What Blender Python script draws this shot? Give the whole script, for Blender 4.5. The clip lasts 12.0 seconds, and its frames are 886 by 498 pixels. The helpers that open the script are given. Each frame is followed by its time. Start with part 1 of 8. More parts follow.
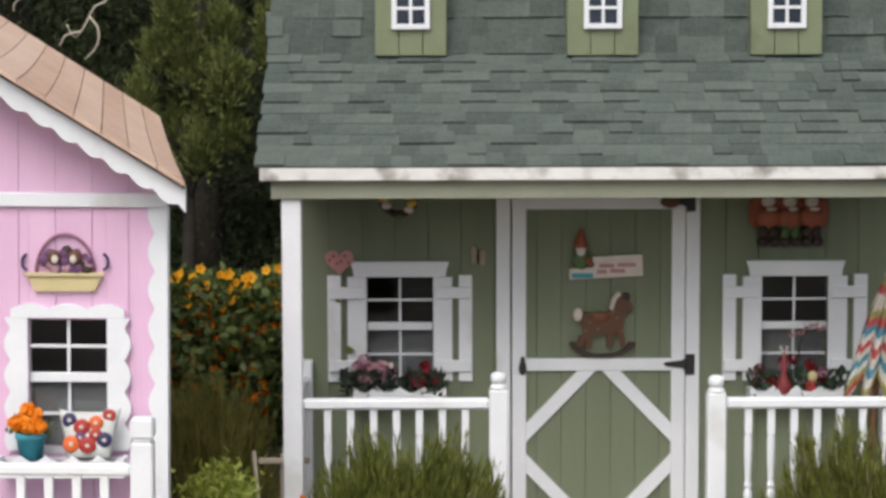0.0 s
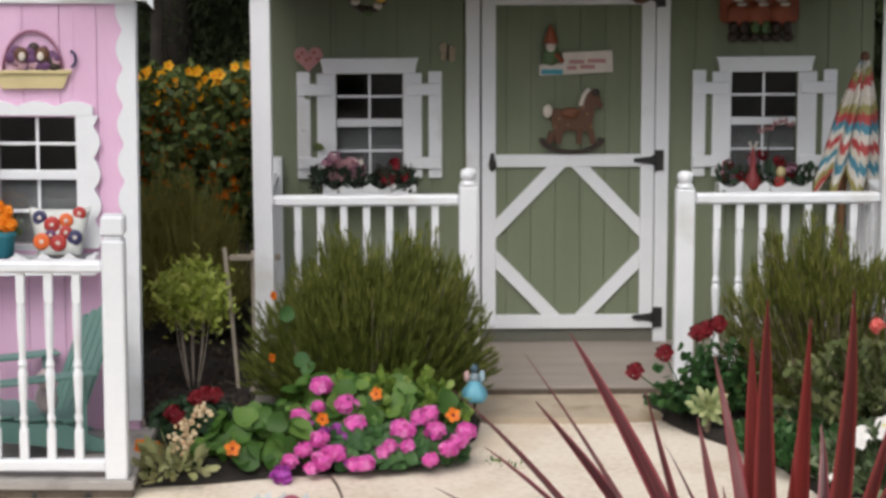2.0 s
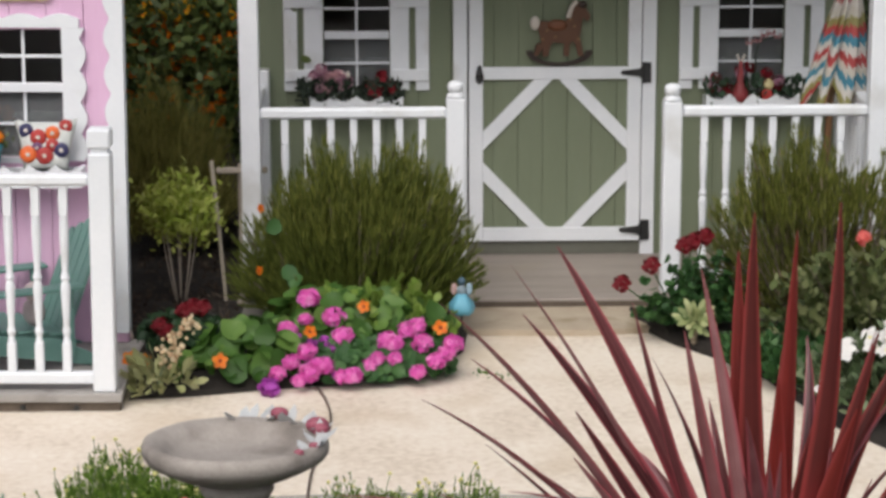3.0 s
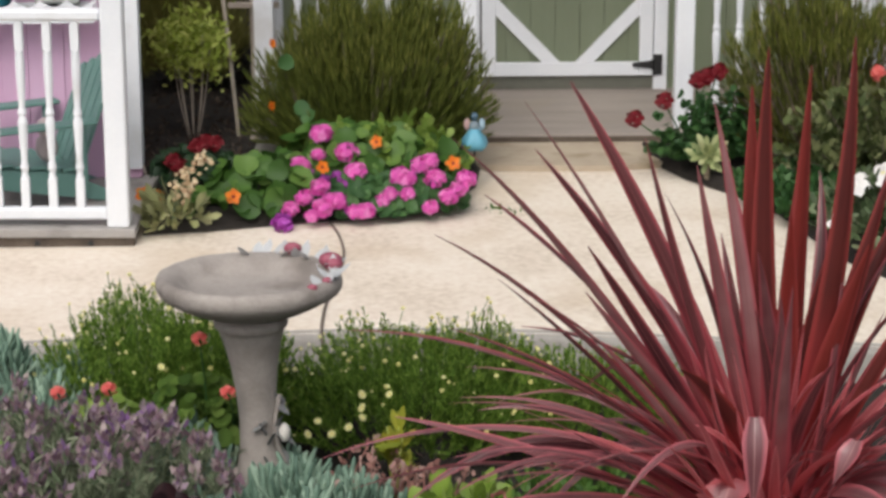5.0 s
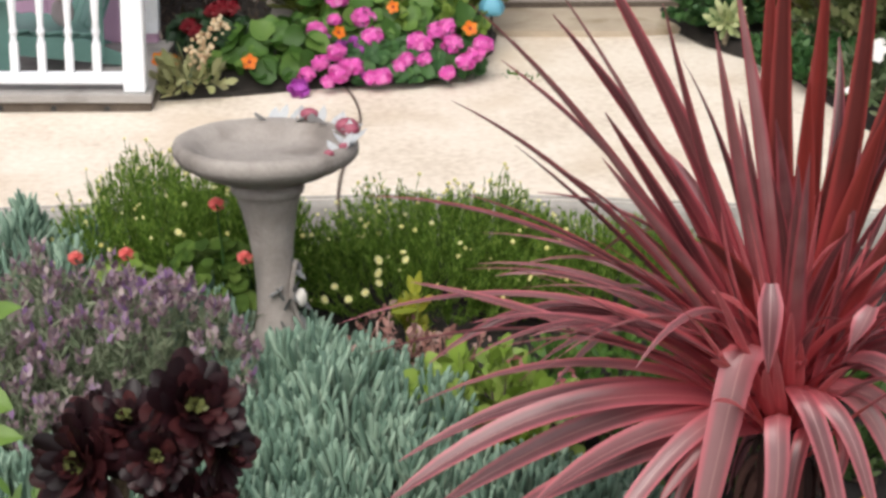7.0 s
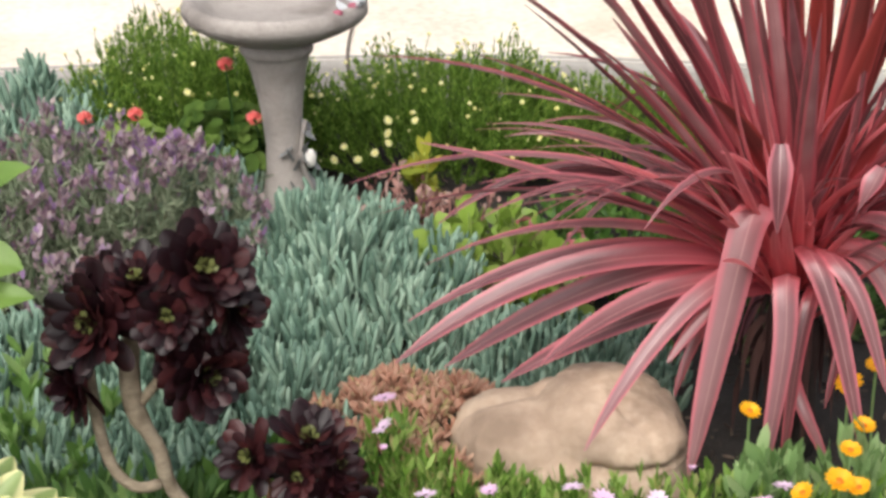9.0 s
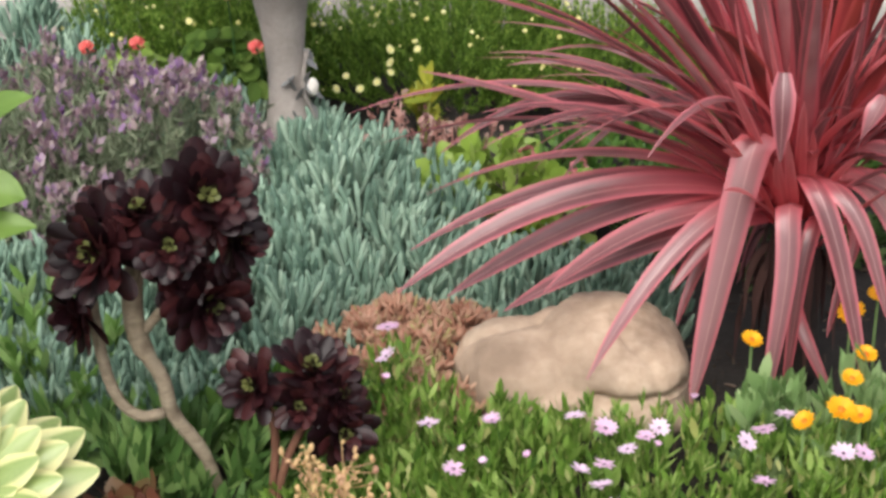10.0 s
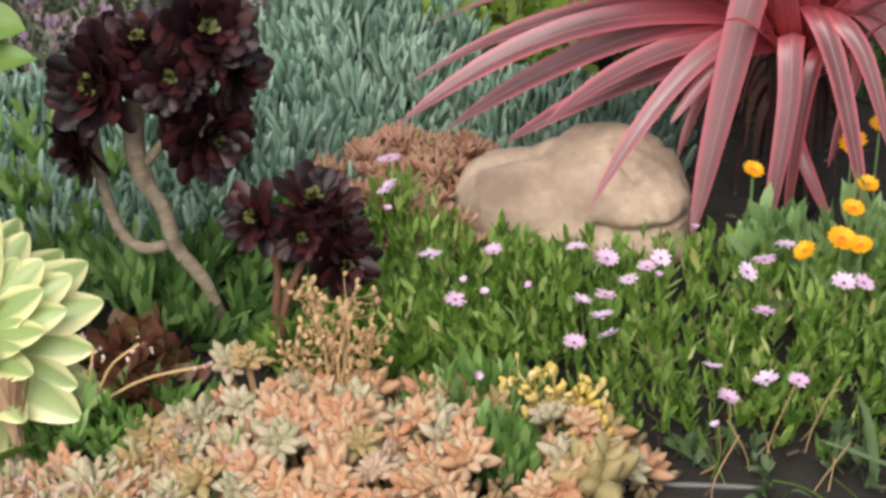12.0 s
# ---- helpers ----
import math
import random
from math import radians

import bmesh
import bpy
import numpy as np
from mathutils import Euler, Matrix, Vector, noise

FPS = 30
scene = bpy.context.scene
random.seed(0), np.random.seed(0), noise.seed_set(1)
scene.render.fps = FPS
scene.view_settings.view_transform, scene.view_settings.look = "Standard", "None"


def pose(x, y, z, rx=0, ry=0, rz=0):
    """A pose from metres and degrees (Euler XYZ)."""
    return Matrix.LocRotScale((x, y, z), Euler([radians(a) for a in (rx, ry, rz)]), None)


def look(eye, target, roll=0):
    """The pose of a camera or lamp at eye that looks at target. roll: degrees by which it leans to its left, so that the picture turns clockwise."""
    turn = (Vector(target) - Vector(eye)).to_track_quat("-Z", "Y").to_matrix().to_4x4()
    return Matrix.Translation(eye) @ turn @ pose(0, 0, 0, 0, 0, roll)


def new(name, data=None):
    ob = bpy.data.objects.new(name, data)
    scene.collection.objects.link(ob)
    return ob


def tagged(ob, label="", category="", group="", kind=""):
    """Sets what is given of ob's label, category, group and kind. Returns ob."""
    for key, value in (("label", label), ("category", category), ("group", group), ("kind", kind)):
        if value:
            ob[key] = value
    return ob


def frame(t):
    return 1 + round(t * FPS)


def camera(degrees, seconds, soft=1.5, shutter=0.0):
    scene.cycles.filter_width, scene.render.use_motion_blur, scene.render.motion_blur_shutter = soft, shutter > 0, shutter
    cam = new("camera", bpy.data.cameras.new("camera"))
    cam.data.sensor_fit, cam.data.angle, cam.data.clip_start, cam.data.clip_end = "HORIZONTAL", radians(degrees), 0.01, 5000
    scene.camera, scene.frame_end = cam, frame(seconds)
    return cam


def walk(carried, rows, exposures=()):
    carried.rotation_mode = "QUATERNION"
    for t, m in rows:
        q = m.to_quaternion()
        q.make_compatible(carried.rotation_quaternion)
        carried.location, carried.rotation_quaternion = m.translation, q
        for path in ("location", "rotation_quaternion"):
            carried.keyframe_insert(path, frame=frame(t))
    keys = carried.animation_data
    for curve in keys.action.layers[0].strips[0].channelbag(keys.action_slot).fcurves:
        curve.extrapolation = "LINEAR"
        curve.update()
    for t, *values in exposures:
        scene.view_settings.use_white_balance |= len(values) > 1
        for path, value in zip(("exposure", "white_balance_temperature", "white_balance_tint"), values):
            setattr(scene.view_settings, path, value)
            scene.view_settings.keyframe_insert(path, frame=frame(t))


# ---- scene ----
cam = camera(22.18, 12.0, soft=3.2)
EYE = 2.4
# seconds, yaw, pitch, roll: the camera stands still and tilts down
ROWS = [
    (0.0, 0.000, -5.001, -0.170),
    (0.5, 0.006, -6.056, -0.206),
    (1.0, -0.057, -7.313, -0.207),
    (1.5, -0.262, -8.736, -0.211),
    (2.0, -0.755, -10.156, -0.221),
    (2.5, -1.024, -11.419, -0.181),
    (3.0, -1.078, -12.370, -0.188),
    (3.2, -1.052, -12.663, -0.192),
    (4.8, -0.763, -16.060, -0.296),
    (5.0, -0.727, -16.539, -0.305),
    (5.5, -0.614, -17.345, -0.306),
    (6.0, -0.499, -18.022, -0.306),
    (6.5, -0.378, -18.928, -0.357),
    (7.0, -0.265, -19.935, -0.346),
    (7.2, -0.231, -20.271, -0.355),
    (8.8, -0.022, -22.994, -0.427),
    (9.0, 0.018, -23.471, -0.415),
    (9.5, 0.055, -24.282, -0.458),
    (10.0, 0.103, -25.265, -0.489),
    (10.5, 0.165, -26.447, -0.535),
    (11.0, 0.196, -27.457, -0.570),
    (11.5, 0.209, -28.486, -0.622),
    (12.0, 0.195, -29.535, -0.705),
]
walk(cam, [(t, pose(0, 0, EYE, 0, 0, yaw) @ pose(0, 0, 0, 90 + pitch, 0, 0) @ pose(0, 0, 0, 0, 0, roll)) for t, yaw, pitch, roll in ROWS],
     exposures=[(0.0, 0.15), (1.5, 0.0), (2.5, -0.06), (5.0, 0.0), (7.0, 0.28), (9.0, 0.6), (10.0, 0.63), (11.0, 0.58), (12.0, 0.47)])

# ---- world and light: a bright overcast day ----
world = bpy.data.worlds.new("sky")
scene.world = world
world.use_nodes = True
wn = world.node_tree.nodes
sky = wn.new("ShaderNodeTexSky")
sky.sky_type = "NISHITA"
sky.sun_disc = False
sky.sun_elevation, sky.sun_rotation = radians(51), radians(197)
sky.air_density, sky.dust_density, sky.ozone_density = 1.0, 4.0, 0.6
haze = wn.new("ShaderNodeHueSaturation")
haze.inputs["Saturation"].default_value = 0.3
world.node_tree.links.new(sky.outputs[0], haze.inputs["Color"])
world.node_tree.links.new(haze.outputs[0], wn["Background"].inputs["Color"])
wn["Background"].inputs["Strength"].default_value = 0.15
sun = new("sun", bpy.data.lights.new("sun", "SUN"))
sun.data.energy, sun.data.angle, sun.data.color = 1.4, radians(45), (1.0, 0.95, 0.88)
sun.matrix_basis = look((-3, -6, 15.5), (0.6, 6, 0))


# ---- materials ----
def nodes_of(name):
    m = bpy.data.materials.new(name)
    m.use_nodes = True
    t = m.node_tree
    return m, t.nodes, t.links, t.nodes["Principled BSDF"]


def ramp(n, stops):
    r = n.new("ShaderNodeValToRGB")
    while len(r.color_ramp.elements) < len(stops):
        r.color_ramp.elements.new(0.5)
    for e, (p, c) in zip(r.color_ramp.elements, stops):
        e.position, e.color = p, (*c, 1)
    return r


def surface(name, cols, rough=0.7, scale=6.0, fine=60.0, bump=0.15, dirt=None, metal=0.0, per_object=0.0, stretch=(1, 1, 1), fine_mix=0.3, dirt_at=0.62):
    """A surface whose colour wanders between cols at a coarse and a fine scale, with relief and stains."""
    m, n, l, b = nodes_of(name)
    tc = n.new("ShaderNodeTexCoord")
    mp = n.new("ShaderNodeMapping")
    mp.inputs["Scale"].default_value = stretch
    l.new(tc.outputs["Object"], mp.inputs["Vector"])
    a, f = n.new("ShaderNodeTexNoise"), n.new("ShaderNodeTexNoise")
    a.inputs["Scale"].default_value, a.inputs["Detail"].default_value = scale, 5
    f.inputs["Scale"].default_value, f.inputs["Detail"].default_value = fine, 4
    for x in (a, f):
        l.new(mp.outputs[0], x.inputs["Vector"])
    mixv = n.new("ShaderNodeMix")
    mixv.inputs["Factor"].default_value = fine_mix
    l.new(a.outputs["Fac"], mixv.inputs["A"])
    l.new(f.outputs["Fac"], mixv.inputs["B"])
    fac = mixv.outputs["Result"]
    if per_object:
        oi = n.new("ShaderNodeObjectInfo")
        ma = n.new("ShaderNodeMath")
        ma.operation = "MULTIPLY_ADD"
        l.new(oi.outputs["Random"], ma.inputs[0])
        ma.inputs[1].default_value = per_object
        l.new(fac, ma.inputs[2])
        mb = n.new("ShaderNodeMath")
        mb.operation = "SUBTRACT"
        l.new(ma.outputs[0], mb.inputs[0])
        mb.inputs[1].default_value = per_object / 2
        fac = mb.outputs[0]
    k = len(cols)
    r = ramp(n, [(0.3 + 0.4 * i / max(1, k - 1), c) for i, c in enumerate(cols)])
    l.new(fac, r.inputs["Fac"])
    out = r.outputs["Color"]
    if dirt:
        dn = n.new("ShaderNodeTexNoise")
        dn.inputs["Scale"].default_value, dn.inputs["Detail"].default_value = scale * 0.7, 8
        l.new(tc.outputs["Object"], dn.inputs["Vector"])
        dr = ramp(n, [(dirt_at - 0.08, (0, 0, 0)), (dirt_at + 0.12, (1, 1, 1))])
        l.new(dn.outputs["Fac"], dr.inputs["Fac"])
        mx = n.new("ShaderNodeMix")
        mx.data_type = "RGBA"
        l.new(dr.outputs["Color"], mx.inputs["Factor"])
        l.new(out, mx.inputs["A"])
        mx.inputs["B"].default_value = (*dirt, 1)
        out = mx.outputs["Result"]
    l.new(out, b.inputs["Base Color"])
    b.inputs["Roughness"].default_value, b.inputs["Metallic"].default_value = rough, metal
    if bump:
        bu = n.new("ShaderNodeBump")
        bu.inputs["Strength"].default_value, bu.inputs["Distance"].default_value = bump, 0.004
        l.new(f.outputs["Fac"], bu.inputs["Height"])
        l.new(bu.outputs[0], b.inputs["Normal"])
    return m


def leafy(name, cols, rough=0.5, through_light=0.25, island=True, spec=0.35):
    """Leaves: colour varies leaf by leaf and along the plant; part of the light passes through."""
    m, n, l, b = nodes_of(name)
    tc = n.new("ShaderNodeTexCoord")
    ns = n.new("ShaderNodeTexNoise")
    ns.inputs["Scale"].default_value = 9
    l.new(tc.outputs["Object"], ns.inputs["Vector"])
    if island:
        rnd = n.new("ShaderNodeNewGeometry").outputs["Random Per Island"]
    else:
        rnd = n.new("ShaderNodeObjectInfo").outputs["Random"]
    mx = n.new("ShaderNodeMix")
    mx.inputs["Factor"].default_value = 0.6
    l.new(ns.outputs["Fac"], mx.inputs["A"])
    l.new(rnd, mx.inputs["B"])
    k = len(cols)
    r = ramp(n, [(0.12 + 0.76 * i / max(1, k - 1), c) for i, c in enumerate(cols)])
    l.new(mx.outputs["Result"], r.inputs["Fac"])
    l.new(r.outputs["Color"], b.inputs["Base Color"])
    b.inputs["Roughness"].default_value = rough
    b.inputs["Specular IOR Level"].default_value = spec
    if through_light:
        tr = n.new("ShaderNodeBsdfTranslucent")
        l.new(r.outputs["Color"], tr.inputs["Color"])
        ms = n.new("ShaderNodeMixShader")
        ms.inputs[0].default_value = through_light
        l.new(b.outputs[0], ms.inputs[1])
        l.new(tr.outputs[0], ms.inputs[2])
        l.new(ms.outputs[0], n["Material Output"].inputs["Surface"])
    return m


WHITE = surface("white_paint", [(0.70, 0.725, 0.765), (0.785, 0.8, 0.83)], 0.5, 4, 50, 0.1, dirt=(0.5, 0.49, 0.46), dirt_at=0.68)
FASCIA = surface("weathered_white_paint", [(0.62, 0.61, 0.60), (0.76, 0.75, 0.74)], 0.6, 9, 70, 0.3, dirt=(0.22, 0.2, 0.17), stretch=(1, 1, 3), dirt_at=0.58)
SAGE = surface("sage_green_siding", [(0.155, 0.182, 0.116), (0.186, 0.213, 0.142)], 0.75, 3, 40, 0.3, stretch=(4, 4, 0.5), per_object=0.12)
# copy of the sage paint for the dormers, sunlight put into its colour
SAGE_SUNLIT = surface("sunlit_sage_paint", [(0.155, 0.185, 0.105), (0.195, 0.225, 0.135)], 0.7, 5, 50, 0.2, dirt=(0.1, 0.11, 0.06), dirt_at=0.66)
KICK = surface("dull_grey_sill_paint", [(0.1, 0.1, 0.08), (0.14, 0.14, 0.115)], 0.7, 4, 40, 0.2)
HEADER = surface("grey_green_trim_paint", [(0.21, 0.22, 0.16), (0.26, 0.27, 0.21)], 0.7, 4, 40, 0.2)
PINK = surface("pink_siding_paint", [(0.66, 0.41, 0.59), (0.73, 0.48, 0.66)], 0.65, 2.5, 30, 0.25, stretch=(3, 3, 0.5), per_object=0.08)
SHINGLE = surface("green_grey_asphalt_shingle", [(0.044, 0.058, 0.052), (0.075, 0.094, 0.085), (0.108, 0.127, 0.116)], 0.92, 7, 55, 0.9, per_object=0.26, fine_mix=0.35)
CEDAR = surface("weathered_cedar_shingle", [(0.5, 0.33, 0.25), (0.575, 0.405, 0.315), (0.63, 0.47, 0.38)], 0.85, 3, 40, 0.3, stretch=(2, 1, 1), per_object=0.25)
GAP = surface("groove_in_sage_siding", [(0.122, 0.142, 0.09), (0.148, 0.168, 0.11)], 0.95)
PINKGAP = surface("pink_groove", [(0.52, 0.31, 0.45), (0.57, 0.35, 0.5)], 0.9)
INSIDE = surface("dim_interior_board", [(0.15, 0.145, 0.13), (0.23, 0.22, 0.195)], 0.9)
BLACK = surface("black_iron", [(0.012, 0.012, 0.013), (0.025, 0.025, 0.025)], 0.45, 20, 90, 0.3)
DECK = surface("worn_taupe_deck", [(0.24, 0.205, 0.182), (0.33, 0.285, 0.253)], 0.8, 3, 60, 0.3, dirt=(0.3, 0.25, 0.2), stretch=(0.6, 3, 1))
DECKGREY = surface("grey_weathered_timber", [(0.25, 0.23, 0.22), (0.38, 0.36, 0.34)], 0.85, 5, 60, 0.4, dirt=(0.08, 0.07, 0.06), stretch=(0.5, 3, 3))
PATH = surface("buff_exposed_aggregate", [(0.53, 0.44, 0.345), (0.71, 0.62, 0.52), (0.8, 0.735, 0.645)], 0.85, 2.2, 32, 0.6, dirt=(0.58, 0.47, 0.35), fine_mix=0.5, dirt_at=0.62)
KERB = surface("grey_concrete_edge", [(0.26, 0.24, 0.22), (0.38, 0.36, 0.33)], 0.9, 7, 70, 0.5, dirt=(0.12, 0.1, 0.09))
STEP = surface("brown_mossy_slab", [(0.36, 0.29, 0.215), (0.47, 0.395, 0.305)], 0.9, 8, 60, 0.5, dirt=(0.22, 0.17, 0.09))
SOIL = surface("dark_garden_soil", [(0.009, 0.0065, 0.005), (0.017, 0.013, 0.01), (0.031, 0.024, 0.019)], 0.98, 14, 90, 1.0, fine_mix=0.5)
ROCK = surface("tan_sandstone", [(0.32, 0.225, 0.155), (0.45, 0.335, 0.245), (0.57, 0.45, 0.34)], 0.9, 5, 38, 1.0, dirt=(0.22, 0.155, 0.11), fine_mix=0.45, dirt_at=0.55)
CAST = surface("grey_cast_stone", [(0.26, 0.23, 0.21), (0.395, 0.355, 0.325)], 0.85, 8, 80, 1.0, dirt=(0.17, 0.145, 0.13), dirt_at=0.58)
TEAL = surface("faded_teal_paint", [(0.1, 0.215, 0.19), (0.15, 0.285, 0.25)], 0.55, 4, 40, 0.2)
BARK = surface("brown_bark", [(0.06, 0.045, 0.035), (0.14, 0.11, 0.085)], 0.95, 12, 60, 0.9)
PALEBARK = surface("pale_grey_stem", [(0.15, 0.115, 0.075), (0.25, 0.2, 0.14), (0.34, 0.29, 0.21)], 0.8, 20, 70, 0.8, dirt=(0.1, 0.075, 0.05), stretch=(1, 1, 2.5))
TIMBER = surface("pale_wooden_stake", [(0.36, 0.31, 0.25), (0.48, 0.42, 0.35)], 0.85, 10, 60, 0.4)

gm, gn, gl, gb = nodes_of("window_glass")
gb.inputs["Base Color"].default_value = (0.9, 0.93, 0.94, 1)
gb.inputs["Roughness"].default_value = 0.03
gb.inputs["Transmission Weight"].default_value = 1.0
gb.inputs["IOR"].default_value = 1.45
GLASS = gm


# ---- building helpers ----
PLACE = {}


def thing(name, base, label, category, group="", kind=""):
    ob = new(name)
    ob.empty_display_size = 0.1
    ob.matrix_basis = Matrix.Translation(base)
    PLACE[ob] = ob.matrix_basis.copy()
    return tagged(ob, label, category, group, kind)


def attach(ob, parent):
    PLACE[ob] = ob.matrix_basis.copy()
    if parent is not None:
        ob.parent = parent
        ob.matrix_parent_inverse = PLACE[parent].inverted()
    return ob


def part(name, bm, material, parent=None, label="", smooth=False, m=None):
    """One mesh object from a bmesh or a mesh, under a thing or a part."""
    if isinstance(bm, bmesh.types.BMesh):
        me = bpy.data.meshes.new(name)
        bmesh.ops.recalc_face_normals(bm, faces=bm.faces)
        bm.to_mesh(me)
        bm.free()
    else:
        me = bm
    if not me.materials:
        for x in (material if isinstance(material, (list, tuple)) else [material]):
            me.materials.append(x)
    if smooth:
        me.polygons.foreach_set("use_smooth", [True] * len(me.polygons))
    ob = new(name, me)
    if m is not None:
        ob.matrix_basis = m
    attach(ob, parent)
    return tagged(ob, label)


def box(x0, x1, y0, y1, z0, z1, bevel=0.004, bm=None):
    own = bm is None
    b = bmesh.new()
    bmesh.ops.create_cube(b, size=1)
    bmesh.ops.transform(b, matrix=Matrix.LocRotScale(((x0 + x1) / 2, (y0 + y1) / 2, (z0 + z1) / 2), None, (x1 - x0, y1 - y0, z1 - z0)), verts=b.verts)
    if bevel:
        bmesh.ops.bevel(b, geom=b.edges[:], offset=bevel, segments=1, affect="EDGES")
    if own:
        return b
    return merge(bm, b)


def merge(bm, b):
    tmp = bpy.data.meshes.new("tmp")
    b.to_mesh(tmp)
    b.free()
    bm.from_mesh(tmp)
    bpy.data.meshes.remove(tmp)
    return bm


def plate(outline, y0, y1, bevel=0.0):
    """A board cut to an outline of (x, z), from y0 (front) to y1."""
    bm = bmesh.new()
    f = bm.faces.new([bm.verts.new((x, y0, z)) for x, z in outline])
    r = bmesh.ops.extrude_face_region(bm, geom=[f])
    bmesh.ops.translate(bm, vec=(0, y1 - y0, 0), verts=[v for v in r["geom"] if isinstance(v, bmesh.types.BMVert)])
    return bm


def slab(outline, z0, z1):
    bm = bmesh.new()
    f = bm.faces.new([bm.verts.new((x, y, z1)) for x, y in outline])
    r = bmesh.ops.extrude_face_region(bm, geom=[f])
    bmesh.ops.translate(bm, vec=(0, 0, z0 - z1), verts=[v for v in r["geom"] if isinstance(v, bmesh.types.BMVert)])
    return bm


def lathe(profile, c, seg=20, bm=None):
    bm = bm or bmesh.new()
    rings = []
    for r, z in profile:
        rings.append([bm.verts.new((c[0] + r * math.cos(2 * math.pi * i / seg), c[1] + r * math.sin(2 * math.pi * i / seg), c[2] + z)) for i in range(seg)])
    for a, b in zip(rings, rings[1:]):
        for i in range(seg):
            bm.faces.new((a[i], a[(i + 1) % seg], b[(i + 1) % seg], b[i]))
    for ring in (rings[0], rings[-1]):
        bm.faces.new(ring)
    return bm


def tube(pts, radii, seg=7, bm=None):
    bm = bm or bmesh.new()
    pts = [Vector(p) for p in pts]
    rings = []
    for i, p in enumerate(pts):
        d = (pts[min(i + 1, len(pts) - 1)] - pts[max(i - 1, 0)]).normalized()
        u = d.orthogonal().normalized() if i == 0 else (u - d * u.dot(d)).normalized()
        w = d.cross(u)
        r = radii[i] if isinstance(radii, (list, tuple)) else radii
        rings.append([bm.verts.new(p + r * (u * math.cos(2 * math.pi * k / seg) + w * math.sin(2 * math.pi * k / seg))) for k in range(seg)])
    for a, b in zip(rings, rings[1:]):
        for k in range(seg):
            bm.faces.new((a[k], a[(k + 1) % seg], b[(k + 1) % seg], b[k]))
    bm.faces.new(rings[0][::-1])
    bm.faces.new(rings[-1])
    return bm


def ball(c, r, squash=(1, 1, 1), sub=2, bm=None):
    b = bmesh.new()
    bmesh.ops.create_icosphere(b, subdivisions=sub, radius=1)
    bmesh.ops.transform(b, matrix=Matrix.LocRotScale(c, None, (r * squash[0], r * squash[1], r * squash[2])), verts=b.verts)
    return b if bm is None else merge(bm, b)


def spline(keys, n):
    """n points on a smooth line through keys."""
    keys = [Vector(k) for k in keys]
    out = []
    for i in range(n):
        s = i / (n - 1) * (len(keys) - 1)
        k = min(int(s), len(keys) - 2)
        f = s - k
        p0, p1, p2, p3 = keys[max(k - 1, 0)], keys[k], keys[k + 1], keys[min(k + 2, len(keys) - 1)]
        out.append(0.5 * (2 * p1 + (p2 - p0) * f + (2 * p0 - 5 * p1 + 4 * p2 - p3) * f * f + (3 * p1 - p0 - 3 * p2 + p3) * f ** 3))
    return out


# ---- many small pieces at once ----
def blade(width=lambda t: math.sin(math.pi * min(1, 0.12 + 0.88 * t)) ** 0.8, n=4, fold=0.15, bend=0.2):
    """A leaf of length 1 along z, width 1 across x: vertices and faces."""
    v, f = [], []
    for i in range(n + 1):
        t = i / n
        w = 0.5 * width(t)
        y = bend * t * t
        v += [(-w, y + fold * w, t), (0, y, t), (w, y + fold * w, t)]
    for i in range(n):
        a = 3 * i
        f += [(a, a + 1, a + 4, a + 3), (a + 1, a + 2, a + 5, a + 4)]
    return np.array(v), f


def finger(seg=5, rings=((0, 0.35), (0.35, 0.5), (0.8, 0.38), (1.0, 0.05))):
    v, f = [], []
    for z, r in rings:
        v += [(r * math.cos(2 * math.pi * k / seg), r * math.sin(2 * math.pi * k / seg), z) for k in range(seg)]
    for i in range(len(rings) - 1):
        for k in range(seg):
            f.append((i * seg + k, i * seg + (k + 1) % seg, (i + 1) * seg + (k + 1) % seg, (i + 1) * seg + k))
    return np.array(v), f


def disc(n=9, cup=0.12, wavy=0.06):
    """A round leaf of diameter 1 that faces z."""
    v = [(0, 0, 0)] + [(0.5 * (1 + wavy * math.cos(3 * a)) * math.cos(a), 0.5 * (1 + wavy * math.cos(3 * a)) * math.sin(a), cup * (1 + 0.5 * math.sin(2 * a))) for a in (2 * math.pi * i / n for i in range(n))]
    return np.array(v), [(0, 1 + i, 1 + (i + 1) % n) for i in range(n)]


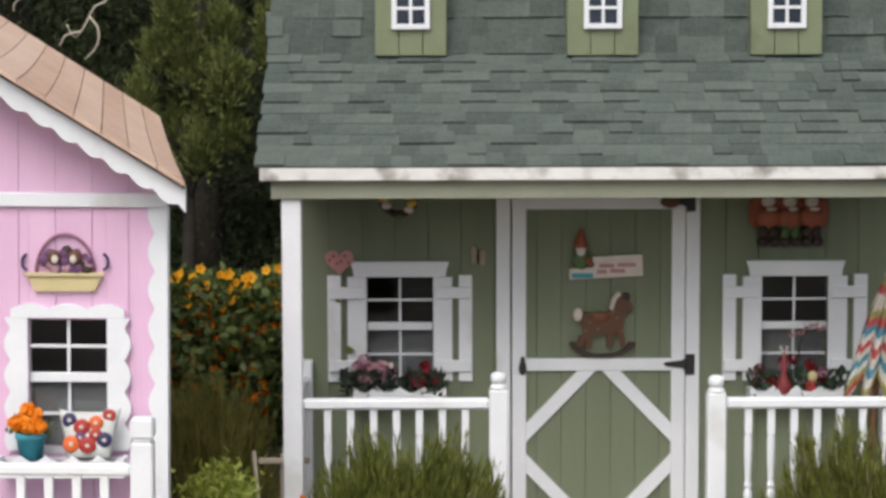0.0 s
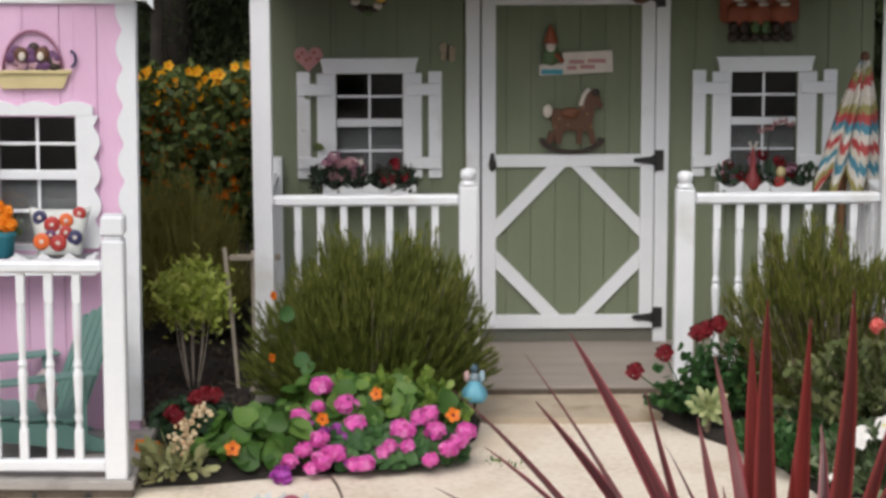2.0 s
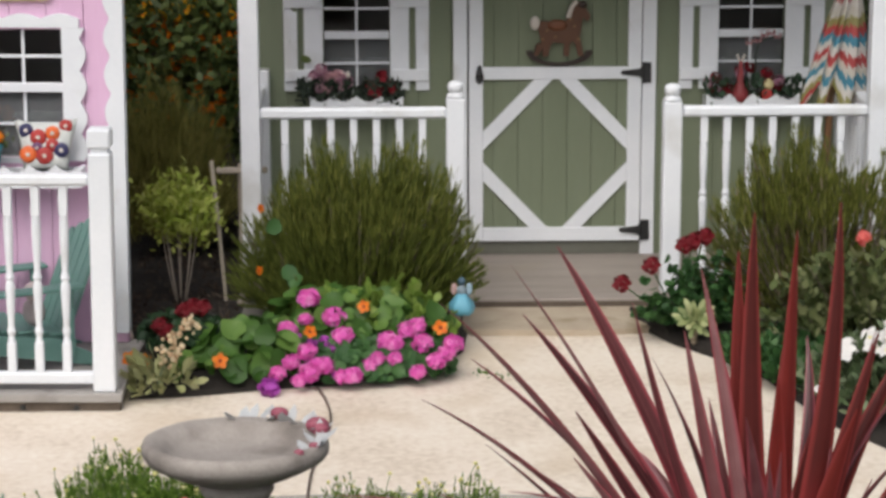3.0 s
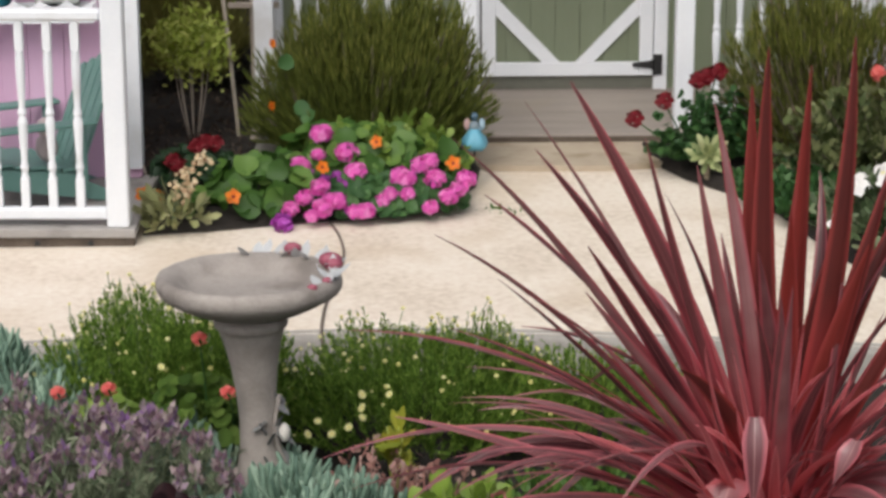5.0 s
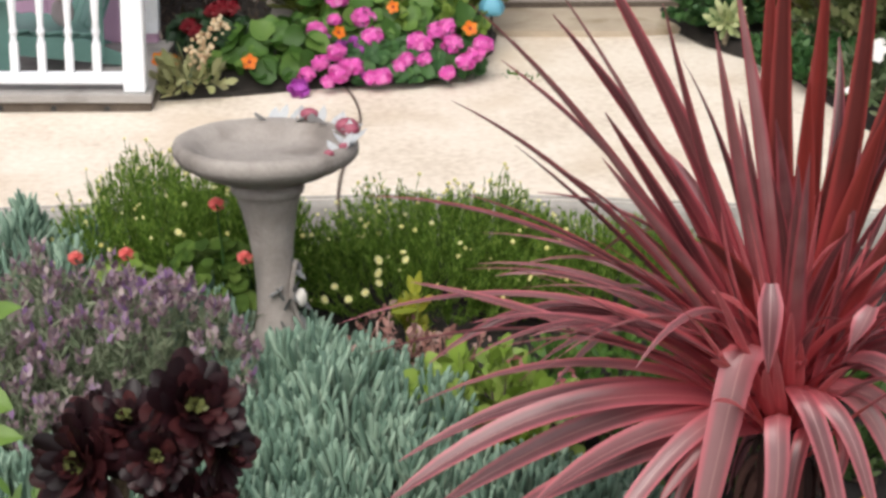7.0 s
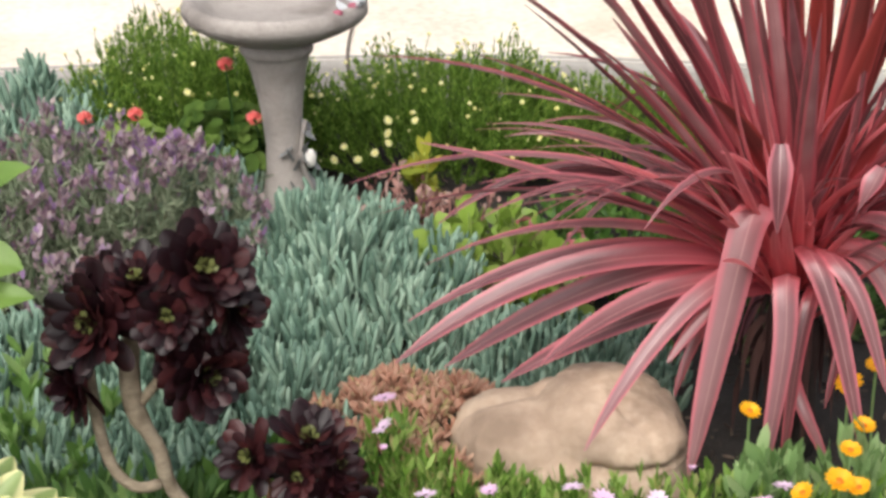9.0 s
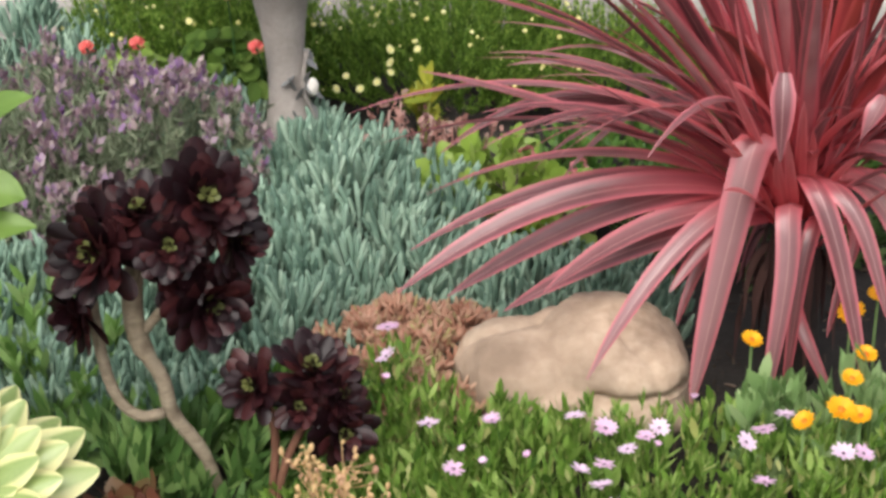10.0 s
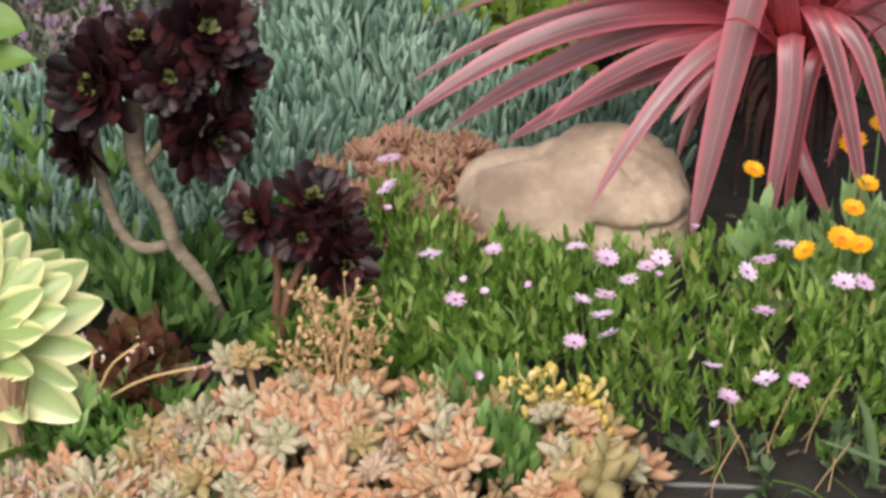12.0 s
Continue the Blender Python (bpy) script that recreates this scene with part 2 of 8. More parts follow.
def strew(name, template, pos, aim, size, roll=None, rng=None):
    """One mesh of many copies of template: pos, aim (N x 3) and size (N x 3: across, thick, along)."""
    tv, tf = template
    pos, aim, size = np.asarray(pos, float), np.asarray(aim, float), np.asarray(size, float)
    n = len(pos)
    aim = aim / np.maximum(np.linalg.norm(aim, axis=1, keepdims=True), 1e-9)
    rng = rng or np.random.default_rng(3)
    ref = rng.normal(size=(n, 3)) if roll is None else np.asarray(roll, float)
    x = np.cross(ref, aim)
    x /= np.maximum(np.linalg.norm(x, axis=1, keepdims=True), 1e-9)
    y = np.cross(aim, x)
    s = tv[None] * size[:, None, :]
    v = pos[:, None] + s[..., 0:1] * x[:, None] + s[..., 1:2] * y[:, None] + s[..., 2:3] * aim[:, None]
    k = len(tv)
    lens = np.array([len(q) for q in tf])
    flat = np.concatenate([np.array(q) for q in tf])
    loops = (flat[None] + (np.arange(n) * k)[:, None]).ravel()
    totals = np.tile(lens, n)
    me = bpy.data.meshes.new(name)
    me.vertices.add(n * k)
    me.vertices.foreach_set("co", v.ravel())
    me.loops.add(len(loops))
    me.loops.foreach_set("vertex_index", loops.astype(np.int32))
    me.polygons.add(len(totals))
    me.polygons.foreach_set("loop_start", np.concatenate([[0], np.cumsum(totals)[:-1]]).astype(np.int32))
    me.polygons.foreach_set("use_smooth", np.ones(len(totals), bool))
    me.update(calc_edges=True)
    return me


def join_meshes(name, items, mats):
    """items: (mesh, material slot). One mesh with several materials."""
    bm = bmesh.new()
    for me, slot in items:
        k = len(bm.faces)
        bm.from_mesh(me)
        bm.faces.ensure_lookup_table()
        for f in bm.faces[k:]:
            f.material_index = slot
    out = bpy.data.meshes.new(name)
    bm.to_mesh(out)
    bm.free()
    for m in mats:
        out.materials.append(m)
    return out


# ---- ground, path, beds ----
def rough_sheet(x0, x1, y0, y1, step, height):
    bm = bmesh.new()
    nx, ny = int((x1 - x0) / step) + 1, int((y1 - y0) / step) + 1
    g = [[bm.verts.new((x0 + (x1 - x0) * i / (nx - 1), y0 + (y1 - y0) * j / (ny - 1), 0)) for i in range(nx)] for j in range(ny)]
    for row in g:
        for v in row:
            v.co.z = height(v.co.x, v.co.y)
    for j in range(ny - 1):
        for i in range(nx - 1):
            bm.faces.new((g[j][i], g[j][i + 1], g[j + 1][i + 1], g[j + 1][i]))
    return bm


LAND = surface("dry_garden_earth", [(0.012, 0.0085, 0.0065), (0.022, 0.0165, 0.0125), (0.036, 0.028, 0.022)], 0.95, 0.6, 8, 0.6)
bm = bmesh.new()
bmesh.ops.create_grid(bm, x_segments=2, y_segments=2, size=1500)
bmesh.ops.translate(bm, vec=(0, 0, -0.17), verts=bm.verts)
tagged(part("ground", bm, LAND), "dark earth ground reaching the horizon", "ground", kind="structure")


def lumps(x, y, amp=0.018, base=-0.12):
    return base + amp * noise.noise((x * 5, y * 5, 1)) + 0.6 * amp * noise.noise((x * 17, y * 17, 4))


tagged(part("planting_bed_front", rough_sheet(-4.0, 4.0, -2.5, 7.0, 0.06, lumps), SOIL, smooth=True), "dark lumpy soil of the front planting bed", "soil", kind="structure")

edge = [(-4.0, 6.80), (-2.4, 6.93), (-1.33, 7.02), (-0.6, 7.09), (-0.07, 7.12), (0.4, 7.09), (0.86, 7.02), (1.6, 6.9), (2.6, 6.7), (4.0, 6.4)]
near = [tuple(p)[:2] for p in spline([(x, y, 0) for x, y in edge], 40)]
pathway = tagged(part("path", slab(near + [(4.0, 11.6), (-4.0, 11.6)], -0.16, 0.0), PATH), "pale buff exposed-aggregate concrete garden path", "path", kind="structure")
lip = [(x, y - 0.012) for x, y in near]
bm = bmesh.new()
for (ax, ay), (bx, by) in zip(near, near[1:]):
    vs = [bm.verts.new(p) for p in ((ax, ay + 0.03, 0.003), (bx, by + 0.03, 0.003), (bx, by - 0.02, -0.003), (ax, ay - 0.02, -0.003), (ax, ay - 0.03, -0.02), (bx, by - 0.03, -0.02), (bx, by - 0.035, -0.16), (ax, ay - 0.035, -0.16))]
    bm.faces.new(vs[0:4])
    bm.faces.new((vs[3], vs[2], vs[5], vs[4]))
    bm.faces.new((vs[4], vs[5], vs[6], vs[7]))
bmesh.ops.remove_doubles(bm, verts=bm.verts, dist=0.0005)
tagged(part("kerb", bm, KERB, smooth=True), "grey concrete edge of the garden path", "kerb", kind="structure")


def bed(name, outline, top, label):
    """A mound of soil with an uneven top inside an outline."""
    bm = bmesh.new()
    f = bm.faces.new([bm.verts.new((x, y, 0.004)) for x, y in outline])
    bmesh.ops.triangulate(bm, faces=[f])
    for _ in range(4):
        bmesh.ops.subdivide_edges(bm, edges=[e for e in bm.edges if e.calc_length() > 0.12], cuts=1)
        bmesh.ops.triangulate(bm, faces=bm.faces[:])
    rim = {v for e in bm.edges if len(e.link_faces) == 1 for v in e.verts}
    for v in bm.verts:
        if v not in rim:
            v.co.z = top + 0.03 * noise.noise((v.co.x * 6, v.co.y * 6, 2)) + 0.012 * noise.noise((v.co.x * 21, v.co.y * 21, 5))
    return tagged(part(name, bm, SOIL, smooth=True), label, "soil", kind="structure")


bed("planting_bed_left", [(-1.04, 8.29), (-0.8, 8.33), (-0.53, 8.41), (-0.25, 8.48), (0.04, 8.56), (0.15, 8.72), (0.25, 8.95), (0.28, 9.3), (0.28, 9.6), (-0.72, 9.62), (-0.72, 12.0), (-1.9, 12.0), (-1.3, 10.1), (-1.07, 8.95)], 0.045, "dark soil bed between the two playhouses")
bed("planting_bed_right", [(0.98, 9.6), (1.0, 9.35), (1.12, 9.05), (1.28, 8.8), (1.42, 8.5), (1.55, 7.9), (1.9, 7.2), (3.9, 6.8), (3.9, 9.6)], 0.05, "dark soil bed beside the path")

# a dark drip hose lies across the path
hose = [(-0.33, 8.42, 0.012), (-0.29, 8.25, 0.008), (-0.265, 8.0, 0.008), (-0.28, 7.7, 0.008), (-0.31, 7.4, 0.008), (-0.315, 7.14, 0.008), (-0.31, 7.07, -0.01), (-0.3, 6.95, -0.1)]
tagged(part("drip_hose", tube(spline(hose, 40), 0.005, 6), surface("brown_rubber_hose", [(0.1, 0.075, 0.06), (0.16, 0.12, 0.1)], 0.6), smooth=True), "thin brown drip hose lying across the path", "hose")


# ---- wooden parts that both playhouses share ----
def siding(wall, mat, gapmat, x0, x1, z0, z1, y, holes, width, gap=0.006, top=None):
    """Upright siding boards y..y+0.02 in front of a dark backing, cut round the holes."""
    def cut(a, b):
        spans = [(z0, z1)]
        for hx0, hx1, hz0, hz1 in holes:
            if b > hx0 and a < hx1:
                spans = [s for lo, hi in spans for s in ((lo, min(hi, hz0)), (max(lo, hz1), hi)) if s[1] - s[0] > 0.01]
        return spans
    xs = sorted({x0, x1, *(h for q in holes for h in q[:2] if x0 < h < x1)})
    x = x0
    while x < x1 - 0.01:
        e = min(x + width, x1)
        stops = [x] + [h for h in xs if x + 0.004 < h < e - 0.004] + [e]
        for a, b in zip(stops, stops[1:]):
            l, r = (a + gap / 2 if a == x else a), (b - gap / 2 if b == e else b)
            for lo, hi in cut(l, r):
                if top is None:
                    part("siding_board", box(l, r, y, y + 0.018, lo, hi, 0.002), mat, wall)
                else:
                    hl, hr = (top(l), top(r)) if hi >= z1 - 1e-6 else (hi, hi)
                    part("siding_board", plate([(l, lo), (r, lo), (r, hr), (l, hl)], y, y + 0.018), mat, wall)
        x = e
    bm = bmesh.new()
    if top is None:
        for a, b in zip(xs, xs[1:]):
            for lo, hi in cut(a + 1e-4, b - 1e-4):
                box(a, b, y + 0.012, y + 0.05, lo, hi, 0, bm)
    else:
        k = 24
        bm = plate([(x0, z0), (x1, z0)] + [(x1 + (x0 - x1) * i / k, top(x1 + (x0 - x1) * i / k)) for i in range(k + 1)], y + 0.019, y + 0.05)
    part("sheathing", bm, gapmat, wall)


def baluster(name, x, y, z0, z1, parent):
    """A turned baluster: square ends, a slim waisted shaft with a bead."""
    h = z1 - z0
    bm = box(x - 0.016, x + 0.016, y - 0.016, y + 0.016, z0, z0 + 0.16 * h, 0.002)
    box(x - 0.016, x + 0.016, y - 0.016, y + 0.016, z1 - 0.16 * h, z1, 0.002, bm)
    lathe([(0.015, 0), (0.011, 0.03 * h), (0.017, 0.06 * h), (0.012, 0.09 * h), (0.016, 0.2 * h), (0.019, 0.3 * h), (0.013, 0.33 * h), (0.018, 0.35 * h), (0.012, 0.38 * h), (0.016, 0.5 * h), (0.018, 0.62 * h), (0.015, 0.68 * h)], (x, y, z0 + 0.16 * h), 10, bm)
    return part(name, bm, WHITE, parent, smooth=False)


def newel(x, y, w, z0, z1, parent):
    h = z1 - z0
    bm = box(x - w / 2, x + w / 2, y - w / 2, y + w / 2, z0, z1 - 0.075, 0.006)
    p = part("newel_post", bm, WHITE, parent)
    bm = lathe([(w * 0.5, -0.075), (w * 0.42, -0.058), (w * 0.30, -0.05), (w * 0.40, -0.044), (w * 0.43, -0.022), (w * 0.38, -0.008), (w * 0.2, 0)], (x, y, z1), 16)
    part("finial", bm, WHITE, p, smooth=True)
    return p


def scallop(x0, x1, z_edge, amp, n, steps=8, phase=0.0):
    """A wavy line of (x, z) from x0 to x1 with n lobes."""
    k = n * steps
    return [(x0 + (x1 - x0) * i / k, z_edge + amp * abs(math.sin(math.pi * (i / steps + phase)))) for i in range(k + 1)]


SASH_GREY = surface("grey_sash_panel", [(0.10, 0.10, 0.105), (0.16, 0.16, 0.165)], 0.8, 8, 200, 0.3)


def sash_window(x0, x1, z0, zm, z1, y, parent, name="window"):
    """Two sashes with muntins and separate panes; y is the wall's face."""
    w = part(name, box(x0 - 0.02, x1 + 0.02, y + 0.004, y + 0.05, z1, z1 + 0.02, 0.002), WHITE, parent)
    for a, b in ((x0 - 0.02, x0), (x1, x1 + 0.02)):
        part("window_frame", box(a, b, y + 0.004, y + 0.05, z0, z1, 0.002), WHITE, w)
    part("window_sill", box(x0 - 0.02, x1 + 0.02, y - 0.002, y + 0.05, z0 - 0.025, z0, 0.002), WHITE, w)
    xm = (x0 + x1) / 2
    for lo, hi, yy in ((zm + 0.018, z1, y + 0.012), (z0, zm - 0.018, y + 0.026)):
        mid = (lo + hi) / 2
        part("muntin", box(xm - 0.006, xm + 0.006, yy, yy + 0.014, lo, hi, 0.001), WHITE, w)
        part("muntin", box(x0, xm - 0.006, yy + 0.001, yy + 0.013, mid - 0.006, mid + 0.006, 0.001), WHITE, w)
        part("muntin", box(xm + 0.006, x1, yy + 0.001, yy + 0.013, mid - 0.006, mid + 0.006, 0.001), WHITE, w)
        for a, b in ((x0, xm), (xm, x1)):
            for c, d in ((lo, mid), (mid, hi)):
                g = part("pane", box(a + 0.001, b - 0.001, yy + 0.005, yy + 0.009, c + 0.001, d - 0.001, 0), GLASS, w)
                g.visible_shadow = False
    # grey panel behind the glass makes the lower sash paler than the upper
    part("window_screen", box(x0 + 0.001, x1 - 0.001, y + 0.043, y + 0.047, z0 + 0.001, zm - 0.019, 0), SASH_GREY, w, "grey panel behind the lower sash")
    part("meeting_rail", box(x0, x1, y + 0.006, y + 0.045, zm - 0.018, zm + 0.018, 0.002), WHITE, w)
    return w


# ---- the green playhouse ----
FY, WY = 9.72, 10.55          # faces of the porch and of the wall
green = thing("green_playhouse", (0.72, 10.6, 0.0), "sage green wooden playhouse with white trim and a railed porch", "playhouse")
wall = part("wall", box(-0.69, 2.16, WY + 0.05, WY + 0.06, 0.03, 0.05, 0), GAP, green, "sage green vertical board siding")
WIN_L, WIN_R = (-0.356, -0.05, 0.86, 1.342), (1.497, 1.802, 0.86, 1.342)
siding(wall, SAGE, GAP, -0.69, 2.16, 0.04, 1.86, WY, [WIN_L, WIN_R, (0.312, 1.135, 0.04, 1.72)], 0.155, 0.002)
for n, q in (("side_wall", (-0.69, -0.64, WY + 0.06, 12.4, 0.0, 2.3)), ("side_wall", (2.11, 2.16, WY + 0.06, 12.4, 0.0, 2.3)), ("back_wall", (-0.64, 2.11, 12.35, 12.4, 0.0, 2.3))):
    part(n, box(*q), SAGE, green)
part("room_floor", box(-0.64, 2.11, WY + 0.06, 12.35, 0.0, 0.03), INSIDE, green)
part("room_ceiling", box(-0.64, 2.11, WY + 0.06, 12.35, 1.86, 1.9), INSIDE, green)
part("room_divider", box(-0.2, 2.0, 11.3, 11.33, 0.03, 1.4), INSIDE, green)
# dark strip: the shadow below the floor is put into the riser's colour
part("riser", box(-0.715, 2.175, 9.616, 9.629, 0.0, 0.05, 0.0), BARK, green, "riser below the porch floor, its shadow put into a dark brown")
part("porch_floor", box(-0.72, 2.18, 9.63, WY + 0.06, 0.03, 0.06, 0.006), DECK, green, "worn taupe porch floor")
tagged(part("step", slab([(0.22, 9.63), (0.2, 9.36), (0.3, 9.22), (0.8, 9.2), (1.1, 9.26), (1.2, 9.4), (1.2, 9.63)], -0.05, 0.028), STEP), "brown mossy concrete step at the porch", "step", kind="structure")
part("porch_joist", box(-0.70, 2.16, 9.66, 9.7, 0.0, 0.03, 0), GAP, green)
part("porch_ceiling", box(-0.70, 2.16, FY + 0.09, WY, 1.80, 1.83), SAGE, green)

for a, b in ((-0.697, -0.612), (2.045, 2.13)):
    part("porch_post", box(a, b, FY, FY + 0.085, 0.06, 1.768, 0.004), WHITE, green)
part("header_beam", box(-0.74, 2.18, FY - 0.02, FY + 0.07, 1.768, 1.85, 0.003), HEADER, green, "grey-green porch header beam")
part("fascia", box(-0.785, 2.235, FY - 0.06, FY - 0.03, 1.848, 1.907, 0.004), FASCIA, green, "peeling white fascia board")

# rails
def rail(x0, x1, y, parent, first, n):
    part("handrail", box(x0, x1, y - 0.03, y + 0.03, 0.846, 0.893, 0.01), WHITE, parent)
    part("bottom_rail", box(x0, x1, y - 0.02, y + 0.02, 0.11, 0.15, 0.004), WHITE, parent)
    for i in range(n):
        baluster("baluster", first + 0.1 * i, y, 0.15, 0.846, parent)


rail(-0.612, 0.2, FY + 0.042, green, -0.505, 7)
rail(1.231, 2.045, FY + 0.042, green, 1.33, 7)
newel(0.2405, FY + 0.042, 0.083, 0.06, 1.008, green)
newel(1.189, FY + 0.042, 0.083, 0.06, 0.99, green)
for x in (-0.655, 2.09):
    part("side_handrail", box(x - 0.028, x + 0.028, FY + 0.085, WY - 0.09, 0.846, 0.893, 0.008), WHITE, green)
    part("side_bottom_rail", box(x - 0.02, x + 0.02, FY + 0.085, WY - 0.09, 0.11, 0.15, 0.004), WHITE, green)
    part("wall_post", box(x - 0.042, x + 0.042, WY - 0.09, WY - 0.006, 0.06, 0.96, 0.004), WHITE, green)
    for i in range(6):
        baluster("baluster", x, FY + 0.18 + 0.1 * i, 0.15, 0.846, green)


def shutter(x_out, x_in, inner, parent):
    """Two upright boards joined by two battens."""
    s = 1 if x_in > x_out else -1
    q = lambda a, b: (min(a, b), max(a, b))
    sh = part("shutter", box(*q(x_out, x_out + s * 0.064), WY - 0.02, WY - 0.003, 0.853, 1.356, 0.003), WHITE, parent)
    part("inner_board", box(*q(x_out + s * 0.094, inner), WY - 0.02, WY - 0.003, 0.853, 1.348, 0.003), WHITE, sh)
    for lo, hi in ((1.245, 1.30), (0.90, 0.955)):
        part("batten", box(*q(x_out + s * 0.004, inner - s * 0.012), WY - 0.036, WY - 0.021, lo, hi, 0.003), WHITE, sh)


def green_window(x0, x1, parent):
    sash_window(x0, x1, 0.86, 1.112, 1.342, WY, parent)
    part("head_casing", plate([(x0 - 0.062, 1.35), (x1 + 0.062, 1.35), (x1 + 0.066, 1.385), (x1 + 0.078, 1.42), (x0 - 0.078, 1.42), (x0 - 0.066, 1.385)], WY - 0.045, WY - 0.003), WHITE, parent)
    shutter(x0 - 0.187, x0, x0 - 0.003, parent)
    shutter(x1 + 0.187, x1, x1 + 0.003, parent)


def window_box(x0, x1, z0, z1, y0, y1, lobes, label):
    wb = thing("window_box", ((x0 + x1) / 2, (y0 + y1) / 2, z0), label, "window box", "window boxes")
    top = [(x, z) for x, z in scallop(x0, x1, z1, -0.028, lobes)]
    part("front_board", plate([(x0, z0)] + top + [(x1, z0)], y0, y0 + 0.015), WHITE, wb)
    part("back_board", box(x0, x1, y1 - 0.015, y1, z0, z1 - 0.03, 0), WHITE, wb)
    for a in (x0, x1 - 0.015):
        part("end_board", box(a, a + 0.015, y0 + 0.015, y1 - 0.015, z0, z1 - 0.02, 0), WHITE, wb)
    part("base_board", box(x0 + 0.015, x1 - 0.015, y0 + 0.015, y1 - 0.015, z0, z0 + 0.012, 0), WHITE, wb)
    part("potting_soil", box(x0 + 0.016, x1 - 0.016, y0 + 0.016, y1 - 0.016, z0 + 0.012, z1 - 0.045, 0), SOIL, wb)
    return wb


green_window(-0.356, -0.05, green)
green_window(1.497, 1.802, green)
window_box(-0.42, 0.014, 0.775, 0.848, 10.40, 10.545, 4, "white scalloped window box full of mauve and red flowers")
window_box(1.425, 1.86, 0.775, 0.848, 10.40, 10.545, 4, "white scalloped window box with flowers and small ornaments")

# door
part("door_jamb", box(0.249, 0.314, WY - 0.03, WY + 0.012, 0.06, 1.79, 0.003), WHITE, green)
part("door_jamb", box(1.137, 1.202, WY - 0.03, WY + 0.012, 0.06, 1.79, 0.003), WHITE, green)
part("door_head", box(0.314, 1.137, WY - 0.028, WY + 0.012, 1.73, 1.79, 0.003), WHITE, green)
part("door_kick", box(0.314, 1.137, WY - 0.012, WY + 0.02, 0.06, 0.122, 0.002), KICK, green)
door = part("door", box(0.322, 1.133, WY + 0.012, WY + 0.025, 0.126, 1.726, 0), GAP, green, "sage green door with white cross braces")
x = 0.322
for i in range(7):
    part("door_board", box(x + 0.0006, x + 0.1159 - 0.0006, WY - 0.008, WY + 0.012, 0.127, 1.725, 0.002), SAGE, door)
    x += 0.1159
DY0, DY1 = WY - 0.03, WY - 0.009
for q in ((0.322, 0.389, 0.127, 1.725), (1.069, 1.133, 0.127, 1.725), (0.389, 1.069, 1.664, 1.725), (0.389, 1.069, 0.903, 0.962), (0.389, 1.069, 0.127, 0.193)):
    part("brace", box(q[0], q[1], DY0, DY1, q[2], q[3], 0.003), WHITE, door)
cx = 0.73
for (xa, za), (xb, zb) in (((0.665, 0.895), (0.395, 0.617)), ((0.795, 0.895), (1.063, 0.617)), ((0.395, 0.457), (0.665, 0.178)), ((1.063, 0.457), (0.795, 0.178))):
    d = Vector((xb - xa, zb - za)).normalized()
    px, pz = -d.y * 0.031, d.x * 0.031
    d *= 0.045
    part("brace", plate([(xa - d.x + px, za - d.y + pz), (xb + d.x + px, zb + d.y + pz), (xb + d.x - px, zb + d.y - pz), (xa - d.x - px, za - d.y - pz)], DY0 + 0.004, DY1), WHITE, door)
for z in (1.70, 0.934, 0.181):
    h = part("hinge", box(1.145, 1.178, DY0 - 0.012, DY0 - 0.001, z - 0.048, z + 0.048, 0.002), BLACK, door, "black iron strap hinge")
    part("strap", plate([(1.145, z - 0.035), (1.145, z + 0.035), (1.12, z + 0.018), (1.04, z + 0.009), (1.035, z), (1.04, z - 0.009), (1.12, z - 0.018)], DY0 - 0.010, DY0 - 0.001), BLACK, h)
    part("hinge_pin", lathe([(0.006, -0.05), (0.006, 0.05)], (1.141, DY0 - 0.012, z), 8), BLACK, h)
latch = part("latch", plate([(0.372 + 0.017 * math.sin(a) * (1 + 0.25 * math.cos(3 * a)), 0.928 + 0.045 * math.cos(a)) for a in (2 * math.pi * i / 20 for i in range(20))], DY0 - 0.008, DY0 - 0.001), BLACK, door, "black iron latch")
part("latch_knob", ball((0.372, DY0 - 0.02, 0.93), 0.012), BLACK, latch, smooth=True)

# gambrel roof
roof = part("roof", plate([(-0.76, 1.88), (2.21, 1.88), (2.21, 1.9), (-0.76, 1.9)], FY - 0.02, WY), GAP, green, "green-grey asphalt shingle gambrel roof")
E0, E1, E2 = (9.66, 1.905), (10.48, 2.385), (10.66, 3.15)      # eave, break and top, as (y, z)
RX0, RX1 = -0.795, 2.245
bm = bmesh.new()
for (ya, za), (yb, zb) in ((E0, E1), (E1, E2)):
    vs = [bm.verts.new(p) for p in ((RX0 + 0.01, ya, za), (RX1 - 0.01, ya, za), (RX1 - 0.01, yb, zb), (RX0 + 0.01, yb, zb), (RX0 + 0.01, ya + 0.01, za - 0.03), (RX1 - 0.01, ya + 0.01, za - 0.03), (RX1 - 0.01, yb + 0.01, zb - 0.03), (RX0 + 0.01, yb + 0.01, zb - 0.03))]
    for q in ((0, 1, 2, 3), (4, 7, 6, 5), (0, 4, 5, 1), (2, 6, 7, 3), (0, 3, 7, 4), (1, 5, 6, 2)):
        bm.faces.new([vs[i] for i in q])
part("roof_deck", bm, GAP, roof)
part("roof_back", plate([(-0.76, 2.3), (2.21, 2.3), (2.21, 3.15), (-0.76, 3.15)], 12.3, 12.35), SAGE, green)
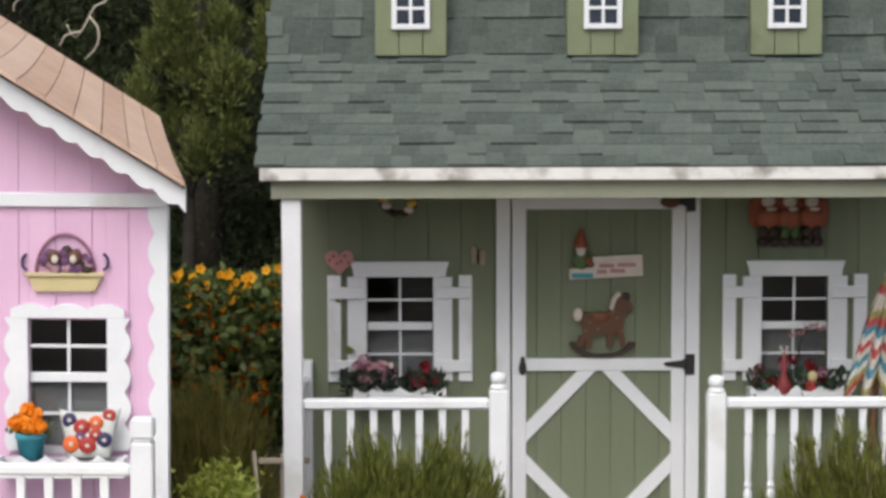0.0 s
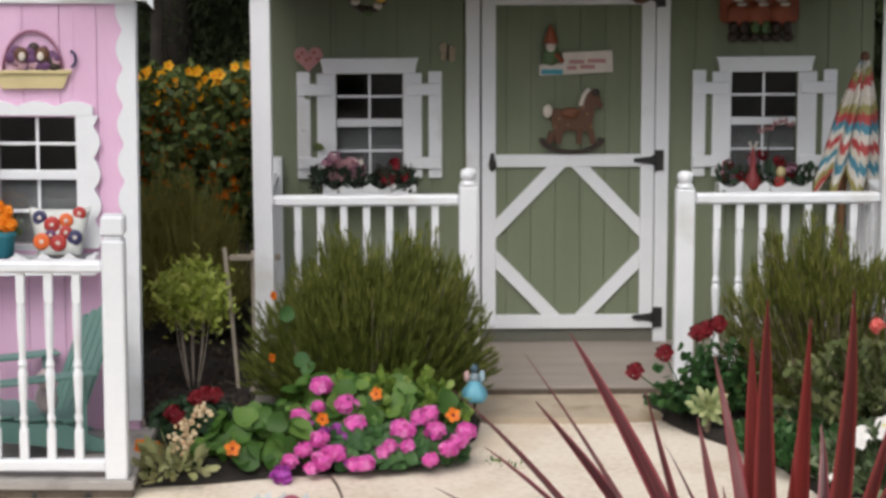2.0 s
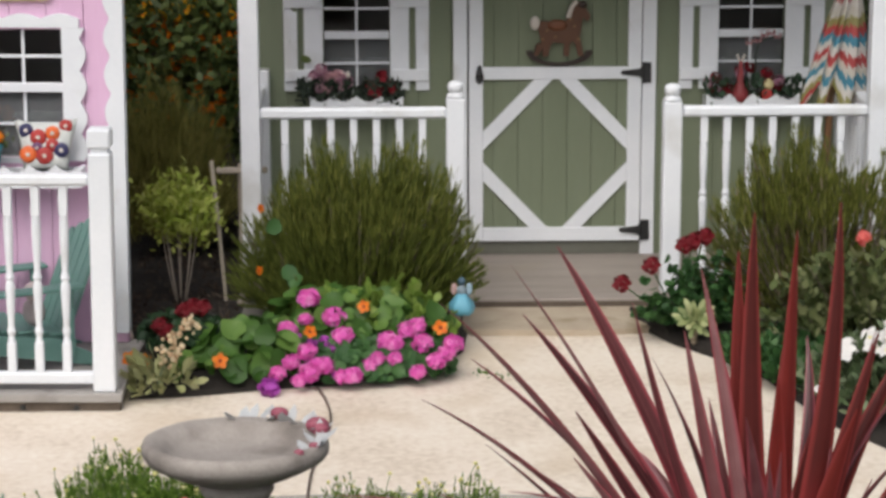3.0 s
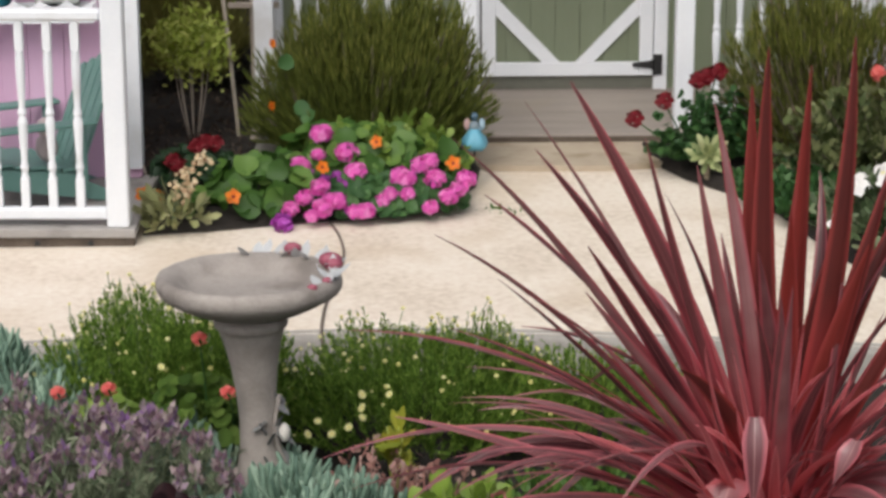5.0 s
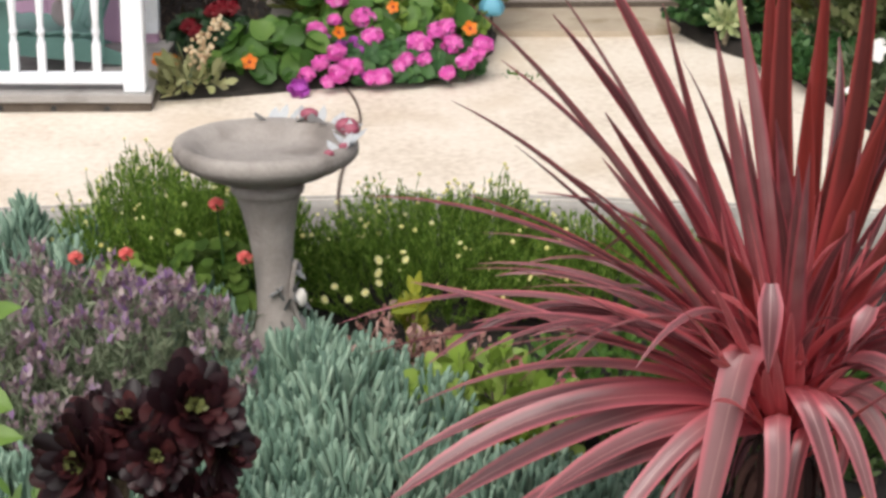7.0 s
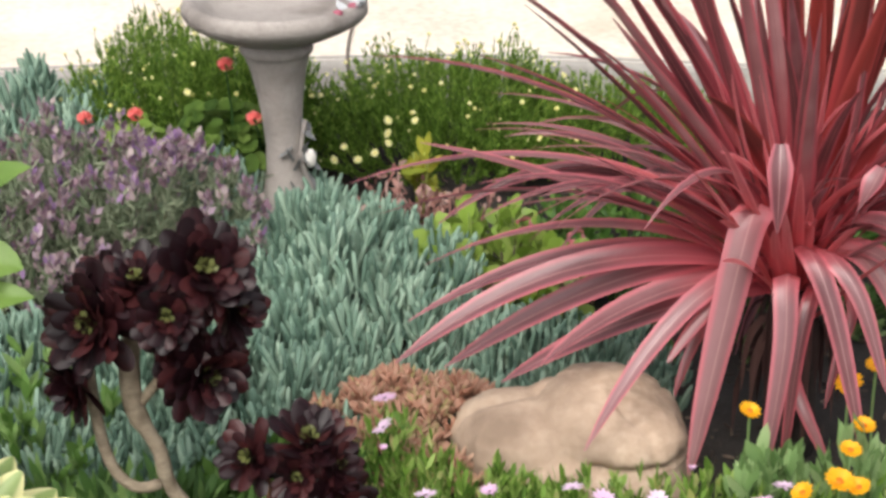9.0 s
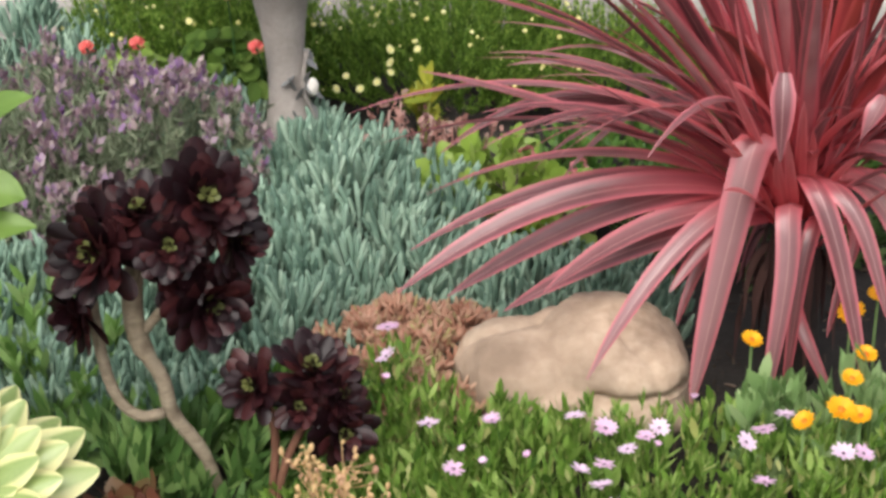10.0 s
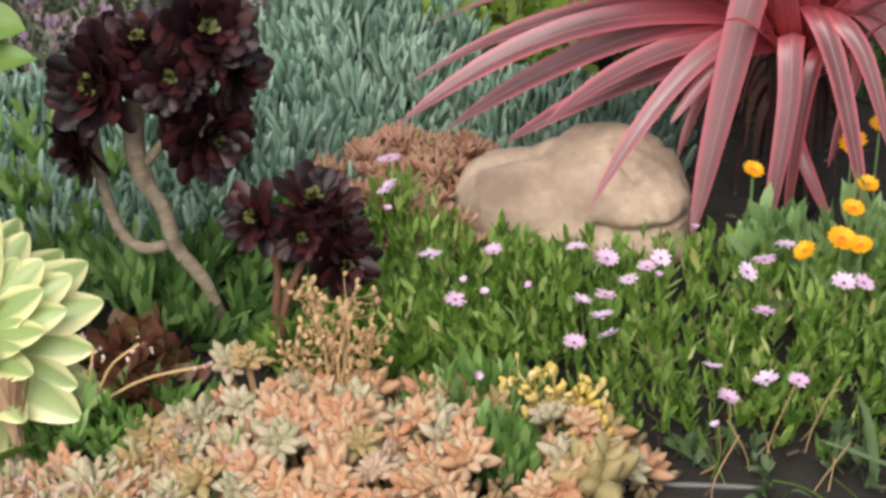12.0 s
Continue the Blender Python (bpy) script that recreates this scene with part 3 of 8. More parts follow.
for x in (-0.70, 2.12):
    bm = bmesh.new()
    pr = [(9.80, 1.86), (9.80, 1.93), (10.5, 2.34), (10.68, 3.1), (12.3, 3.1), (12.4, 1.86)]
    f = bm.faces.new([bm.verts.new((x, y, z)) for y, z in pr])
    r = bmesh.ops.extrude_face_region(bm, geom=[f])
    bmesh.ops.translate(bm, vec=(0.03, 0, 0), verts=[v for v in r["geom"] if isinstance(v, bmesh.types.BMVert)])
    part("gable_wall", bm, SAGE, green)
part("roof_top", box(RX0 + 0.02, RX1 - 0.02, 10.64, 12.4, 3.13, 3.17, 0), SHINGLE, green)


def tab_mesh(w, h, t=0.007):
    """A shingle tab in the plane of x (across) and z (up the slope), its butt thicker."""
    bm = bmesh.new()
    q = [bm.verts.new(p) for p in ((0, -t, 0), (w, -t, 0.0), (w, -0.001, h), (0, -0.001, h), (0, 0.002, 0), (w, 0.002, 0), (w, 0.002, h), (0, 0.002, h))]
    for f in ((0, 1, 2, 3), (4, 7, 6, 5), (0, 4, 5, 1), (0, 3, 7, 4), (1, 5, 6, 2)):
        bm.faces.new([q[i] for i in f])
    me = bpy.data.meshes.new("shingle")
    bmesh.ops.recalc_face_normals(bm, faces=bm.faces)
    bm.to_mesh(me)
    bm.free()
    me.materials.append(SHINGLE)
    return me


def shingle_slope(parent, lo, hi, courses, rng):
    (ya, za), (yb, zb) = lo, hi
    length = math.hypot(yb - ya, zb - za)
    up = Vector((0, (yb - ya) / length, (zb - za) / length))
    out = Vector((0, -up.z, up.y))
    expo = length / courses
    widths = [0.08, 0.1, 0.13, 0.16, 0.22]
    meshes = {(w, k): tab_mesh(w - 0.002, expo * 1.35, k) for w in widths for k in (0.004, 0.014)}
    for c in range(courses):
        base = Vector((0, ya, za)) + up * (expo * c)
        x = RX0 - rng.random() * 0.02
        while x < RX1 - 0.04:
            w = rng.choice([a for a in widths if x + a < RX1 + 0.03] or [0.08])
            k = rng.choice((0.004, 0.004, 0.014))
            m = Matrix(((1, 0, 0, x), (0, -out.y, up.y, base.y + out.y * 0.004), (0, -out.z, up.z, base.z + out.z * 0.004 - (0.003 * rng.random() if c else 0)), (0, 0, 0, 1)))
            part("shingle", meshes[(w, k)], SHINGLE, parent, m=m)
            x += w


rs = random.Random(5)
shingle_slope(roof, E0, E1, 11, rs)
shingle_slope(roof, E1, E2, 9, rs)

# dormers
def dormer(xc, parent):
    y0 = 10.42
    up = 0.02
    d = part("dormer", box(xc - 0.165, xc + 0.165, y0 + 0.02, 10.62, 2.36 + up, 3.2, 0), SAGE_SUNLIT, parent, "sage dormer in sunlit-toned paint with a small white window")
    for i in range(3):
        part("dormer_board", box(xc - 0.165 + 0.11 * i + 0.002, xc - 0.165 + 0.11 * (i + 1) - 0.002, y0, y0 + 0.019, 2.36 + up, 3.2, 0.002), SAGE_SUNLIT, d)
    w = 0.088
    part("window_backing", box(xc - w + 0.01, xc + w - 0.01, y0 - 0.006, y0 - 0.001, 2.5 + up, 2.76 + up, 0), surface("dark_blue_panel", [(0.015, 0.02, 0.035), (0.03, 0.04, 0.06)], 0.25), d)
    for q in ((xc - w, xc - w + 0.024, 2.48 + up, 2.78 + up), (xc + w - 0.024, xc + w, 2.48 + up, 2.78 + up), (xc - w + 0.024, xc + w - 0.024, 2.48 + up, 2.505 + up), (xc - w + 0.024, xc + w - 0.024, 2.755 + up, 2.78 + up)):
        part("window_frame", box(q[0], q[1], y0 - 0.02, y0 - 0.0015, q[2], q[3], 0.002), WHITE, d)
    part("muntin", box(xc - 0.007, xc + 0.007, y0 - 0.016, y0 - 0.007, 2.505 + up, 2.755 + up, 0), WHITE, d)
    part("muntin", box(xc - w + 0.024, xc - 0.007, y0 - 0.015, y0 - 0.007, 2.57 + up, 2.584 + up, 0), WHITE, d)
    part("muntin", box(xc + 0.007, xc + w - 0.024, y0 - 0.015, y0 - 0.007, 2.57 + up, 2.584 + up, 0), WHITE, d)


for xc in (-0.145, 0.737, 1.58):
    dormer(xc, green)

# ---- the pink playhouse ----
PY, PF = 8.9, 8.2
pink = thing("pink_playhouse", (-2.05, 9.2, 0.0), "pink wooden playhouse with white scalloped trim and a porch", "playhouse")
CX = -2.06                      # middle of its front
def rake(x):                    # underside of the roof at the front
    d = abs(x - CX)
    return 1.838 + 0.605 * (1.065 - d)
wall = part("wall", box(-2.98, -1.14, PY + 0.05, PY + 0.06, 0.08, 0.1, 0), PINKGAP, pink, "pink vertical board siding")
siding(wall, PINK, PINKGAP, -2.98, -1.09, 0.07, 1.80, PY, [(-1.637, -1.329, 0.83, 1.34)], 0.145, 0.002)
siding(wall, PINK, PINKGAP, -2.98, -1.09, 1.80, 2.2, PY + 0.002, [], 0.145, 0.002, top=lambda x: rake(x) + 0.02)
bm = bmesh.new()
for s in (-1, 1):
    xa, xb = CX + s * 0.965, CX + s * 0.80
    f = bm.faces.new([bm.verts.new(p) for p in ((xa, PY + 0.03, 0.0), (xb, 9.95, 0.0), (xb, 9.95, 1.85), (xa, PY + 0.03, 1.78))])
    r = bmesh.ops.extrude_face_region(bm, geom=[f])
    bmesh.ops.translate(bm, vec=(-s * 0.03, 0, 0), verts=[v for v in r["geom"] if isinstance(v, bmesh.types.BMVert)])
part("side_wall", bm, PINK, pink)
part("back_wall", box(CX - 0.8, CX + 0.8, 9.92, 9.97, 0.0, 1.9), PINK, pink)
part("room_floor", box(CX - 0.79, CX + 0.79, PY + 0.06, 9.92, 0.0, 0.05), INSIDE, pink)
part("room_ceiling", box(CX - 0.79, CX + 0.79, PY + 0.06, 9.92, 1.8, 1.83), INSIDE, pink)
part("room_divider", box(-1.9, CX + 0.79, 9.5, 9.53, 0.05, 1.8), INSIDE, pink)
part("frieze_board", box(CX - 0.975, -1.085, PY - 0.02, PY - 0.002, 1.789, 1.845, 0.003), WHITE, pink)

# corner board with a scalloped edge
edge_pts = [(-1.085, 0.113)] + [(-1.085, 1.788)]
wave = [(-1.135 - 0.028 * abs(math.cos(math.pi * (z - 0.113) / 0.15)), z) for z in (1.788 - 1.675 * i / 120 for i in range(121))]
part("corner_board", plate(edge_pts + wave, PY - 0.022, PY - 0.002), WHITE, pink)
part("corner_return", box(-1.112, -1.0855, PY - 0.001, PY + 0.06, 0.113, 1.79, 0.002), WHITE, pink)

# window with wavy casing
sash_window(-1.637, -1.329, 0.83, 1.108, 1.34, PY, pink)
def ripple(s, amp=0.014, n=0.075):
    return amp * abs(math.sin(math.pi * s / n))
top = [(-1.707 + 0.45 * i / 60, 1.385 + ripple(0.45 * i / 60, 0.02, 0.15)) for i in range(61)]
part("casing", plate([(-1.707, 1.35)] + top + [(-1.257, 1.35)], PY - 0.024, PY - 0.003), WHITE, pink)
for s in (-1, 1):
    inner = -1.483 + s * 0.157
    line = [(-1.483 + s * (0.225 + ripple(z - 0.8, 0.026, 0.127)), z) for z in (1.349 - 0.53 * i / 60 for i in range(61))]
    part("casing", plate([(inner, 0.819), (inner, 1.349)] + line, PY - 0.024, PY - 0.003), WHITE, pink)
window_box(-1.76, -1.25, 0.74, 0.83, PY - 0.17, PY - 0.026, 5, "white scalloped window box on the pink wall")

# bargeboards and cedar roof
for s in (-1, 1):
    n = 84
    up_line = [(CX + s * (1.065 * i / n), 0) for i in range(n + 1)]
    top = [(x, rake(x) + 0.045) for x, _ in up_line]
    low = [(x, rake(x) - 0.038 - 0.024 * abs(math.sin(math.pi * (abs(x - CX) + 0.03) / 0.097))) for x, _ in up_line]
    part("bargeboard", plate(top + low[::-1], 8.71, 8.735), WHITE, pink, "white scalloped bargeboard")
    part("drip_edge", plate([(x, z + 0.001) for x, z in top] + [(x, z - 0.011) for x, z in top[::-1]], 8.7, 8.7095), BARK, pink, "dark line below the roof boards")

def back_edge(u):               # far edge of the roof: narrower and higher
    x = 0.82 * u
    return x, 2.101 + 0.625 * (0.82 - x)
proof = part("roof", plate([(CX - 0.75, 1.86), (CX + 0.75, 1.86), (CX, 2.4)], 9.0, 9.9), INSIDE, pink, "tan cedar board roof")
for s in (-1, 1):
    n = 10
    for i in range(n):
        u0, u1 = i / n + 0.002, (i + 1) / n - 0.002
        bm = bmesh.new()
        def pt(u, v, lift):
            xf, xb = 1.07 * u, back_edge(u)[0]
            zf, zb = rake(CX + xf) + 0.05, back_edge(u)[1]
            return bm.verts.new((CX + s * (xf + (xb - xf) * v), 8.66 + (9.9 - 8.66) * v, zf + (zb - zf) * v + lift - 0.02 * math.sin(math.pi * v)))
        rows = [[pt(u, v / 5, l) for l in (0, 0.018) for u in (u0, u1)] for v in range(6)]
        for a, b in zip(rows, rows[1:]):
            bm.faces.new((a[2], a[3], b[3], b[2]))
            bm.faces.new((a[0], b[0], b[1], a[1]))
            bm.faces.new((a[0], a[2], b[2], b[0]))
            bm.faces.new((a[1], b[1], b[3], a[3]))
        for a in (rows[0], rows[-1]):
            bm.faces.new((a[0], a[1], a[3], a[2]))
        part("roof_board", bm, CEDAR, proof)

# porch of the pink house
part("porch_floor", box(-3.1, -1.03, 8.14, PY + 0.05, 0.035, 0.07, 0.004), DECKGREY, pink, "grey weathered porch deck")
part("porch_fascia", box(-3.1, -1.035, 8.155, 8.185, -0.01, 0.034, 0.003), BARK, pink, "dark brown fascia below the deck")
for i in range(7):
    part("bolt", lathe([(0.0, 0), (0.011, 0), (0.011, 0.006), (0.0, 0.009)], (0, 0, 0), 10), BLACK, pink, m=pose(-2.4 + 0.2 * i, 8.155, 0.012, 90, 0, 0))
part("handrail", box(-3.05, -1.137, PF - 0.03, PF + 0.03, 0.851, 0.894, 0.01), WHITE, pink)
part("bottom_rail", box(-3.05, -1.137, PF - 0.022, PF + 0.022, 0.096, 0.14, 0.006), WHITE, pink)
for i in range(18):
    baluster("baluster", -1.236 - 0.1025 * i, PF, 0.14, 0.851, pink)
cap = part("newel_post", box(-1.137, -1.054, PF - 0.0415, PF + 0.0415, 0.07, 0.975, 0.006), WHITE, pink)
part("post_neck", box(-1.129, -1.062, PF - 0.033, PF + 0.033, 0.975, 0.992, 0.003), WHITE, cap)
part("post_cap", box(-1.139, -1.052, PF - 0.0435, PF + 0.0435, 0.992, 1.066, 0.008), WHITE, cap)

# the whole house leans a little
pink.matrix_basis = Matrix.Translation((-1.085, 9.2, 1.75)) @ pose(0, 0, 0, 0, 0.6, 0) @ Matrix.Translation((1.085, -9.2, -1.75)) @ pink.matrix_basis


# ---- plants: materials ----
NEEDLE = leafy("dark_olive_needles", [(0.04, 0.056, 0.009), (0.1, 0.125, 0.02), (0.21, 0.23, 0.05)], 0.6, 0.3)
NEEDLE_PALE = leafy("yellow_olive_needles", [(0.045, 0.055, 0.01), (0.115, 0.13, 0.027), (0.24, 0.245, 0.065)], 0.6, 0.3)
BROOM = leafy("olive_broom_stems", [(0.12, 0.115, 0.025), (0.22, 0.21, 0.05), (0.32, 0.3, 0.09)], 0.7, 0.2)
VINE = leafy("dark_vine_leaf", [(0.04, 0.068, 0.02), (0.095, 0.135, 0.038), (0.19, 0.23, 0.08)], 0.45, 0.25)
LIME = leafy("lime_leaf", [(0.22, 0.3, 0.04), (0.42, 0.5, 0.09), (0.6, 0.64, 0.2)], 0.45, 0.35)
NASTURTIUM = leafy("nasturtium_leaf", [(0.03, 0.085, 0.014), (0.075, 0.165, 0.028), (0.16, 0.27, 0.06)], 0.5, 0.35)
YOUNG = leafy("yellow_green_young_leaf", [(0.12, 0.2, 0.03), (0.22, 0.33, 0.06), (0.34, 0.44, 0.12)], 0.5, 0.35)
GERANIUM = leafy("geranium_leaf", [(0.02, 0.06, 0.018), (0.04, 0.11, 0.03), (0.08, 0.17, 0.05)], 0.55, 0.25)
FINE = leafy("fresh_fine_foliage", [(0.026, 0.066, 0.008), (0.115, 0.215, 0.024), (0.32, 0.45, 0.085)], 0.6, 0.35)
CHALK = leafy("blue_grey_succulent", [(0.058, 0.11, 0.08), (0.16, 0.255, 0.19), (0.33, 0.44, 0.335)], 0.55, 0.0)
LAVLEAF = leafy("grey_green_lavender_leaf", [(0.075, 0.115, 0.055), (0.19, 0.23, 0.14), (0.36, 0.39, 0.27)], 0.7, 0.25)
LAVHEAD = leafy("lavender_flower_head", [(0.13, 0.06, 0.11), (0.29, 0.19, 0.22), (0.46, 0.38, 0.36), (0.21, 0.085, 0.28)], 0.7, 0.25)
DAISYLEAF = leafy("bright_daisy_leaf", [(0.04, 0.1, 0.014), (0.17, 0.3, 0.045), (0.38, 0.5, 0.15)], 0.5, 0.35)
GREYLEAF = leafy("soft_green_leaf", [(0.09, 0.18, 0.05), (0.24, 0.37, 0.14), (0.44, 0.56, 0.28)], 0.5, 0.3)
FRESHLEAF = leafy("fresh_grey_green_leaf", [(0.09, 0.2, 0.035), (0.19, 0.33, 0.085), (0.36, 0.5, 0.2)], 0.5, 0.35)
GHOST = leafy("peach_ghost_succulent", [(0.2, 0.19, 0.1), (0.3, 0.22, 0.12), (0.34, 0.19, 0.1), (0.26, 0.25, 0.14)], 0.55, 0.1)
STALK = leafy("dry_flower_stalk", [(0.45, 0.28, 0.14), (0.6, 0.42, 0.2), (0.55, 0.3, 0.22)], 0.6, 0.2)
SEDUM = leafy("rusty_sedum", [(0.3, 0.13, 0.08), (0.42, 0.22, 0.15), (0.46, 0.28, 0.2), (0.3, 0.28, 0.1)], 0.6, 0.1)
JADE = leafy("light_green_paddle_leaf", [(0.13, 0.21, 0.028), (0.23, 0.34, 0.055), (0.36, 0.45, 0.13)], 0.35, 0.2)
TWIG = leafy("red_brown_twig", [(0.13, 0.055, 0.045), (0.3, 0.15, 0.125), (0.46, 0.33, 0.29)], 0.8, 0.0)
DARKROSE = leafy("near_black_aeonium_leaf", [(0.006, 0.002, 0.003), (0.015, 0.004, 0.006), (0.06, 0.014, 0.014)], 0.42, 0.06, False, 0.28)
ROSEHEART = leafy("green_aeonium_heart", [(0.06, 0.06, 0.018), (0.13, 0.145, 0.045), (0.08, 0.045, 0.02)], 0.5, 0.15)

SAGELEAF = leafy("soft_green_leaf_middle", [(0.34, 0.44, 0.18), (0.5, 0.57, 0.27)], 0.4, 0.15, False)
AGAVE = leafy("broad_green_leaf", [(0.055, 0.125, 0.02), (0.12, 0.22, 0.04), (0.19, 0.3, 0.07)], 0.4, 0.3, False)
REDLEAF = leafy("bronze_red_leaf", [(0.07, 0.025, 0.015), (0.14, 0.05, 0.03), (0.10, 0.09, 0.03)], 0.5, 0.15)
PINKPETAL = leafy("hot_pink_petal", [(0.64, 0.06, 0.4), (0.84, 0.18, 0.58), (0.92, 0.4, 0.73)], 0.5, 0.35)
MAGENTA = leafy("violet_petal", [(0.4, 0.05, 0.38), (0.56, 0.13, 0.58)], 0.5, 0.3)
ORANGE = leafy("orange_petal", [(0.68, 0.13, 0.008), (0.8, 0.22, 0.012)], 0.5, 0.3)
AMBER = leafy("amber_petal", [(0.86, 0.40, 0.01), (0.92, 0.50, 0.02)], 0.5, 0.3)
REDPETAL = leafy("deep_red_petal", [(0.13, 0.005, 0.01), (0.25, 0.01, 0.02)], 0.5, 0.2)
CORAL = leafy("coral_petal", [(0.68, 0.12, 0.1), (0.8, 0.22, 0.2)], 0.5, 0.3)
LILAC = leafy("pale_lilac_petal", [(0.62, 0.34, 0.54), (0.82, 0.6, 0.76)], 0.5, 0.25)
PALELILAC = leafy("white_lilac_petal", [(0.7, 0.48, 0.66), (0.84, 0.68, 0.8)], 0.5, 0.25)
LEMON = leafy("lemon_petal", [(0.74, 0.68, 0.22), (0.8, 0.77, 0.4)], 0.5, 0.25)
IVORY = leafy("ivory_petal", [(0.5, 0.32, 0.2), (0.62, 0.48, 0.3), (0.72, 0.62, 0.44)], 0.6, 0.2)
WHITEPETAL = leafy("white_petal", [(0.74, 0.70, 0.68), (0.82, 0.8, 0.78)], 0.5, 0.2)
DISC = leafy("dark_flower_disc", [(0.05, 0.02, 0.07), (0.12, 0.07, 0.1)], 0.7, 0.0)
# conifer foliage in a dark and a lit copy, the light put into the colour
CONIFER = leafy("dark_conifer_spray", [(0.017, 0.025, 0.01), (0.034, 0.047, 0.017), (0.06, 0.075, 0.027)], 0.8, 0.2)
CONIFER_LIT = leafy("lit_olive_conifer_spray", [(0.055, 0.07, 0.016), (0.125, 0.148, 0.038), (0.22, 0.235, 0.075)], 0.8, 0.25)

def banded_leaf(name, blade_cols, rim, rib, root, reach):
    """A strap leaf with a pale midrib and coloured rims that turns to its root colour over reach of its length."""
    m, n, l, b = nodes_of(name)
    across, along = n.new("ShaderNodeAttribute"), n.new("ShaderNodeAttribute")
    across.attribute_name, along.attribute_name = "across", "along"
    tc, ns = n.new("ShaderNodeTexCoord"), n.new("ShaderNodeTexNoise")
    ns.inputs["Scale"].default_value = 14
    l.new(tc.outputs["Object"], ns.inputs["Vector"])
    mx = n.new("ShaderNodeMix")
    mx.inputs["Factor"].default_value = 0.65
    l.new(ns.outputs["Fac"], mx.inputs["A"])
    l.new(n.new("ShaderNodeObjectInfo").outputs["Random"], mx.inputs["B"])
    k = len(blade_cols)
    body = ramp(n, [(0.15 + 0.7 * i / (k - 1), c) for i, c in enumerate(blade_cols)])
    l.new(mx.outputs["Result"], body.inputs["Fac"])
    colour = body.outputs["Color"]
    for col, stops in ((rim, ((0.55, 0.0), (0.78, 0.75), (1.0, 1.0))), (rib, ((0.0, 0.8), (0.035, 0.55), (0.075, 0.0)))):
        f = ramp(n, [(p, (v, v, v)) for p, v in stops])
        l.new(across.outputs["Fac"], f.inputs["Fac"])
        c = n.new("ShaderNodeMix")
        c.data_type = "RGBA"
        l.new(f.outputs["Color"], c.inputs[0])
        l.new(colour, c.inputs[6])
        c.inputs[7].default_value = (*col, 1)
        colour = c.outputs[2]
    f = ramp(n, [(0.0, (1, 1, 1)), (reach * 0.4, (0.7, 0.7, 0.7)), (reach, (0, 0, 0))])
    l.new(along.outputs["Fac"], f.inputs["Fac"])
    c = n.new("ShaderNodeMix")
    c.data_type = "RGBA"
    l.new(f.outputs["Color"], c.inputs[0])
    l.new(colour, c.inputs[6])
    c.inputs[7].default_value = (*root, 1)
    l.new(c.outputs[2], b.inputs["Base Color"])
    b.inputs["Roughness"].default_value = 0.34
    b.inputs["Specular IOR Level"].default_value = 0.65
    tr, ms = n.new("ShaderNodeBsdfTranslucent"), n.new("ShaderNodeMixShader")
    l.new(c.outputs[2], tr.inputs["Color"])
    ms.inputs[0].default_value = 0.3
    l.new(b.outputs[0], ms.inputs[1])
    l.new(tr.outputs[0], ms.inputs[2])
    l.new(ms.outputs[0], n["Material Output"].inputs["Surface"])
    return m


BLADE = blade(n=3)
NARROW = blade(lambda t: max(0.05, 1 - t) ** 0.6 * min(1, 0.4 + 3 * t), 2, 0.3, 0.12)
TINY = (np.array([(0, 0, 0), (-0.42, 0.06, 0.4), (0.42, 0.06, 0.4), (0, 0.12, 1)]), [(0, 2, 3), (0, 3, 1)])
PADDLE = blade(lambda t: 0.25 + 0.75 * math.sin(math.pi * min(0.97, t) ** 1.6) if t < 0.99 else 0.15, 4, 0.2, 0.15)
FINGER = finger()
ROUND = disc()
rv, rf = disc(12, 0.1, 0.08)
CUPPED = (np.array([(x * (1 + 0.07 * math.cos(5 * math.atan2(y, x))), y * (1 + 0.07 * math.cos(5 * math.atan2(y, x))), z + 0.35 * (x * x + y * y)) for x, y, z in rv]), rf)
BUD = finger(5, ((0, 0.3), (0.3, 0.55), (0.75, 0.5), (1.0, 0.1)))


# ---- plants: growth helpers ----
def mound(rng, n, c, r, h, base, deep=0.45, rough=0.3, freq=5.0):
    """Points on and in a low mound, with the way out of it."""
    a, q = rng.random(n) * 2 * np.pi, np.sqrt(rng.random(n))
    x, y = c[0] + r[0] * q * np.cos(a), c[1] + r[1] * q * np.sin(a)
    lump = np.array([noise.noise((u * freq, v * freq, c[0])) for u, v in zip(x, y)])
    top = h * np.sqrt(np.maximum(0.03, 1 - q ** 2.4)) * (1 + rough * lump)
    z = base + top * (1 - deep * rng.random(n) ** 2)
    out = np.stack([np.cos(a) * q * r[1], np.sin(a) * q * r[0], np.full(n, 0.0)], 1)
    return np.stack([x, y, z], 1), out / max(r)


def sized(rng, n, w, t, l, spread=0.35):
    k = 1 + spread * (rng.random((n, 1)) * 2 - 1)
    return np.array([[w, t, l]]) * k


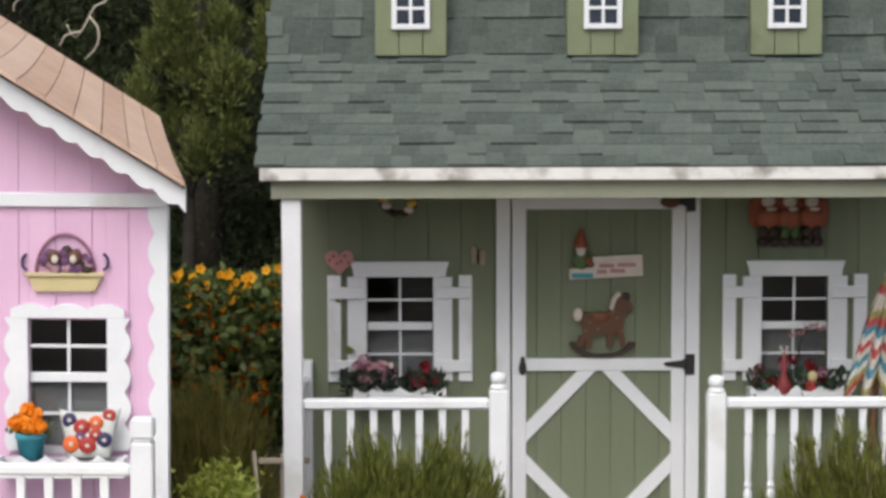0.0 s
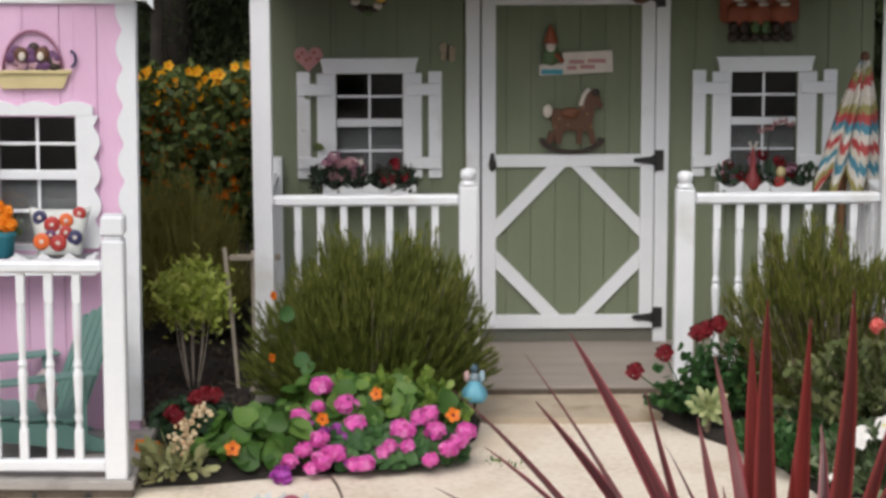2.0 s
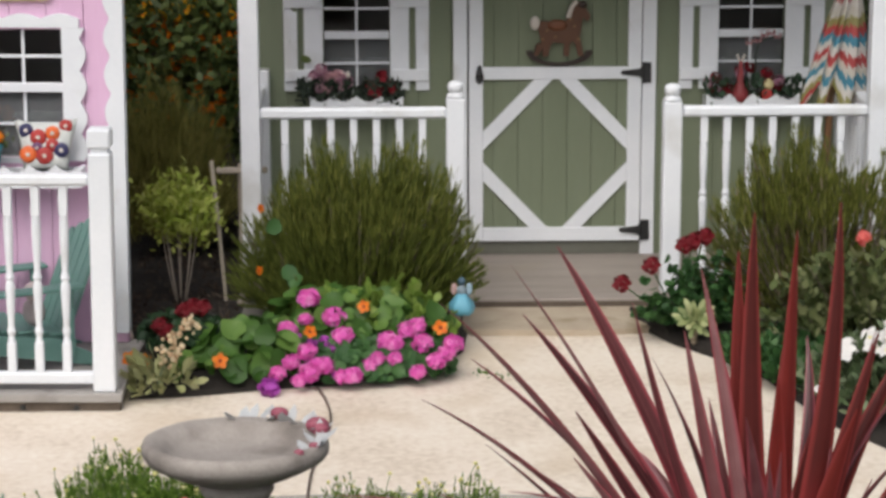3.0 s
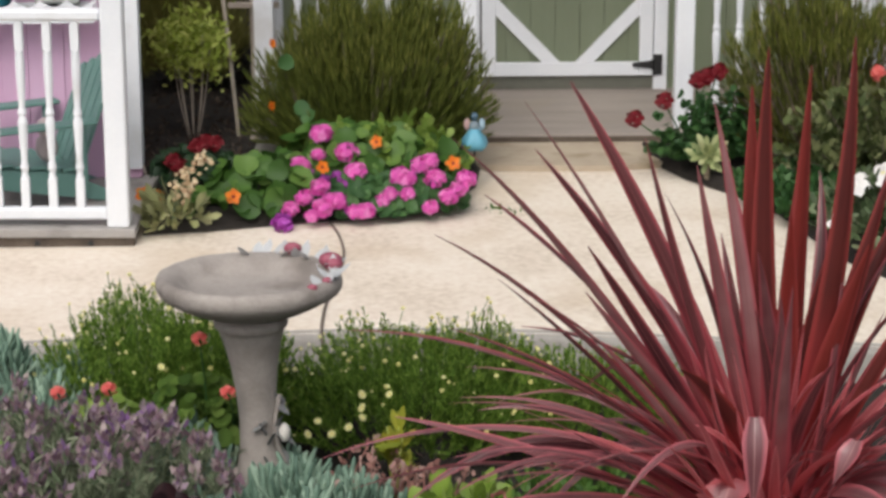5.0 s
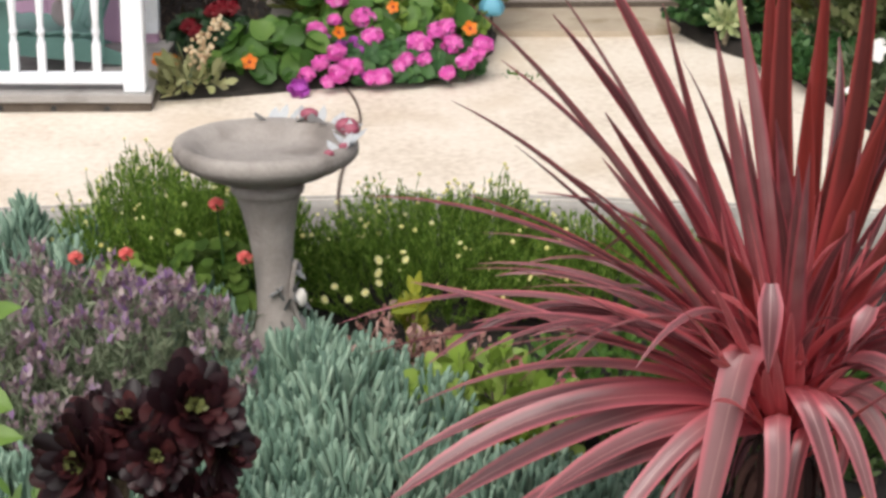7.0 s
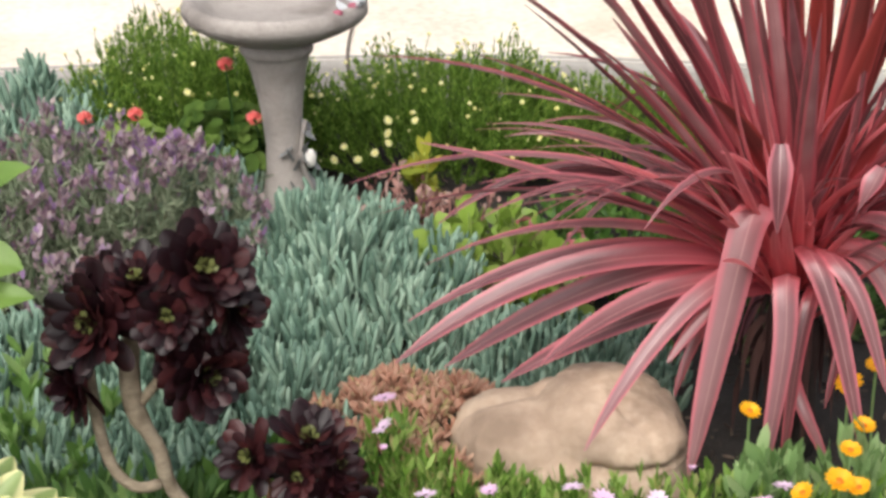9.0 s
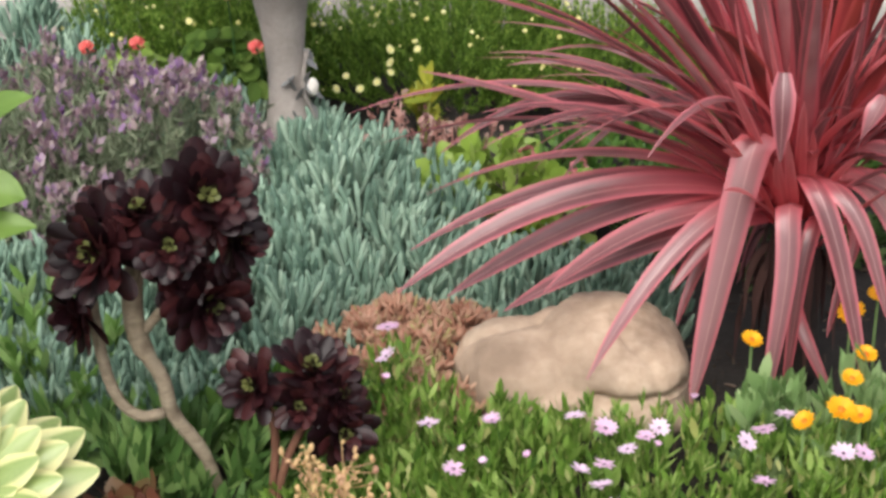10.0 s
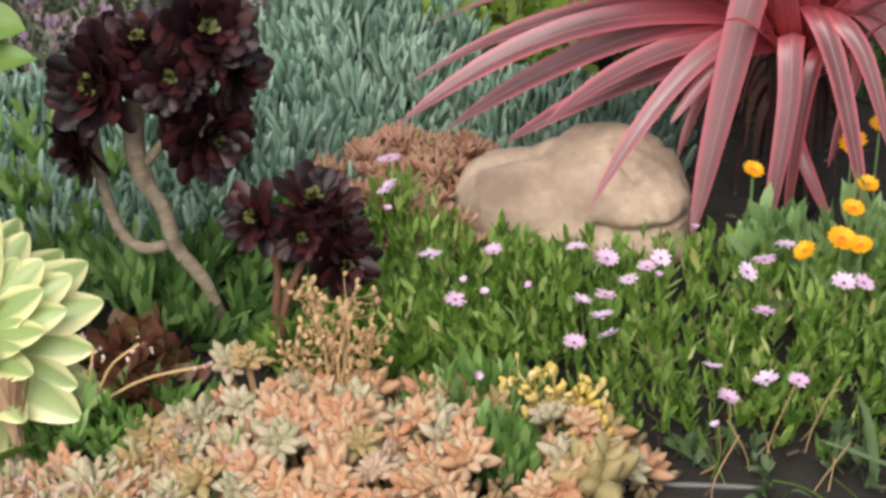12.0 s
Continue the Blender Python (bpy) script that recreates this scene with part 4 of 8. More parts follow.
def shoots(rng, n, c, foot, r, h, per, w, l, start=0.35, up=0.4, flat=0.25, sag=0.05, power=2.2, jag=0.22):
    """Leaves along n shoots that fan from a foot to an uneven dome. Returns pos, aim, size and the shoots."""
    a, q = rng.random(n) * 2 * np.pi, np.sqrt(rng.random(n))
    tip = np.stack([c[0] + r[0] * q * np.cos(a), c[1] + r[1] * q * np.sin(a), np.zeros(n)], 1)
    lump = np.array([noise.noise((p[0] * 4.5, p[1] * 4.5, c[1])) for p in tip])
    tip[:, 2] = c[2] + h * np.sqrt(np.maximum(0.12, 1 - q ** power)) * (0.82 + 0.35 * lump + jag * (rng.random(n) - 0.4))
    low = rng.random(n) < flat
    tip[low, 2] = c[2] + h * (0.15 + 0.5 * rng.random(low.sum()))
    base = np.stack([c[0] + (tip[:, 0] - c[0]) * foot, c[1] + (tip[:, 1] - c[1]) * foot, np.full(n, c[2])], 1)
    s = start + (1 - start) * rng.random((n, per))
    pos = base[:, None] + (tip - base)[:, None] * s[..., None]
    pos[..., 2] += sag * h * np.sin(np.pi * s)
    way = (tip - base)
    way /= np.linalg.norm(way, axis=1, keepdims=True)
    aim = way[:, None] * up + rng.normal(size=(n, per, 3)) * 0.4
    aim[..., 2] += 0.25
    pos, aim = pos.reshape(-1, 3), aim.reshape(-1, 3)
    return pos, aim, sized(rng, len(pos), w, w, l), (base, tip)


def stems(name, base, tip, radius, mat, parent, take=60, bow=0.05):
    bm = bmesh.new()
    step = max(1, len(base) // take)
    for a, b in list(zip(base, tip))[::step]:
        m = [a[0] * 0.5 + b[0] * 0.5, a[1] * 0.5 + b[1] * 0.5, a[2] * 0.45 + b[2] * 0.55 + bow * 0.2]
        tube([a, m, b], [radius, radius * 0.8, radius * 0.4], 5, bm)
    return tagged(part(name, bm, mat, parent, smooth=True), kind="stuff")


def flower_mesh(name, petals, plen, pwid, cup, petal_mat, heart_r, heart_mat, layers=1, rng=None):
    """A single bloom of diameter about 2 * plen that faces z."""
    rng = rng or np.random.default_rng(1)
    pos, aim, size, up = [], [], [], []
    for k in range(layers):
        for i in range(petals):
            a = 2 * math.pi * (i + 0.5 * k) / petals + rng.normal() * 0.06
            pos.append((math.cos(a) * heart_r * 0.7, math.sin(a) * heart_r * 0.7, 0.001 * k))
            aim.append((math.cos(a), math.sin(a), cup + 0.25 * k + rng.normal() * 0.06))
            size.append((pwid, pwid, plen * (1 - 0.2 * k)))
            up.append((0, 0, 1))
    a = strew(name, blade(lambda t: 0.45 + 0.55 * math.sin(math.pi * min(0.95, t)) ** 0.7 if t < 0.99 else 0.35, 3, 0.15, -0.15), pos, aim, size, roll=up)
    b = bmesh.new()
    bmesh.ops.create_icosphere(b, subdivisions=1, radius=heart_r)
    bmesh.ops.scale(b, vec=(1, 1, 0.55), verts=b.verts)
    hm = bpy.data.meshes.new("heart")
    b.to_mesh(hm)
    b.free()
    return join_meshes(name, [(a, 0), (hm, 1)], [petal_mat, heart_mat])


def cluster_mesh(name, radius, n, petal, mat, squash=0.75, seed=2):
    """A rounded head of many small petals (geranium)."""
    rng = np.random.default_rng(seed)
    d = rng.normal(size=(n, 3))
    d[:, 2] = np.abs(d[:, 2]) - 0.25
    d /= np.linalg.norm(d, axis=1, keepdims=True)
    pos = d * radius * (0.75 + 0.3 * rng.random((n, 1))) * np.array([[1, 1, squash]])
    me = strew(name, disc(7, 0.15, 0.12), pos, d + rng.normal(size=(n, 3)) * 0.3, sized(rng, n, petal, petal, petal), rng=rng)
    me.materials.append(mat)
    return me


def bloom(name, me, p, parent, face=(0, -0.5, 1), size=1.0, spin=0.0, label=""):
    q = Vector(face).to_track_quat("Z", "Y").to_matrix().to_4x4()
    return part(name, me, me.materials[0], parent, label, m=Matrix.Translation(p) @ q @ pose(0, 0, 0, 0, 0, spin) @ Matrix.Diagonal((size, size, size, 1)))


def foliage(name, template, data, mat, parent, rng, label=""):
    pos, aim, size = data[:3]
    ob = part(name, strew(name, template, pos, aim, size, rng=rng), mat, parent, label)
    return tagged(ob, kind="stuff") if len(pos) > 60 else ob


G = -0.12     # soil of the front bed
S = 0.045     # soil of the rear beds

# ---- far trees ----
# shaded copy of the bark: the trees' shade is put into its brown
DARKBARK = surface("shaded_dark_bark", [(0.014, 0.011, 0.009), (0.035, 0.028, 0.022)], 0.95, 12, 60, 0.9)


def tree(x, y, h, r, mat, seed, n=2400, low=0.0, label="tall dark conifer behind the playhouses"):
    rng = np.random.default_rng(seed)
    t = thing("tree", (x, y, -0.15), label, "tree", "trees behind the playhouses")
    trunk = [(x, y, -0.2), (x + 0.05, y, h * 0.35), (x - 0.05, y + 0.05, h * 0.7), (x, y, h)]
    bm = tube(spline(trunk, 10), [0.16 - 0.013 * i for i in range(10)], 8)
    limbs = []
    for i in range(46):
        z = low + (h - low) * (i + rng.random()) / 46
        a = rng.random() * 2 * math.pi
        l = r * (1.05 - 0.75 * (z - low) / (h - low)) * (0.55 + 0.6 * rng.random())
        e = (x + l * math.cos(a), y + l * math.sin(a), z + l * (0.15 + 0.35 * rng.random()))
        limbs.append(((x, y, z), e))
        tube([(x, y, z), ((x + e[0]) / 2, (y + e[1]) / 2, (z + e[2]) / 2 + 0.04), e], [0.03, 0.02, 0.006], 5, bm)
    part("trunk", bm, DARKBARK, t, smooth=True)
    pos, aim = [], []
    for a, b in limbs:
        a, b = np.array(a), np.array(b)
        k = int(n * 20 / 46)
        s = 0.25 + 0.85 * rng.random((k, 1)) ** 0.7
        puff = 0.10 + 0.16 * np.linalg.norm(b - a) * np.sin(np.clip(s, 0, 1) * 2.4)
        pos.append(a + (b - a) * s + rng.normal(size=(k, 3)) * puff * 0.7)
        w = rng.normal(size=(k, 3)) * 0.6 + (b - a) * 0.6
        w[:, 2] += 0.5
        aim.append(w)
    pos, aim = np.concatenate(pos), np.concatenate(aim)
    foliage("crown", TINY, (pos, aim, sized(rng, len(pos), 0.013, 0.013, 0.052)), mat, t, rng)
    return t


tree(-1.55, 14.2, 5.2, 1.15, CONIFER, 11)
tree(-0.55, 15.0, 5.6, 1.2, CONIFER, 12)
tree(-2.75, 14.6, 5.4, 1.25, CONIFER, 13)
rng = np.random.default_rng(14)
t = thing("young_conifer", (-1.45, 12.95, -0.15), "olive-green young conifer with upright tufts before dark trees", "tree")
bm = tube([(-1.45, 12.95, -0.2), (-1.46, 12.95, 1.2), (-1.44, 12.95, 2.6)], [0.05, 0.04, 0.015], 8)
pos, aim = [], []
for x, z, wide, tall in ((-1.72, 2.12, 0.1, 0.16), (-1.5, 1.98, 0.1, 0.18), (-1.42, 2.36, 0.13, 0.2), (-1.21, 2.26, 0.13, 0.17), (-1.6, 2.4, 0.12, 0.15), (-1.33, 2.1, 0.12, 0.15), (-1.38, 1.85, 0.1, 0.17), (-1.5, 2.65, 0.12, 0.16), (-1.25, 2.55, 0.1, 0.14), (-0.98, 2.5, 0.09, 0.2), (-1.62, 1.75, 0.09, 0.12), (-1.2, 1.95, 0.09, 0.12)):
    tube([(-1.45, 12.95, z - 0.3), ((x - 1.45) / 2, 12.9, z - 0.2), (x, 12.85, z)], [0.02, 0.014, 0.006], 5, bm)
    n = 1500
    d = rng.normal(size=(n, 3))
    d /= np.linalg.norm(d, axis=1, keepdims=True)
    r = rng.random((n, 1)) ** 0.45
    c = np.array([x, 12.85 + rng.normal() * 0.08, z])
    pos.append(c + d * r * [wide, 0.1, tall] * (1 + 0.25 * np.sin(7 * d[:, :1] + 9 * d[:, 2:])))
    aim.append(d * 0.6 + rng.normal(size=(n, 3)) * 0.3 + [0, 0, 0.9])
part("trunk", bm, DARKBARK, t, smooth=True)
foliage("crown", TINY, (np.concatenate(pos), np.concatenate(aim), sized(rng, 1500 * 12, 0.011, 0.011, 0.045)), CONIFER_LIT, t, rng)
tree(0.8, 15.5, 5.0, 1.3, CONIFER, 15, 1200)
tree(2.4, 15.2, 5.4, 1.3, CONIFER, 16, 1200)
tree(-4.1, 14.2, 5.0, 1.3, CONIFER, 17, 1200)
rng = np.random.default_rng(21)
p = np.stack([rng.uniform(-9, 9, 26000), rng.uniform(16.3, 17.6, 26000), rng.random(26000) * 5.2 - 0.1], 1)
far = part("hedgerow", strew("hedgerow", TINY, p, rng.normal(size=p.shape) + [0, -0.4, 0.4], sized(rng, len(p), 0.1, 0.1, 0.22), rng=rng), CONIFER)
tagged(far, "dense dark hedgerow far behind the gardens", "hedge", kind="stuff")
# added flat sheet; the woods' shade is put into its near-black colour
tagged(part("backdrop", box(-30, 30, 18.0, 18.2, -0.2, 6.0, 0), surface("dark_shade_of_woods", [(0.006, 0.009, 0.005), (0.014, 0.018, 0.009)], 1.0, 0.8, 4, 0)), "near-black sheet painted as the shade of distant woods", "woods", kind="structure")
t = thing("dry_branch", (-2.05, 13.2, 2.2), "bare pale twig hanging from a dark tree", "branch")
for k in ([(-1.85, 13.4, 2.95), (-1.96, 13.3, 2.71), (-2.03, 13.3, 2.67), (-2.077, 13.3, 2.59), (-2.118, 13.3, 2.518), (-2.16, 13.3, 2.49), (-2.2, 13.3, 2.565)], [(-2.07, 13.3, 2.61), (-2.015, 13.28, 2.54), (-2.02, 13.27, 2.44), (-2.09, 13.26, 2.36)], [(-1.85, 13.4, 2.95), (-2.2, 13.4, 2.9), (-2.47, 13.3, 2.72), (-2.51, 13.3, 2.64)], [(-2.12, 13.3, 2.52), (-2.2, 13.28, 2.5), (-2.24, 13.28, 2.44)]):
    part("twig", tube(spline(k, 16), [0.0085 - 0.0003 * i for i in range(16)], 5), TIMBER, t, smooth=True)

# ---- shrubs between the houses ----
rng = np.random.default_rng(31)
t = thing("flowering_hedge", (-1.05, 11.1, 0.0), "leafy hedge covered with orange trumpet flowers", "hedge")
n = 9000
x, y = rng.uniform(-1.75, -0.45, n), rng.normal(11.1, 0.16, n)
z = 1.30 + 0.1 * np.array([noise.noise((u * 3, 0, 7)) for u in x]) - 0.85 * rng.random(n) ** 1.25
y -= 0.12 * np.sin((z - 0.4) * 3)
foliage("leaves", BLADE, (np.stack([x, y, z], 1), rng.normal(size=(n, 3)) * 0.6 + [0, -0.5, -0.1], sized(rng, n, 0.028, 0.028, 0.052)), VINE, t, rng)
bm = bmesh.new()
for i in range(26):
    xx = -1.7 + 1.25 * i / 25
    tube(spline([(xx, 11.15, 0.0), (xx + rng.normal() * 0.08, 11.12, 0.6), (xx + rng.normal() * 0.12, 11.05, 1.1)], 6), 0.009, 5, bm)
part("branches", bm, BARK, t, smooth=True)
trumpet = flower_mesh("trumpet_flower", 5, 0.022, 0.02, 0.5, ORANGE, 0.008, AMBER)
trumpet_b = flower_mesh("trumpet_flower", 5, 0.022, 0.022, 0.6, AMBER, 0.008, ORANGE)
for i in range(290):
    u, v = rng.uniform(-1.6, -0.55), rng.random()
    zz = 1.33 + 0.1 * noise.noise((u * 3, 0, 7)) - 0.72 * v ** 1.25
    bloom("flower", trumpet_b if v < 0.35 else trumpet, (u, 10.85 + 0.1 * rng.random(), zz), t, (rng.normal() * 0.5, -1, 0.3 + rng.normal() * 0.4), 0.75 + 0.45 * rng.random())

rng = np.random.default_rng(32)
t = thing("broom_shrub", (-1.1, 10.62, 0.03), "olive fine-stemmed broom shrub", "shrub")
d = shoots(rng, 620, (-1.12, 10.6, 0.03), 0.45, (0.36, 0.16), 1.0, 26, 0.005, 0.10, 0.2, 1.2, 0.2)
side = d[0][:, 0] > -1.12
foliage("stem_mass", TINY, tuple(q[side] for q in d[:3]), BROOM, t, rng)
foliage("stem_mass", TINY, tuple(q[~side] for q in d[:3]), BROOM, t, rng)

def needle_bush(c, r, h, mat, seed, label, n=1000, tips=None):
    rng = np.random.default_rng(seed)
    t = thing("bush", c, label, "bush", "bushes before the porch")
    d = shoots(rng, n, c, 0.55, r, h, 60, 0.0052, 0.045, 0.12, 2.6, 0.35, 0.05, 5.0, 0.4)
    foliage("foliage", TINY, d, mat, t, rng)
    stems("branch_mass", d[3][0], d[3][1], 0.004, BARK, t, 110)
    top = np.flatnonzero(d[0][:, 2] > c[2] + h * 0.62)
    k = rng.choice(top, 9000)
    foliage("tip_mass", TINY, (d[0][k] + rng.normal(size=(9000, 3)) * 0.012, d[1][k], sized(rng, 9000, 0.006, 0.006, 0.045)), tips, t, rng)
    return t, d


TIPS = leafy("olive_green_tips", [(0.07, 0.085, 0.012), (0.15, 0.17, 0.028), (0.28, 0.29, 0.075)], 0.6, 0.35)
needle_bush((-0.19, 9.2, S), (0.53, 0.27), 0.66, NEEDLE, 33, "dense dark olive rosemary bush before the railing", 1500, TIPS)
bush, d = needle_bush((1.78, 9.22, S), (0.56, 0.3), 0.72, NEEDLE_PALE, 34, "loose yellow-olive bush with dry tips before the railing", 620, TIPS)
rng = np.random.default_rng(35)
k = rng.choice(len(d[0]), 2200)
foliage("dry_tip_mass", NARROW, (d[0][k] + rng.normal(size=(2200, 3)) * 0.02, d[1][k], sized(rng, 2200, 0.007, 0.007, 0.04)), leafy("dry_grey_brown_leaf", [(0.16, 0.11, 0.07), (0.3, 0.24, 0.18)], 0.8, 0.1), bush, rng, "dry brown tips")

# slim light green shrub, its stake and a low edging
rng = np.random.default_rng(36)
t = thing("sapling", (-0.97, 9.68, S), "slim light green sapling with several thin stems", "sapling")
bm = bmesh.new()
tips = []
for i in range(8):
    a = 2 * math.pi * i / 8
    e = (-0.97 + 0.085 * math.cos(a), 9.68 + 0.08 * math.sin(a), 0.43 + 0.1 * rng.random())
    tube(spline([(-0.97 + 0.02 * math.cos(a), 9.68, S), (-0.97 + 0.06 * math.cos(a), 9.68 + 0.04 * math.sin(a), 0.25), e], 7), [0.0028] * 4 + [0.002] * 3, 5, bm)
    tips.append(e)
tagged(part("stem_mass", bm, TIMBER, t, smooth=True), kind="stuff")
pos = np.array([tips[i % 8] for i in range(1500)]) + rng.normal(size=(1500, 3)) * [0.05, 0.045, 0.065] - [0, 0, 0.02]
foliage("leaves", BLADE, (pos, rng.normal(size=(1500, 3)) * 0.7 + [0, -0.2, 0.5], sized(rng, 1500, 0.014, 0.014, 0.034)), LIME, t, rng)
t = thing("garden_stake", (-0.79, 9.72, S), "pale weathered wooden stake in the soil", "stake")
part("stake", tube([(-0.775, 9.72, 0.02), (-0.80, 9.73, 0.35), (-0.828, 9.74, 0.665)], [0.008, 0.009, 0.010], 8), TIMBER, t)
tagged(part("timber_rail", box(-0.83, -0.6, 10.0, 10.03, 0.56, 0.585, 0.004), TIMBER), "short pale timber rail at the porch corner", "rail")
tagged(part("rail_post", box(-0.735, -0.71, 10.031, 10.055, 0.0, 0.60, 0.004), TIMBER), "pale post carrying a timber rail", "post")
tagged(part("edging_stone", ball((-1.28, 11.3, 0.08), 0.2, (1.3, 0.6, 0.9), 3), surface("tan_earth_bank", [(0.16, 0.11, 0.065), (0.26, 0.19, 0.12)], 0.95, 10, 60, 0.7), smooth=True), "tan stone at the back of the bed", "stone")
tagged(part("paving_fragment", plate([(-0.69, 0.04), (-0.55, 0.04), (-0.59, 0.21), (-0.64, 0.22)], 9.3, 9.34), KERB), "grey wedge of broken stone standing in the soil", "stone")

# ---- flower bed: geraniums and nasturtiums ----
def leaf_bed(name, c, r, h, n, size, mat, parent, rng, lean=0.35, tmpl=None):
    pos, out = mound(rng, n, c, r, h, c[2], 0.75)
    aim = out * lean + rng.normal(size=(n, 3)) * 0.35 + [0, -0.35, 0.9]
    return foliage(name, tmpl or CUPPED, (pos, aim, sized(rng, n, size, size, size, 0.4)), mat, parent, rng)


rng = np.random.default_rng(41)
t = thing("geranium_bed", (-0.15, 8.75, S), "bed of bright pink geraniums with orange nasturtiums", "flowers")
leaf_bed("nasturtium_leaves", (-0.2, 8.85, S), (0.42, 0.27), 0.235, 300, 0.07, NASTURTIUM, t, rng, 0.9, CUPPED)
foliage("young_leaves", PADDLE, shoots(rng, 60, (-0.12, 8.85, S), 0.7, (0.36, 0.2), 0.31, 9, 0.034, 0.05, 0.4, 0.6, 0.1), YOUNG, t, rng)
leaf_bed("geranium_leaves", (-0.16, 8.65, S - 0.02), (0.37, 0.24), 0.13, 900, 0.045, GERANIUM, t, rng, 0.9, CUPPED)
leaf_bed("side_leaves", (-0.6, 8.62, S), (0.22, 0.2), 0.2, 75, 0.08, NASTURTIUM, t, rng, 0.9)
head = [cluster_mesh("geranium_head", 0.027, 80, 0.017, PINKPETAL, seed=s) for s in (2, 3, 4)]
violet = cluster_mesh("geranium_head", 0.03, 46, 0.027, MAGENTA, seed=6)
GER = [(-0.37, 8.75, 0.28), (-0.27, 8.66, 0.23), (-0.45, 8.61, 0.19), (-0.23, 8.57, 0.17), (-0.43, 8.46, 0.1), (-0.3, 8.43, 0.09), (-0.37, 8.5, 0.13), (-0.23, 8.39, 0.06), (-0.1, 8.47, 0.11), (-0.03, 8.53, 0.15), (-0.03, 8.47, 0.11), (0.08, 8.54, 0.15), (0.06, 8.62, 0.2), (0.06, 8.41, 0.07), (0.13, 8.45, 0.1), (0.17, 8.49, 0.12), (0.2, 8.54, 0.15), (-0.4, 8.37, 0.05), (-0.19, 8.39, 0.06), (-0.33, 8.44, 0.09), (-0.48, 8.4, 0.07)]
GER += [(rng.uniform(-0.45, 0.15), 8.40 + 0.3 * v, 0.07 + 0.17 * v) for v in rng.random(6)]
for i, p in enumerate(GER):
    bloom("geranium_head", head[i % 3], p, t, (rng.normal() * 0.2, -0.5, 1), 0.95 + 0.5 * rng.random() if i > 1 else 1.5, 40 * i)
for i in range(16):
    v = rng.random()
    bloom("small_flower", violet, (rng.uniform(-0.44, -0.22), 8.4 + 0.2 * v, 0.05 + 0.12 * v), t, (rng.normal() * 0.3, -0.6, 1), 0.35 + 0.2 * rng.random(), 30 * i)
bloom("geranium_head", violet, (-0.51, 8.34, 0.03), t, (0, -0.6, 1), 1.1, 0, "violet flower head")
bm = bmesh.new()
for p in GER:
    tube([(p[0], p[1] + 0.05, S - 0.03), (p[0], p[1] + 0.02, (p[2] + S) / 2), p], 0.0025, 5, bm)
tagged(part("flower_stem_mass", bm, GERANIUM, t), kind="stuff")
nast = flower_mesh("nasturtium_flower", 5, 0.03, 0.032, 0.35, ORANGE, 0.009, REDPETAL)
for p in [(-0.15, 8.66, 0.27), (-0.36, 8.54, 0.2), (0.15, 8.55, 0.21), (-0.7, 8.41, 0.12), (-0.99, 8.43, 0.12), (-1.05, 8.45, 0.12)]:
    bloom("nasturtium_flower", nast, p, t, (rng.normal() * 0.4, -1, 0.5), 0.72 + 0.25 * rng.random(), 70 * p[0] * 10)
for p in [(-0.585, 9.05, 0.33), (-0.575, 9.05, 0.59)]:
    bloom("nasturtium_flower", nast, p, t, (0.7, -0.6, 0.2), 0.55, 33)
pos = np.array([(-0.46, 9.0, 0.33), (-0.43, 8.98, 0.30), (-0.52, 9.02, 0.52)])
foliage("climbing_leaves", ROUND, (pos, np.array([(0.2, -1, 0.5), (-0.5, -0.8, 0.8), (0.3, -1, 0.1)]), np.full((3, 3), 0.07)), GERANIUM, t, rng)

rng = np.random.default_rng(42)
t = thing("succulent_clump", (-0.9, 8.35, S), "grey-green succulent with a cream flower spike and orange flowers", "succulent")
pos, out = mound(rng, 130, (-0.93, 8.36, 0.01), (0.12, 0.09), 0.1, 0.01, 0.6)
foliage("leaves", PADDLE, (pos, out * 1.2 + rng.normal(size=(130, 3)) * 0.4 + [0, -0.3, 0.8], sized(rng, 130, 0.026, 0.026, 0.075)), leafy("sallow_succulent_leaf", [(0.2, 0.2, 0.09), (0.34, 0.36, 0.17), (0.46, 0.44, 0.26)], 0.5, 0.15), t, rng)
part("flower_spike", tube(spline([(-0.93, 8.33, 0.03), (-0.89, 8.32, 0.16), (-0.83, 8.31, 0.29)], 8), [0.012] * 5 + [0.007] * 3, 6), LAVLEAF, t, smooth=True)
s = rng.random(64)
pos = np.stack([-0.91 + 0.12 * s + rng.normal(size=64) * 0.02, 8.30 + rng.normal(size=64) * 0.02, 0.15 + 0.16 * s + rng.normal(size=64) * 0.018], 1)
foliage("flower_mass", BUD, (pos, rng.normal(size=(64, 3)) * 0.6 + [0, -0.6, 0.4], sized(rng, 64, 0.017, 0.017, 0.02)), IVORY, t, rng)
leaf_bed("low_leaves", (-0.74, 8.47, 0.02), (0.22, 0.12), 0.1, 42, 0.065, NASTURTIUM, t, rng)

rng = np.random.default_rng(43)
t = thing("red_begonia", (-0.87, 8.72, S), "dark pot plant with deep red flower heads", "plant")
part("pot", lathe([(0.0, 0), (0.09, 0), (0.12, 0.15), (0.13, 0.155), (0.13, 0.18), (0.115, 0.18), (0.11, 0.15), (0.0, 0.15)], (-0.87, 8.78, 0.02), 20), surface("black_plastic_pot", [(0.015, 0.013, 0.013), (0.03, 0.028, 0.026)], 0.5), t, smooth=True)
leaf_bed("leaves", (-0.87, 8.7, 0.12), (0.16, 0.12), 0.12, 240, 0.055, leafy("dark_shade_leaf", [(0.01, 0.03, 0.012), (0.025, 0.06, 0.02)], 0.5, 0.15), t, rng)
